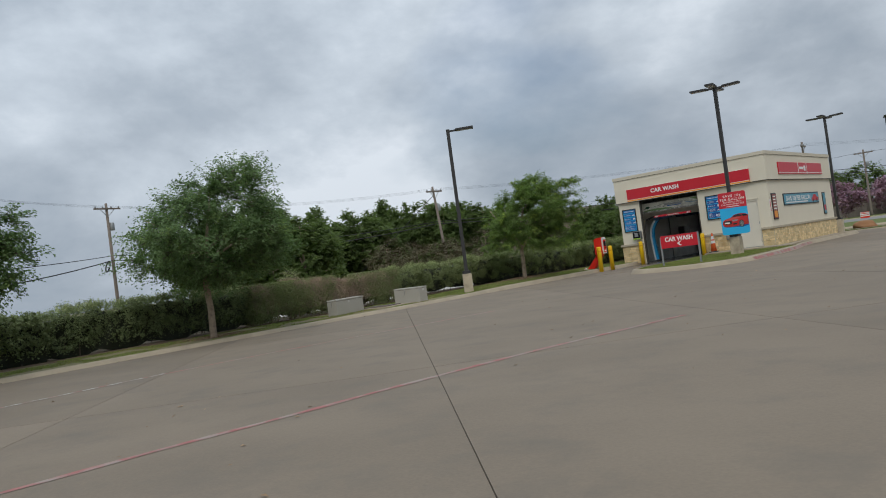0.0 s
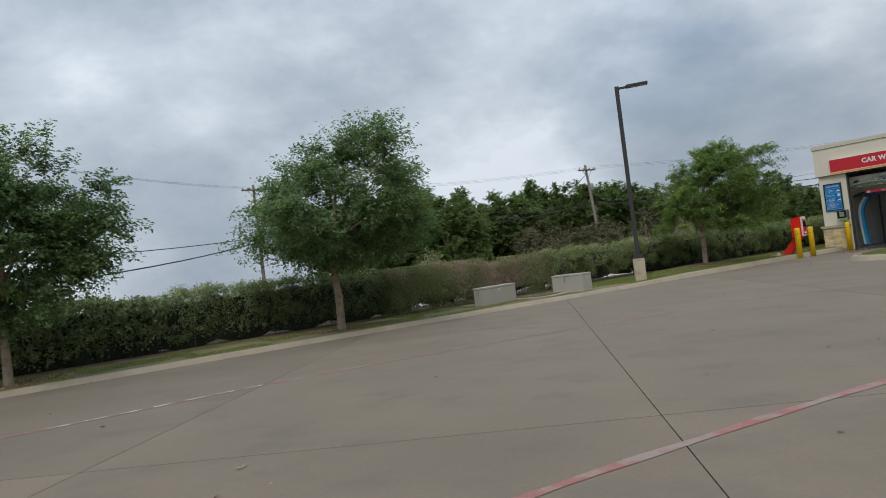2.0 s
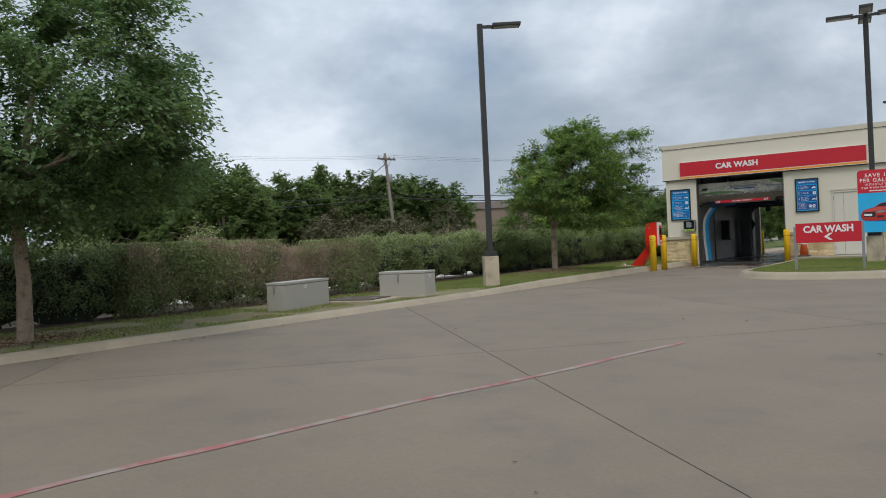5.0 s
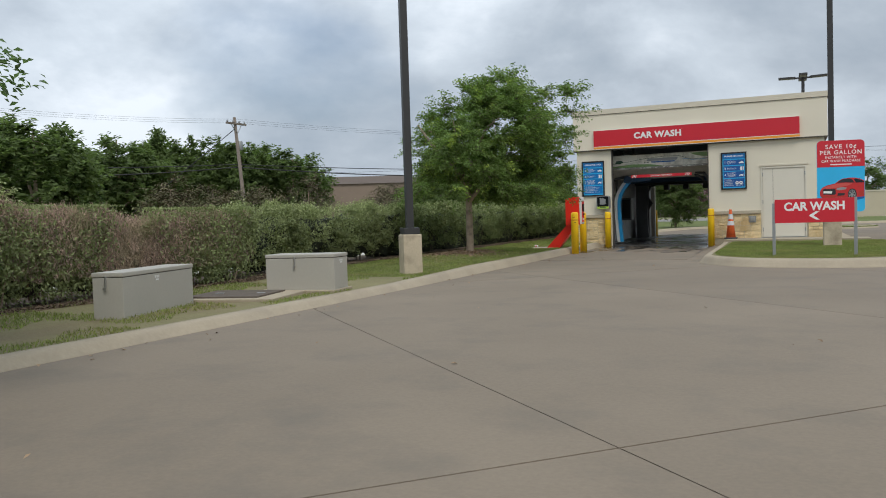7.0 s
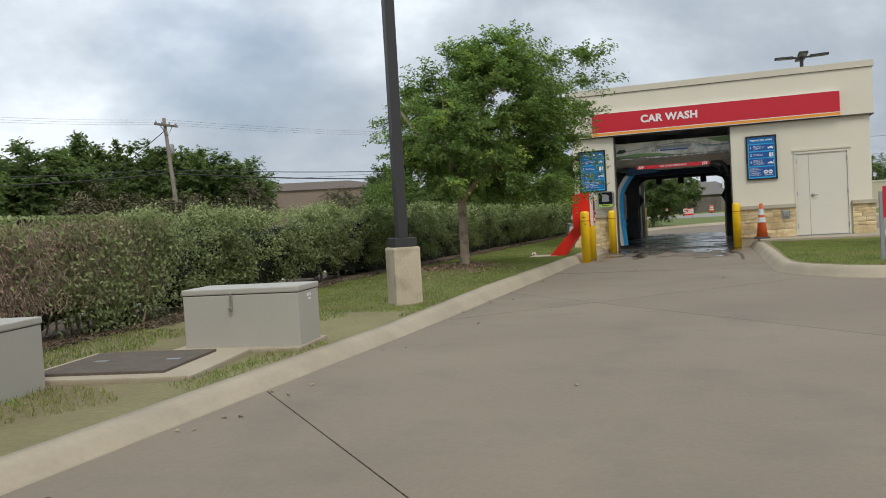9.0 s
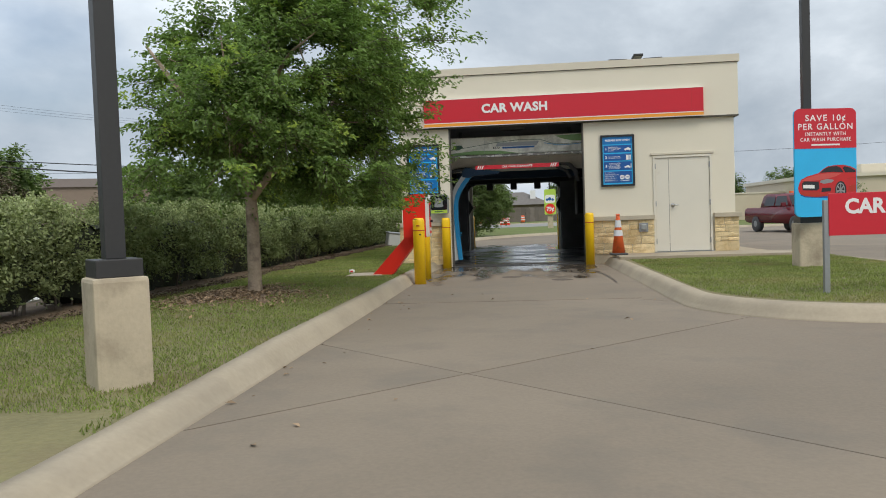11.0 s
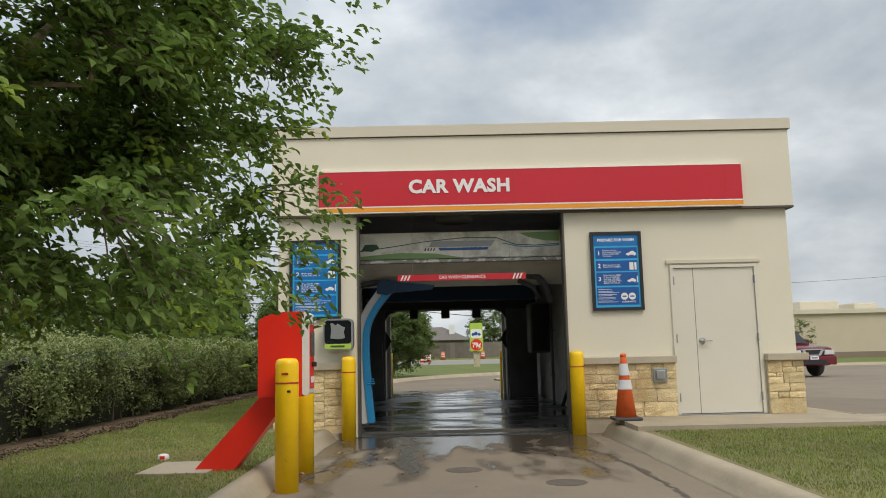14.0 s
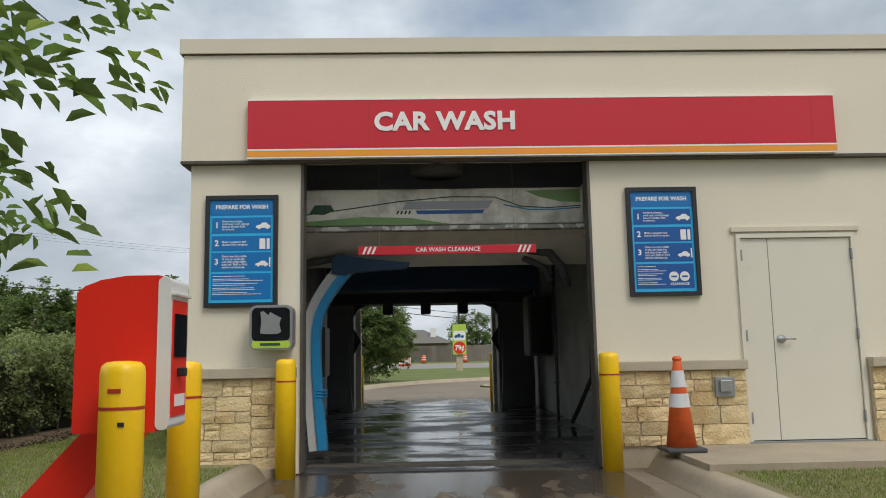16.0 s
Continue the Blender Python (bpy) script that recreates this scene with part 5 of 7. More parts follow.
def tree(name, x, y, z, height, fork, spread, seed, label, leaves=26000, size=0.085, lean=(0.0, 0.0), trunk=0.085, targets=150, squash=1.0, leaf=None, limbs=7, category="tree", group="", low=None, sig=0.2, shift=(0, 0), extra=(), twigs=False, boughs=(), single=False, belly=0.5, broad=0.5, within=None, rough=0.2, flat=0.8, reach=0.3, oval=False):
    """A tapered trunk, limbs to points spread through the crown, twigs and many folded leaves."""
    rng = np.random.default_rng(seed)
    e = thing(name, label, category, group, at=(x, y, z))
    low = fork * 0.95 if low is None else low
    mid, half = low + (height - low) * belly, (height - low) / 2
    tips = []
    while len(tips) < targets:
        d = unit(rng, 1)[0]
        r = rng.uniform(0.3, 1.0) ** 0.4
        a = math.atan2(d[1], d[0])
        lump = 0.82 + rough * math.sin(3 * a + seed) * math.sin(2.3 * d[2] + seed * 1.7) + 0.85 * rough * math.sin(5 * a + 2 * seed + 3 * d[2])
        q = d * r * lump
        wide = 1.0 - 0.28 * max(q[2], 0) if q[2] > 0 else 1.0 - 0.25 * (q[2] ** 2)
        hz = mid + q[2] * (height - low) * (belly if q[2] < 0 else 1 - belly)
        p = (q[0] * spread * wide + lean[0] * (hz - fork) / max(height - fork, 0.1) + shift[0], q[1] * spread * wide * squash + lean[1] * (hz - fork) / max(height - fork, 0.1) + shift[1], hz)
        if within is None or within(*p):
            tips.append(p)
    tips = np.array(tips)
    # draw stray tips in towards the crown
    heart = np.array([shift[0], shift[1], mid])
    apart = np.sort(np.linalg.norm(tips[:, None] - tips[None], axis=2), axis=1)[:, 4]
    lone = (apart > np.quantile(apart, 0.95)) & (tips[:, 2] > mid)
    tips[lone] += (heart - tips[lone]) * 0.25
    if extra:
        tips[:len(extra)] = extra
    bm = bmesh.new()
    wob = lambda s: rng.normal(size=3) * s
    tp = [Vector((0, 0, -0.1)), Vector((0, 0, 0.05)), Vector(wob(0.02)) + Vector((0, 0, fork * 0.5)), Vector(wob(0.03)) + Vector((0, 0, fork)), Vector((lean[0] * 0.3, lean[1] * 0.3, mid)), Vector((lean[0] * 0.8, lean[1] * 0.8, height * 0.86))]
    tube(tp, [trunk * 1.35, trunk * 1.1, trunk * 0.95, trunk * 0.9, trunk * 0.45, trunk * 0.1], 10, bm)
    nodes = [(tp[3] + (tp[4] - tp[3]) * t) for t in (0, 0.3, 0.6, 1.0)] + [tp[4] + (tp[5] - tp[4]) * t for t in (0.4, 0.8)]
    ends = []
    for i in range(limbs):
        a = 2 * math.pi * (i + rng.uniform(-0.25, 0.25)) / limbs
        s = tp[3].lerp(tp[4], rng.uniform(0.0, 0.7))
        endp = Vector((math.cos(a) * spread * 0.62 + lean[0] * 0.5, math.sin(a) * spread * 0.62 * squash + lean[1] * 0.5, mid + half * rng.uniform(-0.35, 0.45)))
        m1 = s.lerp(endp, 0.45) + Vector((0, 0, half * 0.12)) + Vector(wob(0.06))
        tube([s, s.lerp(m1, 0.5) + Vector(wob(0.03)), m1, m1.lerp(endp, 0.5) + Vector(wob(0.05)), endp], [trunk * 0.5, trunk * 0.42, trunk * 0.32, trunk * 0.2, trunk * 0.08], 6, bm)
        ends += [s.lerp(m1, 0.6), m1, m1.lerp(endp, 0.5), endp]
    for b in boughs:
        tube(b, [trunk * 0.72, trunk * 0.6, trunk * 0.48, trunk * 0.2], 8, bm)
        ends += [Vector(b[2]), Vector(b[2]).lerp(Vector(b[3]), 0.5), Vector(b[3])]
    # branchlets grow from tip to tip outwards, so that they fork instead of fanning out of one knot
    hub = np.array([tuple(v) for v in nodes + ends])
    thick = [trunk * 0.13] * len(hub)
    order = np.argsort(np.linalg.norm(tips[:, None] - hub[None], axis=2).min(axis=1))
    for t in tips[order]:
        gap = np.linalg.norm(hub - t, axis=1)
        j = np.argmin(gap + 0.4 * np.maximum(hub[:, 2] - t[2], 0) + 0.05 * (np.arange(len(hub)) < len(nodes + ends)))
        s, q = Vector(hub[j]), Vector(t)
        m1 = s.lerp(q, 0.5) + Vector(wob(0.05)) + Vector((0, 0, 0.05 * gap[j]))
        tube([s, m1, q], [thick[j], thick[j] * 0.75, thick[j] * 0.5], 4, bm)
        hub = np.concatenate([hub, [tuple(m1), t]])
        thick += [thick[j] * 0.75, max(thick[j] * 0.5, 0.003)]
    part("trunk", bm, M_TRUNK, e, "grey-brown bark trunk and limbs", True)
    per = leaves // targets
    n = per * targets
    base = np.repeat(tips, per, axis=0)
    # each tip carries a flattened, drooping spray of leaves set along its shoots
    out = base - np.array([0, 0, mid])
    out /= np.linalg.norm(out, axis=1, keepdims=True) + 1e-6
    ns = 16
    ways = unit(rng, targets * ns).reshape(targets, ns, 3) * np.array([1, 1, flat])
    shoot = np.repeat(ways, per // ns + 1, axis=1)[:, :per].reshape(-1, 3)
    big = np.repeat(rng.uniform(0.7, 1.35, targets), per)[:, None]
    along = rng.uniform(0.0, 1.0, n)[:, None] ** 0.7
    c = base + (shoot * 0.9 + out * reach) * along * sig * 1.75 * big + rng.uniform(-1, 1, (n, 3)) * sig * np.array([0.3, 0.3, 0.3 * flat])
    c[:, 2] -= (0.25 * sig * along ** 2 * big)[:, 0]
    if twigs:
        bm = bmesh.new()
        for q in range(targets):
            o = tips[q] - np.array([0, 0, mid])
            o = o / (np.linalg.norm(o) + 1e-6)
            for w in ways[q]:
                dv = (w * 0.9 + o * reach) * sig * 1.3
                tube([tips[q], tips[q] + dv * 0.5 - np.array([0, 0, 0.06 * sig]), tips[q] + dv - np.array([0, 0, 0.25 * sig])], [0.006, 0.004, 0.0015], 3, bm)
        tagged(part("twig_growth", bm, M_TWIG, e), kind="stuff")
    nr = unit(rng, n) * 0.6 + out * 0.3 + np.array([0, 0, 0.8])
    up = shoot * 0.7 + rng.normal(size=(n, 3)) * 0.5 + np.array([lean[0] * 0.5, lean[1] * 0.5, -0.35])
    sz = size * rng.uniform(0.65, 1.25, n)
    tagged(cards("crown", c, nr, up, sz, sz * broad, leaf or M_LEAF, e, single=single, oval=oval), kind="stuff")
    return e


tree("tree", -3.39, -8.2, 0.04, 4.72, 1.55, 2.05, 11, "young elm with a dense green crown on the verge", leaves=110000, size=0.064, broad=0.52, oval=True, twigs=True, rough=0.14, flat=0.62, reach=0.5, lean=(0.5, 0.35), trunk=0.088, targets=220, sig=0.27, squash=0.95, group="verge trees", low=1.42, belly=0.36, shift=(0.22, 0.36), within=lambda x, y, z: -1.75 < x < (1.65 if z < 2.1 else 2.0 + 0.2 * max(z - 3.0, 0)), boughs=(((0.0, 0, 1.25), (0.26, 0.05, 1.58), (0.7, 0.2, 1.95), (1.15, 0.5, 2.7)), ((0.0, 0, 1.4), (-0.15, -0.1, 1.9), (-0.7, -0.4, 2.6), (-1.1, -0.5, 3.2))), extra=((1.4, 2.5, 1.9), (1.2, 2.4, 2.35), (1.5, 2.3, 2.75), (1.2, 2.2, 3.2), (1.9, 1.6, 2.4), (2.1, 1.2, 2.8), (1.9, 1.8, 3.0), (1.3, -1.0, 1.6), (1.0, 0.1, 1.5), (1.6, 0.5, 1.43), (1.75, -0.3, 1.55), (0.3, -1.5, 1.6), (-0.6, -1.3, 1.65), (-1.2, -0.6, 1.6), (-1.5, 0.4, 1.65), (0.6, 1.2, 1.5), (-0.4, 1.3, 1.6), (1.2, 1.6, 1.5), (1.5, 1.0, 1.42), (1.3, 2.0, 1.6), (0.9, 0.9, 1.45), (0.5, 1.8, 1.55), (0.4, -1.2, 2.1), (0.8, -1.0, 1.95), (0.0, -1.4, 2.25), (1.1, -0.7, 2.1), (0.5, -0.6, 2.0), (2.3, 1.0, 3.4), (2.35, 0.6, 3.8), (2.2, 1.4, 4.0), (1.85, 1.45, 1.6), (1.9, 1.6, 2.0)))
tree("tree", -3.4, -24.25, -0.125, 5.3, 1.6, 3.0, 7, "wide young elm with a dark green crown beside the hedge", leaves=82000, size=0.088, broad=0.55, leaf=M_LEAF_DK, twigs=True, rough=0.22, flat=0.75, reach=0.5, lean=(0.6, 0.3), trunk=0.1, targets=200, sig=0.34, squash=0.95, group="verge trees", low=1.65, belly=0.38, shift=(0.3, 0.2), within=lambda x, y, z: y < -0.6 + (5.45 - x) * 0.56 + (0.45 if 1.9 < z < 2.8 else 0.0))
tree("tree", -3.3, -31.7, -0.125, 4.8, 1.6, 2.1, 23, "young elm leaning in the wind beside the hedge", leaves=58000, size=0.095, broad=0.55, leaf=M_LEAF_DK, twigs=True, rough=0.22, flat=0.75, reach=0.5, lean=(0.45, 0.35), trunk=0.085, targets=125, sig=0.32, group="verge trees", low=1.35, belly=0.4, shift=(0.05, 0.05))
tree("tree", -2.45, 23.5, -0.1, 3.8, 0.9, 1.8, 31, "low bushy green tree on the lawn by the exit drive", leaves=36000, size=0.12, trunk=0.07, targets=150, low=0.3, sig=0.26, leaf=M_LEAF_FAR, rough=0.28, flat=0.6, reach=0.5, twigs=True)


def hedge(name, y0, y1, xf, depth, top, seed, dead, label, leaf=None, crest_share=1.0):
    """Stems, a loose core coloured dark for inner shade, and leafy tufts of many sizes that bulge out unevenly."""
    rng = np.random.default_rng(seed)
    leaf = leaf or M_HEDGE
    e = thing(name, label, "hedge", "boundary hedge")
    L = y1 - y0
    near = y0 > -30 and y0 < 5
    zt = lambda y: top + 0.05 * np.sin(y * 0.9 + seed) + 0.035 * np.sin(y * 2.3) + 0.025 * np.sin(y * 6.1 + seed)
    bm = bmesh.new()
    ny = max(int(L / 0.3), 6)
    prof = ((0.42, 0.1), (0.32, 0.4), (0.27, 0.7), (0.34, 0.78), (0.5, 0.8), (0.66, 0.78), (0.76, 0.7), (0.8, 0.4), (0.76, 0.1))
    rows = []
    for i in range(ny + 1):
        y = y0 + L * i / ny
        h = zt(y) + 0.07
        foot = (0.0 if -22 < y0 < -14 else -0.16) + 0.07 * math.sin(y * 3.7 + seed) + 0.04 * rng.normal() if near else -0.24 + 0.03 * math.sin(y * 2.9 + seed)
        rows.append([bm.verts.new((xf - depth * (u if not dead else 0.5 + (u - 0.5) * 0.45) + rng.normal() * 0.07, y + rng.normal() * 0.06, -0.07 + h * (v if not dead else v * 0.62) + (foot if v < 0.3 else rng.normal() * 0.05))) for u, v in prof])
    for a, b in zip(rows, rows[1:]):
        for k in range(len(prof)):
            bm.faces.new((a[k], a[(k + 1) % len(prof)], b[(k + 1) % len(prof)], b[k]))
    # the core's dark colour stands for the shade within the hedge
    part("core", bm, M_HEDGE_SHADE if not dead else M_DEAD_SHADE, e, "inner body coloured dark for the shade inside the hedge")
    bm = bmesh.new()
    for i in range(int(L * (4.5 if not dead else 16))):
        y, x = y0 + rng.uniform(0, L), xf - depth * rng.uniform(0.36 if not dead else 0.12, 0.8)
        h = zt(y) * rng.uniform(0.8, 1.04)
        fy, fx = rng.normal() * 0.2, rng.normal() * 0.16
        q = [(x, y, -0.1), (x + fx * 0.2 + rng.normal() * 0.03, y + fy * 0.25 + rng.normal() * 0.03, 0.22), (x + fx * 0.7, y + fy * 0.7, h * 0.6), (x + fx, y + fy, h)]
        tube(q, [0.016, 0.012, 0.006, 0.0015], 4, bm)
        for b in range(3 if dead else 1):
            t = rng.uniform(0.15, 0.6)
            s = Vector(q[1]).lerp(Vector(q[2]), t)
            tube([s, s + Vector((rng.normal() * 0.1, rng.normal() * 0.12, 0.25)), s + Vector((rng.normal() * 0.16, rng.normal() * 0.2, 0.52))], [0.007, 0.004, 0.001], 3, bm)
    tagged(part("stem_growth", bm, M_TWIG if not dead else M_DEAD, e), kind="stuff")

    # bushy lumps from which the tufts grow: rows up the face, a row along the top
    nb = int(L * 9)
    by = y0 + rng.uniform(0, L, nb)
    b_top = rng.uniform(0, 1, nb) < 0.36
    bu = np.where(b_top, rng.uniform(0.2, 0.85, nb), 0.14 + np.abs(rng.normal(size=nb)) * 0.06)
    bv = np.where(b_top, 0.84 + rng.normal(size=nb) * 0.02, rng.uniform(0.2, 0.8, nb))
    br = rng.uniform(0.12, 0.24, nb)
    lumps = np.stack([xf - depth * bu + 0.07 * np.sin(by * 1.9 + 1.3 * seed) * (1 - bu), by, -0.07 + (zt(by) + 0.07) * bv], 1)

    def tufts(count, crest):
        """Tuft centres, the way each grows and its size."""
        k = rng.integers(nb, size=count)
        if crest:
            k = rng.choice(np.where(b_top)[0], count) if b_top.any() else k
        coat = rng.uniform(0, 1, count) < ((0.27 if near and y0 > -27 else 0.85) if not crest else 0.25)
        d = unit(rng, count) * 0.75 + np.where(b_top[k][:, None], np.array([0.15, 0, 0.85]), np.array([0.8, 0, 0.35]))
        d /= np.linalg.norm(d, axis=1, keepdims=True)
        c = lumps[k] + d * br[k][:, None] * np.array([1, 1.25, 0.85])
        # the rest grow from everywhere between the lumps
        uy = y0 + rng.uniform(0, L, count)
        ut = rng.uniform(0, 1, count) < (0.3 if not crest else 1.0)
        uu, uv = np.where(ut, rng.uniform(0.08, 0.92, count), 0.06 + np.abs(rng.normal(size=count)) * 0.04), np.where(ut, 0.9 + rng.normal(size=count) * 0.02, rng.uniform(0.12, 0.9, count))
        flat = np.stack([xf - depth * uu + 0.07 * np.sin(uy * 1.9 + 1.3 * seed) * (1 - uu) - 0.18 * np.maximum(uv - 0.8, 0) / 0.1 * (~ut), uy, -0.07 + (zt(uy) + 0.07) * uv], 1)
        c[coat] = flat[coat]
        c[:, 2] = np.clip(c[:, 2], (0.09 if -22 < y0 < -14 else 0.03) + 0.07 * np.sin(c[:, 1] * 3.1 + seed), zt(c[:, 1]) - 0.02)
        c[:, 0] = np.minimum(c[:, 0], xf + 0.12)
        c[:, 0] -= 0.3 * np.clip(1 - (c[:, 2] + 0.07) / (top * 0.85), 0, 1) ** 1.1 * (c[:, 0] > xf - depth * 0.45)
        far = (rng.uniform(0, 1, count) < 0.07) & (not crest)
        c[far, 0] = xf - depth * 0.95
        return c, d + np.array([0, 0, 0.35]), rng.uniform(0.06, 0.13, count)

    if not dead:
        for lname, m, count, per, crest in (("foliage", leaf, int(L * (158 if near else 150)), 27 if near else 26, False), ("new_growth", M_HEDGE_TOP, int(L * (40 if near else 18) * crest_share), 20 if near else 14, True)):
            c, way, r = tufts(count, crest)
            n = count * per
            C, W, R = np.repeat(c, per, 0), np.repeat(way, per, 0), np.repeat(r, per)[:, None]
            t = rng.uniform(-0.6, 1.0, n)[:, None]
            p = C + W * R * t + rng.normal(size=(n, 3)) * R * (0.62 - 0.26 * t)
            nr = W * 0.5 + rng.normal(size=(n, 3)) * 0.6 + np.array([0.15, 0, 0.3])
            up = W + rng.normal(size=(n, 3)) * 0.7
            sz = rng.uniform(0.035, 0.07, n) * (1.0 if near else 1.6)
            tagged(cards(lname, p, nr, up, sz, sz * 0.5, m, e, single=not near), kind="stuff")
    else:
        n = int(L * 17000)
        y = y0 + rng.uniform(-0.1, L + 0.1, n)
        h = (zt(y) + 0.07) * (0.94 + 0.08 * np.sin(y * 5.3) * np.sin(y * 2.1 + 1))
        u, v = rng.uniform(0, 1, n) ** 1.35, rng.uniform(0.1, 1.0, n) ** 0.62
        thin = rng.uniform(0, 1, n) < np.clip(0.95 - 0.65 * np.maximum(np.sin(y * 2.9 + seed) * np.sin(y * 1.3), 0) * (1.2 - v), 0, 1)
        y, h, u, v = y[thin], h[thin], u[thin], v[thin]
        n = len(y)
        c = np.stack([xf + 0.08 * np.sin(y * 2.3) * (1 - u) - depth * u, y, -0.07 + (h + rng.normal(size=n) * 0.035) * v], 1)
        nr = np.stack([np.full(n, 0.9), np.zeros(n), np.full(n, 0.2)], 1) + rng.normal(size=(n, 3)) * 0.4
        up = np.stack([rng.normal(size=n) * 0.3 + 0.1, rng.normal(size=n) * 0.42 + 0.2 * np.sin(y * 4.0), np.ones(n)], 1)
        leafy = rng.uniform(0, 1, n) < 0.35
        up[leafy] = rng.normal(size=(int(leafy.sum()), 3))
        sz = np.where(leafy, rng.uniform(0.02, 0.045, n), rng.uniform(0.06, 0.2, n))
        tagged(cards("dry_twig_growth", c, nr, up, sz, np.where(leafy, sz * 0.5, rng.uniform(0.004, 0.009, n)), M_DEAD, e), kind="stuff")
        # patches that are still alive
        spots = 105 if seed == 50 else 34
        cy = y0 + L * (rng.uniform(0, 1, spots) ** (1.7 if seed == 50 else 0.45))
        per = 420
        n = spots * per
        C = np.stack([xf - 0.06 - rng.uniform(0, 0.5, spots) ** 1.5, cy, rng.uniform(0.15, top * 0.9, spots)], 1)
        P = np.repeat(C, per, 0) + rng.normal(size=(n, 3)) * np.array([0.13, 0.16, 0.2])
        P[:, 2] = np.minimum(P[:, 2], top + 0.02)
        sz = rng.uniform(0.035, 0.08, n)
        tagged(cards("foliage", P, rng.normal(size=(n, 3)) + np.array([0.6, 0, 0.4]), rng.normal(size=(n, 3)) * 0.6 + np.array([0.1, 0, 0.7]), sz, sz * 0.45, M_HEDGE_PALE, e), kind="stuff")
    return e


for i, (ya, yb) in enumerate(((-62, -46), (-46, -36), (-36, -28), (-28, -21.2))):
    hedge("hedge", ya, yb, -5.45, 1.25, 1.33, 40 + i, False, "clipped dense dark green boundary hedge")
hedge("hedge", -21.2, -17.6, -5.45, 1.2, 1.24, 50, True, "thinning half-dead hedge with bare brown twigs")
hedge("hedge", -17.6, -14.2, -5.4, 1.2, 1.2, 51, True, "dead brown stretch of hedge behind the cabinets")
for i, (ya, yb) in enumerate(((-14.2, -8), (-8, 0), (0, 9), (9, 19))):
    hedge("hedge", ya, yb, -5.4, 1.25, 1.27 + 0.03 * i, 60 + i, False, "clipped grey-green boundary hedge with a paler leafy top", M_HEDGE_MID if i else M_HEDGE_PALE, 1.1 if i else 1.5)
bm = bmesh.new()
rows = [[bm.verts.new((x, y, z)) for x, z in ((-6.9, -0.3), (-6.9, verge_level(y) + 0.008), (xs, verge_level(y) + 0.008), (xs, -0.3))] for y, xs in ((-62, -5.15), (-20, -5.05), (-15, -5.02), (-11.5, -5.0), (-9, -5.0), (18, -5.1))]
for a, b in zip(rows, rows[1:]):
    for k in range(3):
        bm.faces.new((a[k], a[k + 1], b[k + 1], b[k]))
soil = part("soil_strip", bm, M_SOIL)
tagged(soil, "bare brown soil strip under the hedge", "soil", kind="structure")
walk2 = part("pavement_behind_hedge", boxes((-9.8, -6.95, -70, 18, -0.3, -0.04)), M_PALEWALK)
tagged(walk2, "pale walk behind the hedge", "walk", kind="structure")

# bare patches under the trees
for x, y, r, s in ((-3.65, -8.3, 1.0, 3), (-3.6, -24.1, 0.75, 4), (-3.6, -31.6, 0.7, 5)):
    rng = np.random.default_rng(s)
    bm = bmesh.new()
    hub = bm.verts.new((x, y, verge_z(x, y) + 0.012))
    rings = []
    edge = [r * (1 + 0.2 * math.sin(3 * a + s) + 0.1 * rng.normal()) for a in np.linspace(0, 2 * math.pi, 23)[:-1]]
    for f in (0.35, 0.7, 1.0):
        ring = []
        for k, a in enumerate(np.linspace(0, 2 * math.pi, 23)[:-1]):
            px, py = x + edge[k] * f * 0.8 * math.cos(a), y + edge[k] * f * math.sin(a) * 1.25
            ring.append(bm.verts.new((px, py, verge_z(px, py) + (0.012 if f < 1 else -0.008) + 0.006 * rng.normal() * (f < 1))))
        rings.append(ring)
    for k in range(22):
        bm.faces.new((hub, rings[0][k], rings[0][(k + 1) % 22]))
        for a, b in zip(rings, rings[1:]):
            bm.faces.new((a[k], b[k], b[(k + 1) % 22], a[(k + 1) % 22]))
    tagged(part("mulch_patch", bm, M_SOIL, None, "", True), "bare brown patch of soil round the tree", "soil", kind="structure")
    n = int(2600 * r)
    q = rng.normal(size=(n, 2)) * r * 0.62
    cx_, cy_ = x + q[:, 0] * 0.8, y + q[:, 1] * 1.15
    cx_ = np.minimum(cx_, kerb_x(cy_) - 0.22)
    c = np.stack([cx_, cy_, verge_z(cx_, cy_) + 0.014 + rng.uniform(0, 0.02, n)], 1)
    sz = rng.uniform(0.02, 0.07, n)
    tagged(cards("mulch_chips", c, np.stack([rng.normal(size=n) * 0.5, rng.normal(size=n) * 0.5, np.ones(n)], 1), rng.normal(size=(n, 3)), sz, sz * 0.5, M_CHIP), "scattered dry leaves and brown mulch chips", "mulch", kind="stuff")


rng = np.random.default_rng(77)
n = 16000
ly = rng.uniform(-22, 12, n)
lx = -5.05 - np.abs(rng.normal(size=n)) * 0.2 + rng.uniform(0, 0.16, n) * np.sin(ly * 3.3)
c = np.stack([lx, ly, verge_level(ly) + 0.012 + rng.uniform(0, 0.018, n)], 1)
sz = rng.uniform(0.02, 0.06, n)
tagged(cards("leaf_litter", c, np.stack([rng.normal(size=n) * 0.5, rng.normal(size=n) * 0.5, np.ones(n)], 1), rng.normal(size=(n, 3)), sz, sz * 0.5, M_LITTER), "dark dry leaf litter along the foot of the hedge", "leaf litter", kind="stuff")


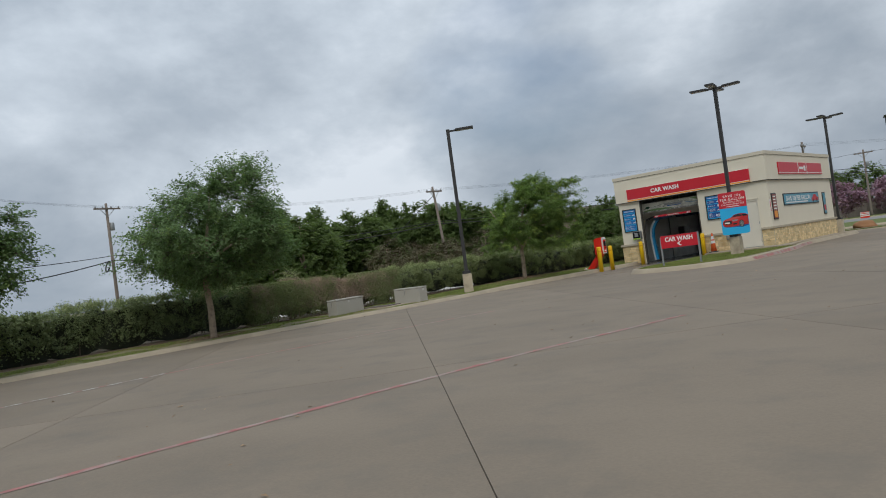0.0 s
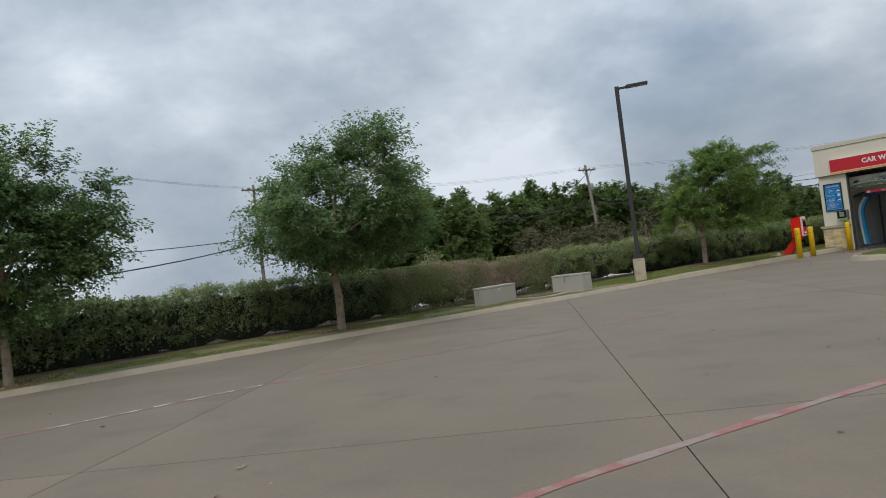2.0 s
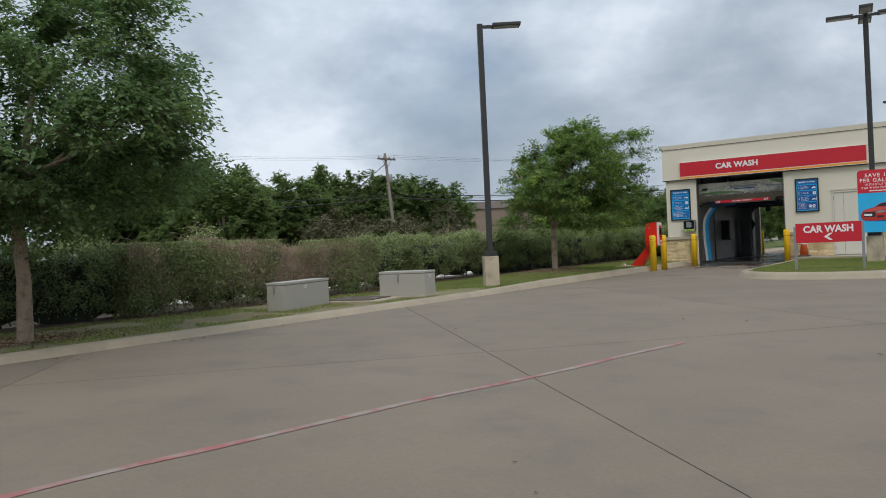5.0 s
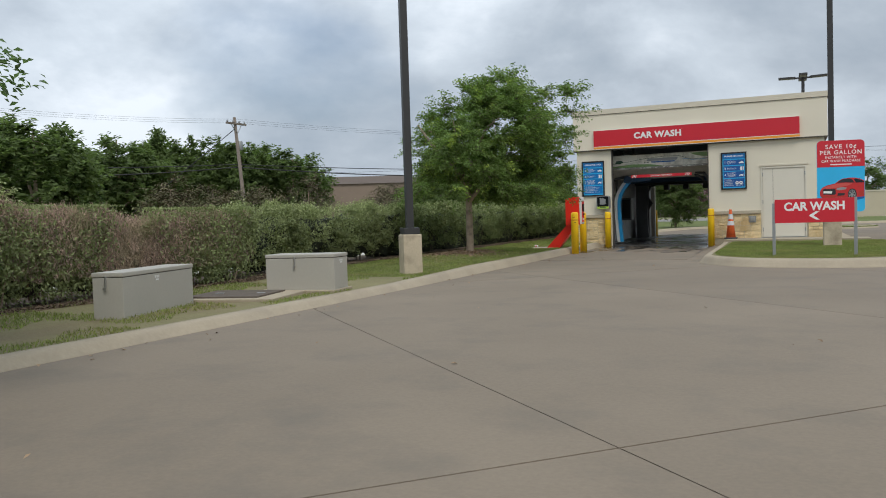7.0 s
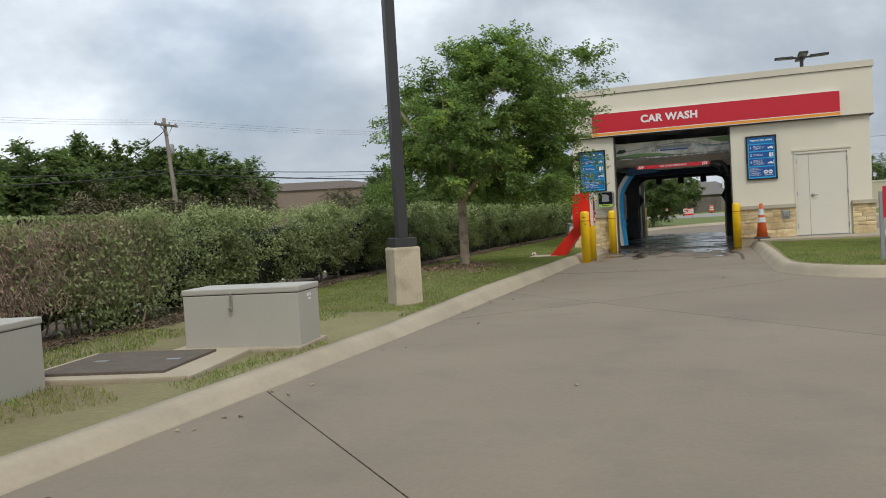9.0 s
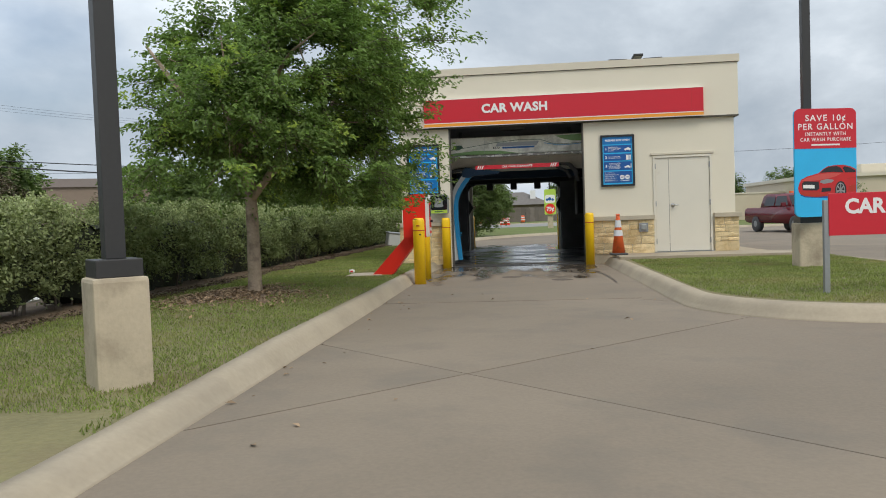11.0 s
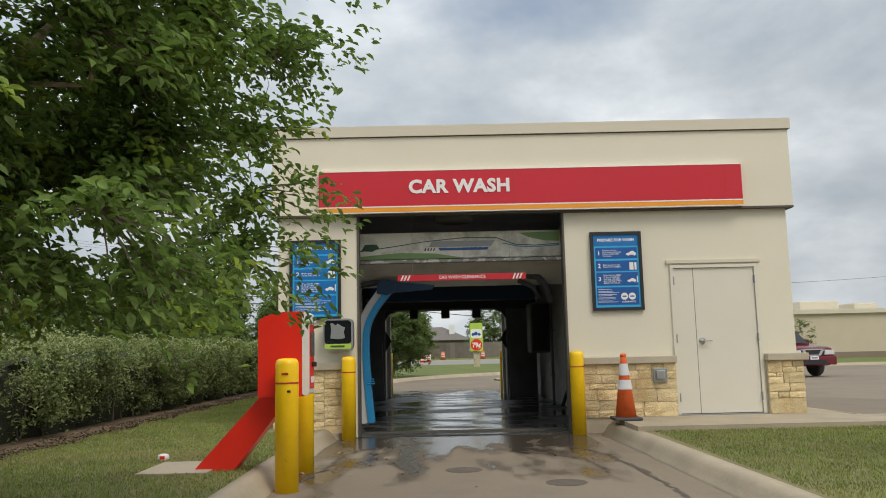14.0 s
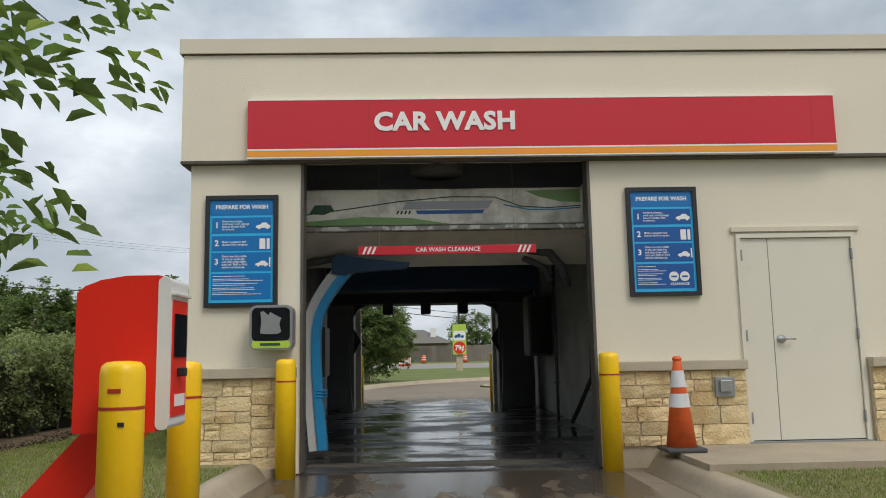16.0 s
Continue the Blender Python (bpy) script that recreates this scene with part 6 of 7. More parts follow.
def blades(name, poly_x, poly_y, n, seed, keep, label, size=(0.018, 0.042)):
    rng = np.random.default_rng(seed)
    x, y = rng.uniform(*poly_x, n), rng.uniform(*poly_y, n)
    k = keep(x, y)
    x, y = x[k], y[k]
    m = len(x)
    sz = rng.uniform(*size, m)
    c = np.stack([x, y, verge_z(x, y) + sz * 0.4], 1)
    nr = np.stack([rng.normal(size=m), rng.normal(size=m), np.full(m, 0.35)], 1)
    up = np.stack([rng.normal(size=m) * 0.35, rng.normal(size=m) * 0.35, np.ones(m)], 1)
    ob = cards(name, c, nr, up, sz, sz * 0.22, M_BLADE, single=True)
    return tagged(ob, label, "grass", kind="stuff")


pad_free = lambda x, y: ~((x > -3.12) & (x < -2.43) & (y > -4.27) & (y < -3.43))
blades("grass", (-5.3, -2.0), (-14, 3), 150000, 70, lambda x, y: (((x + 3.65) / 0.85) ** 2 + ((y + 8.3) / 1.3) ** 2 > 0.6 + 0.5 * np.sin(7 * x) * np.sin(5 * y)) & pad_free(x, y) & (x < kerb_x(y) - 0.19) & ((y < -0.55) | (x < -2.75)), "short mown grass on the verge")
blades("grass", (-5.1, -2.75), (3, 11), 50000, 73, lambda x, y: x < 0, "short mown grass beside the car wash")
blades("grass", (-5.2, -2.0), (-40, -14), 80000, 71, lambda x, y: (x < kerb_x(y) - 0.2) & (np.sin(3.1 * x + 1.7 * y) + np.sin(1.3 * y - 2.2 * x) + 0.5 * np.sin(6 * y) > -0.3) & ~((x > -4.05) & (x < -2.45) & (y > -18.1) & (y < -16.6)), "thin mown grass beside the kerb", (0.025, 0.055))
blades("grass", (2.35, 6.3), (-10.0, -1.5), 90000, 72, lambda x, y: (y > -8) | ((x - 4.3) ** 2 + (y + 8.1) ** 2 < 3.6), "mown grass on the island")

# ---------------------------------------------------------------- distance: woods, poles, fence, house, street
protos = []
for i, (h, s, seed) in enumerate(((8.6, 4.0, 81), (7.6, 3.4, 82), (6.0, 3.0, 83))):
    protos.append((tree("wood_tree", -70 - 12 * i, 40, -0.26, h, 1.6, s, seed, "tall dark green broadleaf tree behind the hedge", leaves=18000, size=0.35, single=True, trunk=0.2, targets=120, leaf=M_LEAF_FAR, low=0.3, limbs=6, group="background wood", sig=0.5, belly=0.45), h))
far_tree = tree("wood_tree", -106, 40, -0.26, 7.8, 1.6, 3.8, 84, "dark green broadleaf tree beyond the street", leaves=6000, size=0.42, single=True, trunk=0.2, targets=120, leaf=M_LEAF_FAR, low=0.5, limbs=6, group="background wood", sig=0.5)
rng = np.random.default_rng(9)
spots = [(-50, 6, 1.1), (-46, 9, 1.05), (-43, 14, 1.0), (-41, 17, 0.95), (-46, 4, 0.6), (-45, 6, 0.75),
         (-52, 25, 0.9), (-48, 28, 1.0), (-44, 32, 1.0), (-40, 35, 1.0), (-39.5, 36.5, 0.95), (-46, 22, 0.65), (-41, 27, 0.6), (-37, 31, 0.6)]
# trees deeper in the grove
spots += [(-29, 47, 0.8), (-24, 52, 0.85), (-19, 55, 0.8), (-14, 56, 0.8), (-10, 54, 0.7), (-20, 40, 0.55), (-15, 36, 0.55), (-11, 24, 0.52), (-14, 21, 0.5), (-17.5, 23, 0.55), (-20.5, 26, 0.52),
          (-13.5, 27, 0.55), (-25, 30, 0.36), (-9.5, 19.5, 0.42), (-12, 30, 0.6), (-8.5, 30, 0.5), (-9, 38, 0.6), (-36.5, 25.5, 0.95), (-39.5, 23, 0.95), (-34, 29, 0.97), (-42.5, 20, 0.9), (-38, 29, 0.88), (-50, 20, 1.0), (-47, 18, 0.9), (-44, 24, 0.95)]
for k, (x, y, s) in enumerate(spots):
    p, h = protos[k % 3]
    copy_thing(p, pose(x, y, -0.26, 0, 0, rng.uniform(0, 360)) @ Matrix.Diagonal((s * rng.uniform(0.9, 1.15), s * rng.uniform(0.9, 1.15), s * 9.0 / h * rng.uniform(0.92, 1.06), 1)))
for x, y, w, h in ((-36.5, 5.0, 1.25, 0.98), (-40, 1.5, 1.2, 1.0), (-27.3, -1.1, 0.9, 0.78), (-33.0, 1.5, 0.85, 0.72), (-37, -2.0, 0.9, 0.75)):
    copy_thing(protos[0][0], pose(x, y, -0.26, 0, 0, rng.uniform(0, 360)) @ Matrix.Diagonal((w, w, h, 1)))
# across the street
for k, (x, y, s) in enumerate(((8, 118, 1.05), (16, 122, 1.15), (24, 119, 1.0), (34, 121, 1.1), (-26, 112, 0.9), (-24, 103, 1.0), (-19, 105, 1.1), (-14.5, 107, 1.15), (-36, 116, 1.0), (44, 120, 1.0), (-50, 100, 1.0), (-10, 124, 0.9), (60, 125, 0.9), (75, 128, 0.9), (90, 130, 0.9), (105, 126, 0.9))):
    copy_thing(far_tree, pose(x, y, -0.05, 0, 0, rng.uniform(0, 360)) @ Matrix.Diagonal((s * 1.1, s * 1.1, s, 1)))
for i, x in enumerate((-14, -8.5, -3.5)):
    tree("crape_myrtle", x, 91 + i, -0.05, 5.6, 1.0, 3.0, 90 + i, "crape myrtle full of pale pink blossom before the fence", leaves=6000, size=0.35, trunk=0.12, targets=110, leaf=M_LEAF_CRAPE if i < 2 else M_LEAF_FAR, low=0.9, sig=0.4, group="crape myrtles")
for i, (x, y, h) in enumerate(((-23.8, 15.7, 4.2), (-27.0, 10.5, 3.8), (-22.6, 24.5, 4.0), (-25.5, 13.0, 3.9), (-21.0, 21.0, 3.6), (-26.5, 6.5, 3.9), (-19.5, 27.0, 3.8), (-17.8, 29.0, 3.6))):
    bare = i in (0, 2, 4, 6)
    tree("bare_shrub" if bare else "brush", x, y, -0.26, h, 0.4, 1.8, 300 + i, "half-bare grey-brown shrub behind the hedge" if bare else "olive green brush behind the hedge", leaves=3000 if bare else 7000, size=0.15, trunk=0.06, targets=90, leaf=M_BRUSH, low=0.3, sig=0.34, category="shrub", group="bare shrubs" if bare else "olive brush", twigs=bare)
tree("wild_shrub", -6.2, -19.0, -0.2, 1.95, 0.7, 0.5, 41, "airy pale green wild shrub rising out of the hedge", leaves=2600, size=0.06, trunk=0.02, targets=44, leaf=M_HEDGE_TOP, low=0.9, sig=0.14, limbs=9, category="shrub", twigs=True)
tree("sapling", 21.4, 41.5, -0.2, 6.9, 1.0, 0.8, 17, "tall slender green tree before the tan wall", leaves=9000, size=0.13, trunk=0.06, targets=110, leaf=M_LEAF_FAR, low=0.5, sig=0.22)
tree("crape_myrtle", 23.4, 40.0, -0.2, 2.9, 0.7, 0.85, 24, "small red-flowered crape myrtle by the tan wall", leaves=1300, size=0.13, trunk=0.03, targets=40, leaf=M_LEAF_FAR, low=0.5, sig=0.16)


def utility_pole(x, y, top, turn, label, tilt=(0.0, 0.0)):
    e = thing("utility_pole", label, "utility pole", "utility poles", at=(x, y, -0.26))
    e.rotation_euler = (radians(tilt[0]), radians(tilt[1]), radians(turn))
    part("pole", lathe([(0.17, -0.3), (0.16, 1), (0.11, top)], 10), M_UPOLE, e, "", True)
    part("crossarm", boxes((-1.25, 1.25, -0.16, -0.05, top - 0.55, top - 0.42)), M_UPOLE, e)
    for a in (-1.1, -0.4, 0.4, 1.1):
        part("insulator", lathe([(0.05, 0), (0.07, 0.06), (0.04, 0.16)], 8, pose(a, -0.1, top - 0.42)), M_GALV, e)
    part("brace", tube([(-0.7, -0.1, top - 0.5), (0, -0.1, top - 1.2), (0.7, -0.1, top - 0.5)], 0.03, 5), M_GALV, e)
    part("transformer", lathe([(0.2, 0), (0.22, 0.05), (0.22, 0.6), (0.18, 0.68)], 12, pose(0.32, 0, top - 2.4)), M_GALV, e, "", True)
    return e


POLES = [(-49.8, -3.9, 10.6), (-32.9, 20.3, 9.0), (-9, 56, 9.6), (23.2, 142, 11.5)]
for k, (x, y, h_) in enumerate(POLES):
    if k == 1:
        utility_pole(x + 0.5, y + 0.35, h_, 95, "weathered wooden utility pole leaning to one side", (-3.5, -2.0))
    else:
        utility_pole(x, y, h_, 95, "weathered wooden utility pole with a crossarm")
utility_pole(-9.5, 86, 9.6, 5, "dark wooden utility pole with a crossarm across the street")
utility_pole(62, 160, 10.5, 10, "wooden utility pole far along the street")
utility_pole(58, 130, 10.5, 10, "wooden utility pole far along the street")


def cable(a, b, sag, r=0.012):
    e = thing("overhead_cable", "thin black overhead cable between utility poles", "cable", "overhead cables")
    pts = [Vector(a).lerp(Vector(b), t) - Vector((0, 0, 4 * sag * t * (1 - t))) for t in np.linspace(0, 1, 15)]
    part("wire", tube(pts, r, 5), M_CABLE, e)


ext = [(-14.6, -41.8, 9.6)] + POLES + [(60, 205, 11)]
for (x0, y0, h0), (x1, y1, h1) in zip(ext, ext[1:]):
    for o in (-1.0, 0.0, 1.0):
        cable((x0 + o * 0.75, y0 - o * 0.75, h0 - 0.55), (x1 + o * 0.75, y1 - o * 0.75, h1 - 0.55), 0.7, 0.006)
for k, drop in ((0.0, (6.0, 4.9, 3.7, 3.7, 3.9, 4.0)), (1.0, (7.4, 5.3, 3.9, 4.1, 4.3, 4.4))):
    low = [(x, y, h - d) for (x, y, h), d in zip(ext, drop)]
    for a, b in zip(low, low[1:]):
        cable(a, b, 0.5 + 0.3 * k, 0.03 + 0.012 * k)
coil = thing("cable_coil", "black loop of spare cable hung on the overhead line", "cable", at=(-49.2, -4.7, 4.75))
part("loop", tube([(0.35 * math.cos(a), 0.35 * math.sin(a) * 0.4, 0.45 * math.sin(a)) for a in np.linspace(0, 6.1, 18)], 0.06, 6), M_CABLE, coil)
cable((-32.9, 20.3, 7.9), (-39.5, 13.0, -0.2), 0.05, 0.028)
cable((-9.5, 86, 9.0), (60, 92, 9.5), 0.9, 0.02)
cable((-9.5, 86, 9.0), (-80, 80, 9.5), 0.9, 0.02)

# far fence of upright boards
fence = thing("board_fence", "long weathered grey board fence across the street", "fence")
pm = put_mesh("board", boxes((-0.32, 0.32, -0.02, 0.02, 0, 2.1)), M_FENCE)
for i in range(150):
    b = new("board", pm)
    b.parent = fence
    b.location = (-62 + i * 0.66, 96 + 0.3 * math.sin(i * 0.3), -0.03 + 0.03 * math.sin(i * 2.1))
part("rail", boxes((-62, 37, 96.35, 96.42, 0.4, 0.5), (-62, 37, 96.35, 96.42, 1.4, 1.5)), M_FENCE, fence)

house = thing("house", "low brick house with a grey shingle roof behind the fence", "house", at=(-4.3, 135, -0.02))
part("wall", boxes((-9, 9, -5, 5, 0, 2.9)), M_BROWNB, house)
bm = bmesh.new()
v = [bm.verts.new(p) for p in ((-9.8, -5.8, 2.9), (9.8, -5.8, 2.9), (9.8, 5.8, 2.9), (-9.8, 5.8, 2.9), (-4.5, 0, 5.4), (4.5, 0, 5.4))]
for f in ((0, 1, 5, 4), (1, 2, 5), (2, 3, 4, 5), (3, 0, 4), (3, 2, 1, 0)):
    bm.faces.new([v[i] for i in f])
roof = part("roof", bm, M_SHINGLE, house)
part("chimney", boxes((5.7, 6.7, -3.2, -2.3, 2.9, 5.6)), M_WHITE, roof)
for x in (-5, 4.5):
    w = part("window", boxes((x, x + 1.6, -5.04, -4.99, 1.0, 2.2)), M_GLASS_DK, house)
    part("frame", boxes((x - 0.08, x + 1.68, -5.03, -5.0, 0.92, 2.28)), M_WHITE, w)

bb = thing("brown_building", "long low brown building with a flat grey roof behind the trees", "building", at=(-60, 84, -0.26))
bb.rotation_euler = (0, 0, radians(30))
part("wall", boxes((-14, 14, -5, 5, 0, 6.9)), M_BROWNB, bb)
bm = bmesh.new()
v = [bm.verts.new(p) for p in ((-14.3, -5.3, 6.9), (14.3, -5.3, 6.9), (14.3, 5.3, 6.9), (-14.3, 5.3, 6.9), (-8, 0, 8.3), (8, 0, 8.3))]
for f in ((0, 1, 5, 4), (1, 2, 5), (2, 3, 4, 5), (3, 0, 4), (3, 2, 1, 0)):
    bm.faces.new([v[i] for i in f])
part("roof", bm, M_BROWNR, bb)

tb = thing("tan_building", "long low tan commercial building with rooftop units", "building", at=(22.5, 44, -0.2))
part("wall", boxes((0, 50, 0, 20, 0, 3.2)), M_TAN, tb)
part("parapet", boxes((-0.2, 50.2, -0.2, 20.2, 3.2, 3.5)), M_TRIM, tb)
part("base_band", boxes((-0.05, 50.05, -0.05, 20, 0, 0.5)), M_BROWNB, tb)
for x0, x1, z in ((5, 8.0, 4.6), (9.2, 11, 4.4), (14, 15, 4.3)):
    part("rooftop_unit", boxes((x0, x1, 5, 9, 3.5, z - 0.25, 0.05)), M_TRIM, tb)
tl = thing("tan_wall", "low tan block screen wall behind the lot", "wall", at=(9, 52, -0.2))
part("panel", boxes((0, 14, 0, 0.3, 0, 2.3)), M_TAN, tl)
part("cap", boxes((-0.05, 14.05, -0.05, 0.35, 2.3, 2.42)), M_TRIM, tl)

# street furniture beyond the exit
s79 = thing("sale_sign", "lime price sign with a red disc on a lamp post", "sign")
s79.matrix_basis = pose(2.15, 41.72, 0.95) @ Matrix.Scale(1.39, 4) @ pose(-1.39, -27.68, -0.95)
part("panel", prism(rounded(1.08, 1.7, 0.93, 2.3, 0.06), 0.03, m=pose(0, 27.68, 0)), M_LIME, s79)
part("picture_block", prism(rounded(1.12, 1.66, 1.56, 2.0, 0.1), 0.003, m=pose(0, 27.65, 0)), M_WHITE, s79)
for x, z, r in ((1.23, 1.74, 0.07), (1.37, 1.78, 0.09), (1.53, 1.74, 0.07)):
    part("picture_block", lathe([(r, 0), (r, 0.003)], 14, pose(x, 27.646, z, 90)), M_BLUE2, s79)
part("price_disc", lathe([(0.28, 0), (0.28, 0.006)], 28, pose(1.39, 27.65, 1.24, 90)), M_REDK, s79)
lettering("lettering", "79¢", 0.32, pose(1.39, 27.64, 1.22), M_WHITE, s79, bold=0.035, width=0.42)
part("bracket", boxes((1.33, 1.45, 27.68, 27.94, 1.5, 1.55)), M_GALV, s79)

ys = thing("yard_sign", "small white and red yard sign on wire legs", "yard sign", at=(-1.38, 45.5, -0.1))
part("panel", boxes((-0.4, 0.4, -0.02, 0, 0.3, 0.88)), M_WHITE, ys)
part("red_band", boxes((-0.4, 0.4, -0.024, -0.02, 0.3, 0.45)), M_REDK, ys)
for z in (0.55, 0.7, 0.82):
    part("text_bar", boxes((-0.35, 0.35, -0.024, -0.02, z, z + 0.05)), M_REDK, ys)
for x in (-0.3, 0.3):
    part("leg", tube([(x, -0.01, -0.1), (x, -0.01, 0.3)], 0.01, 5), M_GALV, ys)


def barrel(x, y, z):
    e = thing("traffic_barrel", "orange and white striped traffic barrel", "traffic barrel", "street barrels", at=(x, y, z))
    part("body", lathe([(0.27, 0.05), (0.26, 0.3), (0.22, 0.6), (0.2, 0.88), (0.14, 0.9)], 16), M_CONE, e, "", True)
    part("base", lathe([(0.34, 0), (0.34, 0.06)], 16), M_RUBBER, e)
    for z0, z1, r0, r1 in ((0.34, 0.45, 0.262, 0.25), (0.58, 0.7, 0.23, 0.222)):
        part("stripe", lathe([(r0, z0), (r1, z1)], 16, cap=False), M_REFLECT, e)


barrel(0.0, 80, 0.0)
barrel(4.6, 80, 0.0)
barrel(-5.2, 79, 0.0)
REAR = [(3.3, 17.0), (6.4, 17.0)] + arc(6.4, 18.6, 1.6, 270, 450, 8) + [(3.3, 20.2)] + arc(3.3, 18.6, 1.6, 90, 270, 8)
kerb("kerb_rear", REAR, 1, top=-0.085)
rear = part("island_rear", sheet(REAR[:-1], -0.5, -0.1), M_LAWN)
tagged(rear, "small grass island behind the car wash", "grass island", kind="structure")
rock = thing("boulder", "rust-brown landscape boulder on the grass", "boulder", at=(4.6, 18.6, -0.12))
bm = bmesh.new()
bmesh.ops.create_icosphere(bm, subdivisions=3, radius=1)
for vv in bm.verts:
    n_ = noise.noise(vv.co * 1.3) * 0.35 + noise.noise(vv.co * 3.1) * 0.12
    vv.co = Vector((vv.co.x * 0.72, vv.co.y * 0.5, max(vv.co.z, -0.5) * 0.36)) * (1 + n_) + Vector((0, 0, 0.1))
part("stone", bm, M_BOULDER, rock, "", True)
wb = thing("planter_box", "grey plastic bin lying beside the hedge", "bin", at=(-4.95, 12.5, -0.066))
wb.rotation_euler = (radians(4), radians(7), radians(25))
part("body", boxes((-0.35, 0.35, -0.25, 0.25, -0.05, 0.46, 0.05)), M_WHITEPL, wb)
part("lid", boxes((-0.38, 0.38, -0.28, 0.28, 0.46, 0.51, 0.02)), M_GALV, wb)


def pickup(x, y, turn, M_TRUCK, label):
    e = thing("pickup_truck", label, "pickup truck", at=(x, y, G))
    e.rotation_euler = (0, 0, radians(turn))
    W = 0.92
    # side profile along +y is the rear; front at y=0
    prof = [(0.0, 0.5), (0.0, 0.78), (0.06, 0.98), (0.25, 1.06), (1.2, 1.14), (1.3, 1.14), (5.1, 1.12), (5.2, 1.0), (5.2, 0.5), (4.9, 0.42), (0.3, 0.38)]
    bm = prism(prof, 2 * W, m=pose(-W, 0, 0, 0, 0, 90))
    bmesh.ops.bevel(bm, geom=list(bm.edges), offset=0.05, segments=2, affect="EDGES")
    body = part("body", bm, M_TRUCK, e, "", True)
    cabp = [(1.15, 1.12), (1.75, 1.68), (2.0, 1.74), (3.5, 1.74), (3.75, 1.66), (3.85, 1.12)]
    bm = bmesh.new()
    a = [bm.verts.new((-(W - 0.06 - 0.16 * (z - 1.12) / 0.6), yy, z)) for yy, z in cabp]
    b = [bm.verts.new((W - 0.06 - 0.16 * (z - 1.12) / 0.6, yy, z)) for yy, z in cabp]
    n = len(a)
    bm.faces.new(a)
    bm.faces.new(b[::-1])
    for i in range(n):
        bm.faces.new((a[i], b[i], b[(i + 1) % n], a[(i + 1) % n]))
    bmesh.ops.bevel(bm, geom=list(bm.edges), offset=0.03, segments=2, affect="EDGES")
    cb = part("cab", bm, M_TRUCK, e, "", True)
    bm = bmesh.new()
    q = [bm.verts.new(p) for p in ((-0.78, 1.235, 1.21), (0.78, 1.235, 1.21), (0.68, 1.69, 1.635), (-0.68, 1.69, 1.635))]
    bm.faces.new(q)
    part("windscreen", bm, M_GLASS_DK, cb)
    for s in (-1, 1):
        for y0, y1 in ((1.75, 2.55), (2.65, 3.5)):
            bm = bmesh.new()
            q = [bm.verts.new((s * (W - 0.052 - 0.16 * (z - 1.12) / 0.6 + 0.006), yy, z)) for yy, z in ((y0 - (0.25 if y0 < 2 else 0), 1.2), (y1, 1.2), (y1, 1.62), (y0 + 0.02, 1.62))]
            bm.faces.new(q if s > 0 else q[::-1])
            part("side_window", bm, M_GLASS_DK, cb)
        part("mirror", boxes((s * 1.0 - 0.1, s * 1.0 + 0.1, 1.55, 1.66, 1.15, 1.33, 0.02)), M_TRUCK, e)
        part("headlight", boxes((s * 0.68 - 0.2, s * 0.68 + 0.2, -0.025, 0.06, 0.78, 0.95, 0.02)), M_LIGHTGL, e, "clear headlight")
        part("fog_lamp", lathe([(0.06, 0), (0.06, 0.02)], 12, pose(s * 0.68, -0.045, 0.5, 90)), M_LIGHTGL, e)
        for yy in (0.95, 4.15):
            w = part("wheel", lathe([(0.2, -0.12), (0.35, -0.12), (0.375, -0.08), (0.375, 0.08), (0.35, 0.12), (0.2, 0.12)], 22, pose(s * (W - 0.11), yy, 0.375, 0, 90)), M_RUBBER, e, "black tyre", True)
            part("rim", lathe([(0.05, 0.13), (0.2, 0.115), (0.23, 0.09)], 14, pose(s * (W - 0.11), yy, 0.375, 0, 90 * s)), M_GALV, w)
    part("bumper", boxes((-0.93, 0.93, -0.07, 0.2, 0.42, 0.74, 0.05)), M_TRUCK, e)
    part("intake", boxes((-0.5, 0.5, -0.075, 0.0, 0.46, 0.6)), M_BLACK, e)
    gr = part("grille", boxes((-0.45, 0.45, -0.015, 0.05, 0.76, 0.97, 0.01)), M_BLACK, e, "black grille in chrome surround")
    for x0, x1, z0, z1 in ((-0.47, 0.47, 0.95, 0.99), (-0.3, 0.3, 0.745, 0.79)):
        part("chrome_bar", boxes((x0, x1, -0.03, 0.02, z0, z1, 0.006)), M_CHROME, gr)
    for s in (-1, 1):
        part("chrome_bar", prism([(s * 0.47, 0.98), (s * 0.35, 0.98), (s * 0.19, 0.76), (s * 0.31, 0.76)], 0.04, m=pose(0, 0.01, 0)), M_CHROME, gr)
    part("number_plate", boxes((-0.17, 0.17, -0.085, -0.07, 0.62, 0.74)), M_WHITE, e)
    part("plate_bar", boxes((-0.12, 0.12, -0.088, -0.085, 0.66, 0.70)), M_BLUE2, e)
    return e


truck = pickup(12.9, 16.5, 13, M_TRUCK, "maroon pickup truck with a chrome grille on the lot")

rs = part("roof_sign", boxes((-0.24, 0.24, 2.3, 2.42, 1.735, 1.84, 0.02)), M_CONE, truck, "small orange sign on the cab roof")

for x, y, r in ((-0.09, -3.3, 0.17), (0.82, -4.2, 0.17)):
    cv = thing("drain_cover", "round grey iron drain cover set in the drive", "drain cover", "drain covers", at=(x, y, G))
    part("ring", lathe([(r + 0.02, 0.0), (r + 0.02, 0.007), (r - 0.01, 0.007)], 28), M_IRON, cv)
    part("plate", lathe([(r - 0.012, 0.0), (r - 0.012, 0.0085), (0.01, 0.0085)], 28), M_IRON, cv)

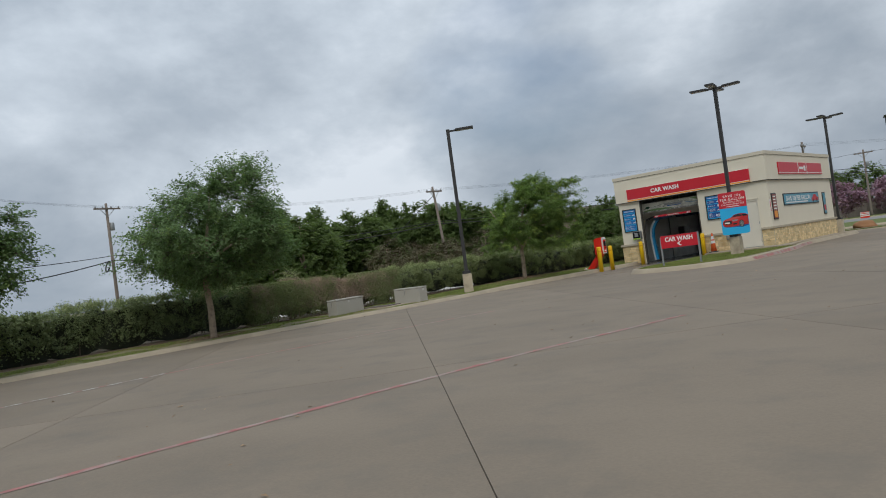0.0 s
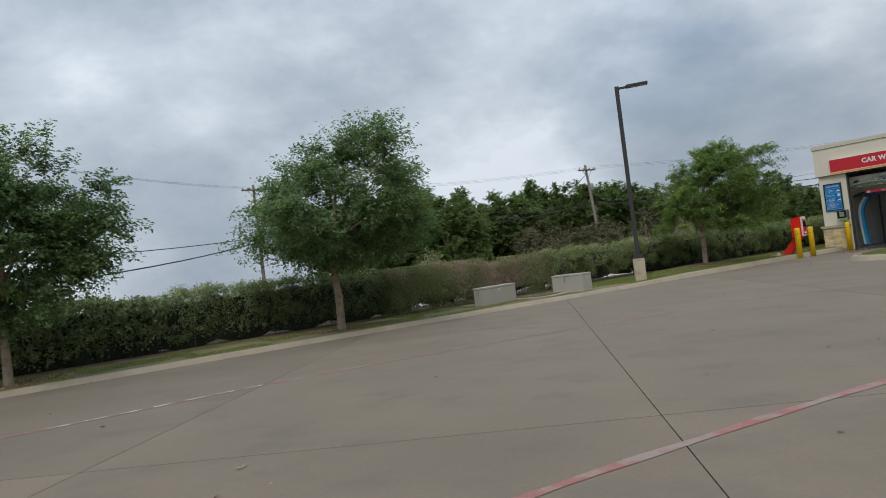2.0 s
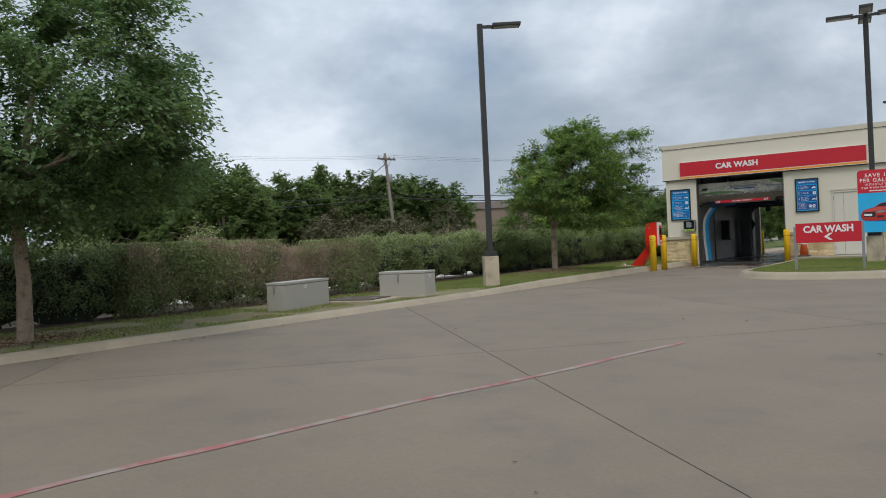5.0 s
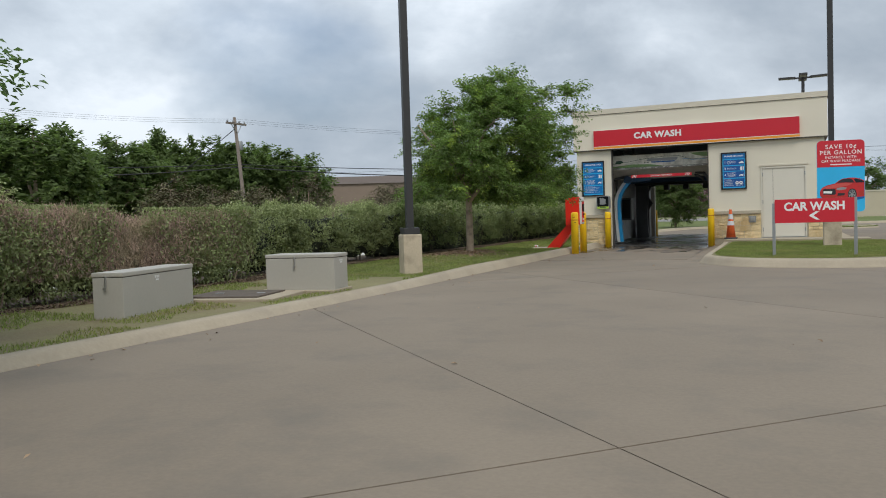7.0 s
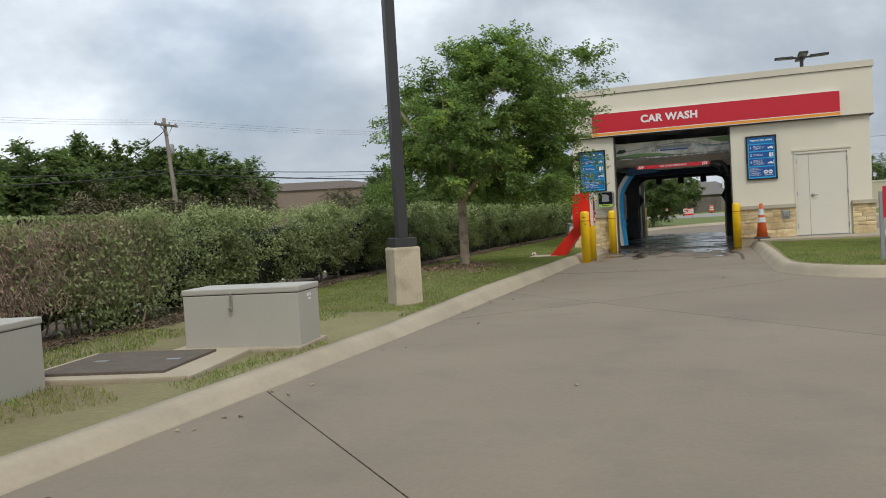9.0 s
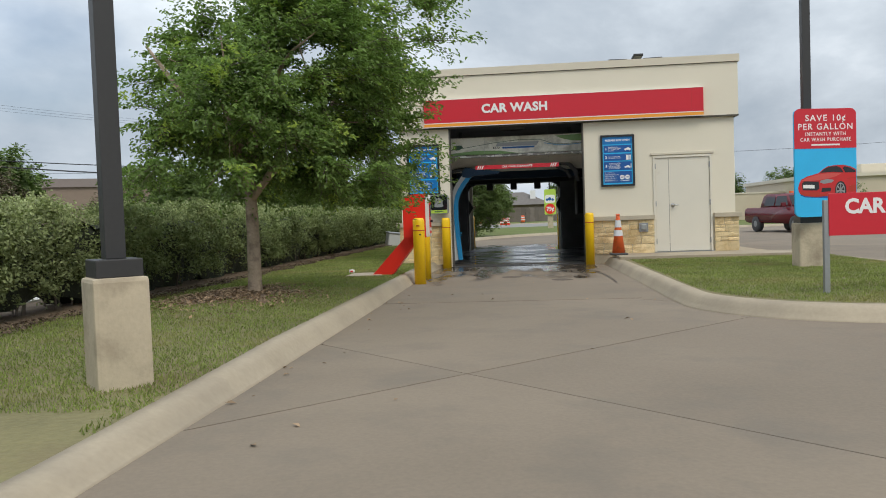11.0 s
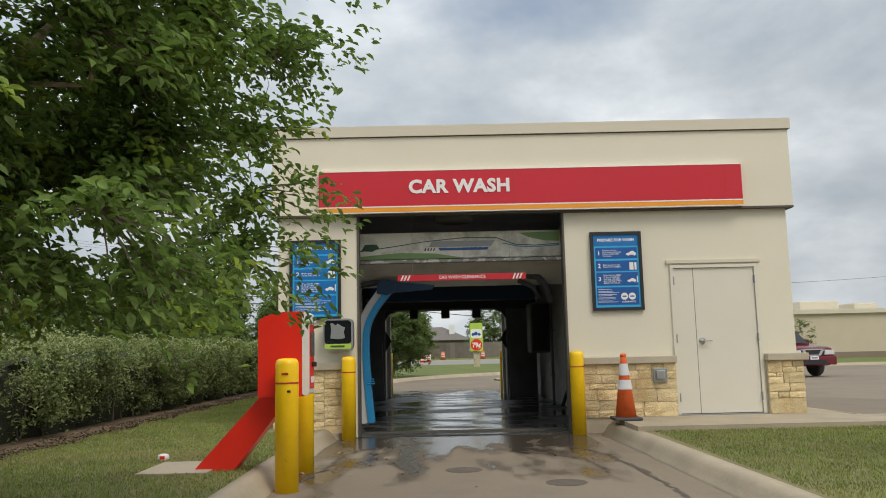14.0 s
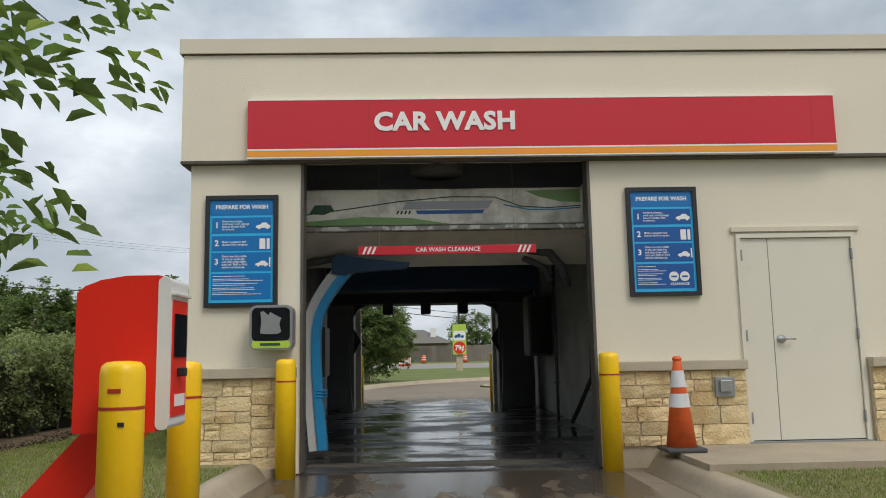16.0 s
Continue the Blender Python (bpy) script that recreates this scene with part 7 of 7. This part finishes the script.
spr = thing("sprinkler_head", "small white sprinkler head with a red cap in the grass", "sprinkler", at=(-3.2, -3.2, -0.066))
part("body", lathe([(0.05, 0), (0.06, 0.02), (0.055, 0.06), (0.03, 0.07)], 14), M_WHITEPL, spr, "", True)
part("cap", boxes((-0.02, 0.03, -0.06, -0.04, 0.02, 0.055, 0.004)), M_REDK, spr)
rng = np.random.default_rng(77)
n = 260
c = np.stack([rng.uniform(-2.2, 14, n), rng.uniform(-36, -1.5, n), np.full(n, G + 0.008)], 1)
c[:110, 0] = kerb_x(c[:110, 1]) + 0.1 + np.abs(rng.normal(size=110)) * 0.3
c = c[~((c[:, 0] > 1.9) & (c[:, 0] < 6.9) & (c[:, 1] > -10.6))]
n = len(c)
sz = rng.uniform(0.03, 0.08, n)
tagged(cards("fallen_leaves", c, np.stack([rng.normal(size=n) * 0.2, rng.normal(size=n) * 0.2, np.ones(n)], 1), rng.normal(size=(n, 3)), sz, sz * 0.5, M_CHIP), "few dry brown leaves scattered on the concrete", "fallen leaves", kind="stuff")

# ---------------------------------------------------------------- pieces: stones of the base, slabs of the lot


def stone_mesh(seed):
    rng = np.random.default_rng(seed)
    bm = bmesh.new()
    n = 4
    grid = [[bm.verts.new(((i / (n - 1) - 0.5) * (1 if 0 < j < n - 1 else 0.93), -(0.62 + 0.38 * rng.uniform(0.0, 1.0)) if 0 < i < n - 1 and 0 < j < n - 1 else -0.5 - 0.25 * rng.uniform(), j / (n - 1) - 0.5)) for j in range(n)] for i in range(n)]
    for i in range(n - 1):
        for j in range(n - 1):
            bm.faces.new((grid[i][j], grid[i + 1][j], grid[i + 1][j + 1], grid[i][j + 1]))
    rim = [grid[i][0] for i in range(n)] + [grid[n - 1][j] for j in range(1, n)] + [grid[i][n - 1] for i in range(n - 2, -1, -1)] + [grid[0][j] for j in range(n - 2, 0, -1)]
    back = [bm.verts.new((v.co.x, 0, v.co.z)) for v in rim]
    for i in range(len(rim)):
        k = (i + 1) % len(rim)
        bm.faces.new((rim[i], back[i], back[k], rim[k]))
    return put_mesh("stone", bm, M_STONE)


STONES = [stone_mesh(100 + i) for i in range(6)]


def lay_stones(parent, length, z0, z1, place, seed, big):
    """Random ashlar: the face is split again and again until the blocks are small enough."""
    rng = np.random.default_rng(seed)
    todo = [(0.0, length, z0, z1)]
    while todo:
        u0, u1, a, b = todo.pop()
        w, h_ = u1 - u0, b - a
        if w > 2.7 * h_ * rng.uniform(0.85, 1.25) and w > 0.2 * big or w > 0.9 * big:
            c = u0 + w * rng.uniform(0.36, 0.64)
            todo += [(u0, c, a, b), (c, u1, a, b)]
        elif h_ > rng.uniform(0.12, 0.225) * big and h_ > 0.14 * big:
            c = a + h_ * rng.uniform(0.38, 0.62)
            todo += [(u0, u1, a, c), (u0, u1, c, b)]
        else:
            o = new("stone", STONES[rng.integers(6)])
            o.parent = parent
            o.matrix_basis = place((u0 + u1) / 2, (a + b) / 2) @ Matrix.Diagonal((w - 0.009, rng.uniform(0.02, 0.036), h_ - 0.009, 1))


lay_stones(mb_l, OL - 0.04 - XL + 0.06, -0.16, 0.755, lambda u, z: pose(XL - 0.06 + u, -0.058, z), 1, 1.06)
lay_stones(mb_r, DL - OR - 0.105, -0.005, 0.75, lambda u, z: pose(OR + 0.1 + u, -0.058, z), 2, 1.06)
lay_stones(mb_d, XR + 0.06 - DR - 0.03, -0.005, 0.75, lambda u, z: pose(DR + 0.03 + u, -0.058, z), 3, 1.06)
lay_stones(mb_s, YB, -0.03, 0.75, lambda u, z: pose(XR + 0.058, u, z, 0, 0, 90), 4, 1.15)

# slabs of the lot, laid at 45 degrees to the car wash
bm = boxes((0.005, 4.795, 0.008, 9.592, -0.14, 0.0))
slab = put_mesh("slab", bm, M_CONC)
c45 = math.sqrt(0.5)
for i in range(-14, 12):
    for j in range(-4, 8):
        u, v_ = -18.6 + 4.8 * i, -1.0 + 9.6 * j
        cxm, cym = (u + 2.4 + v_ + 4.8) * c45, (u + 2.4 - v_ - 4.8) * c45
        if -8 < cxm < 42 and -68 < cym < 34:
            o = new("slab", slab)
            o.parent = pave
            o.matrix_basis = Matrix.Translation((u * c45 + v_ * c45, u * c45 - v_ * c45, G)) @ Matrix.Rotation(radians(45), 4, "Z") @ Matrix.Translation((0, -9.6, 0))
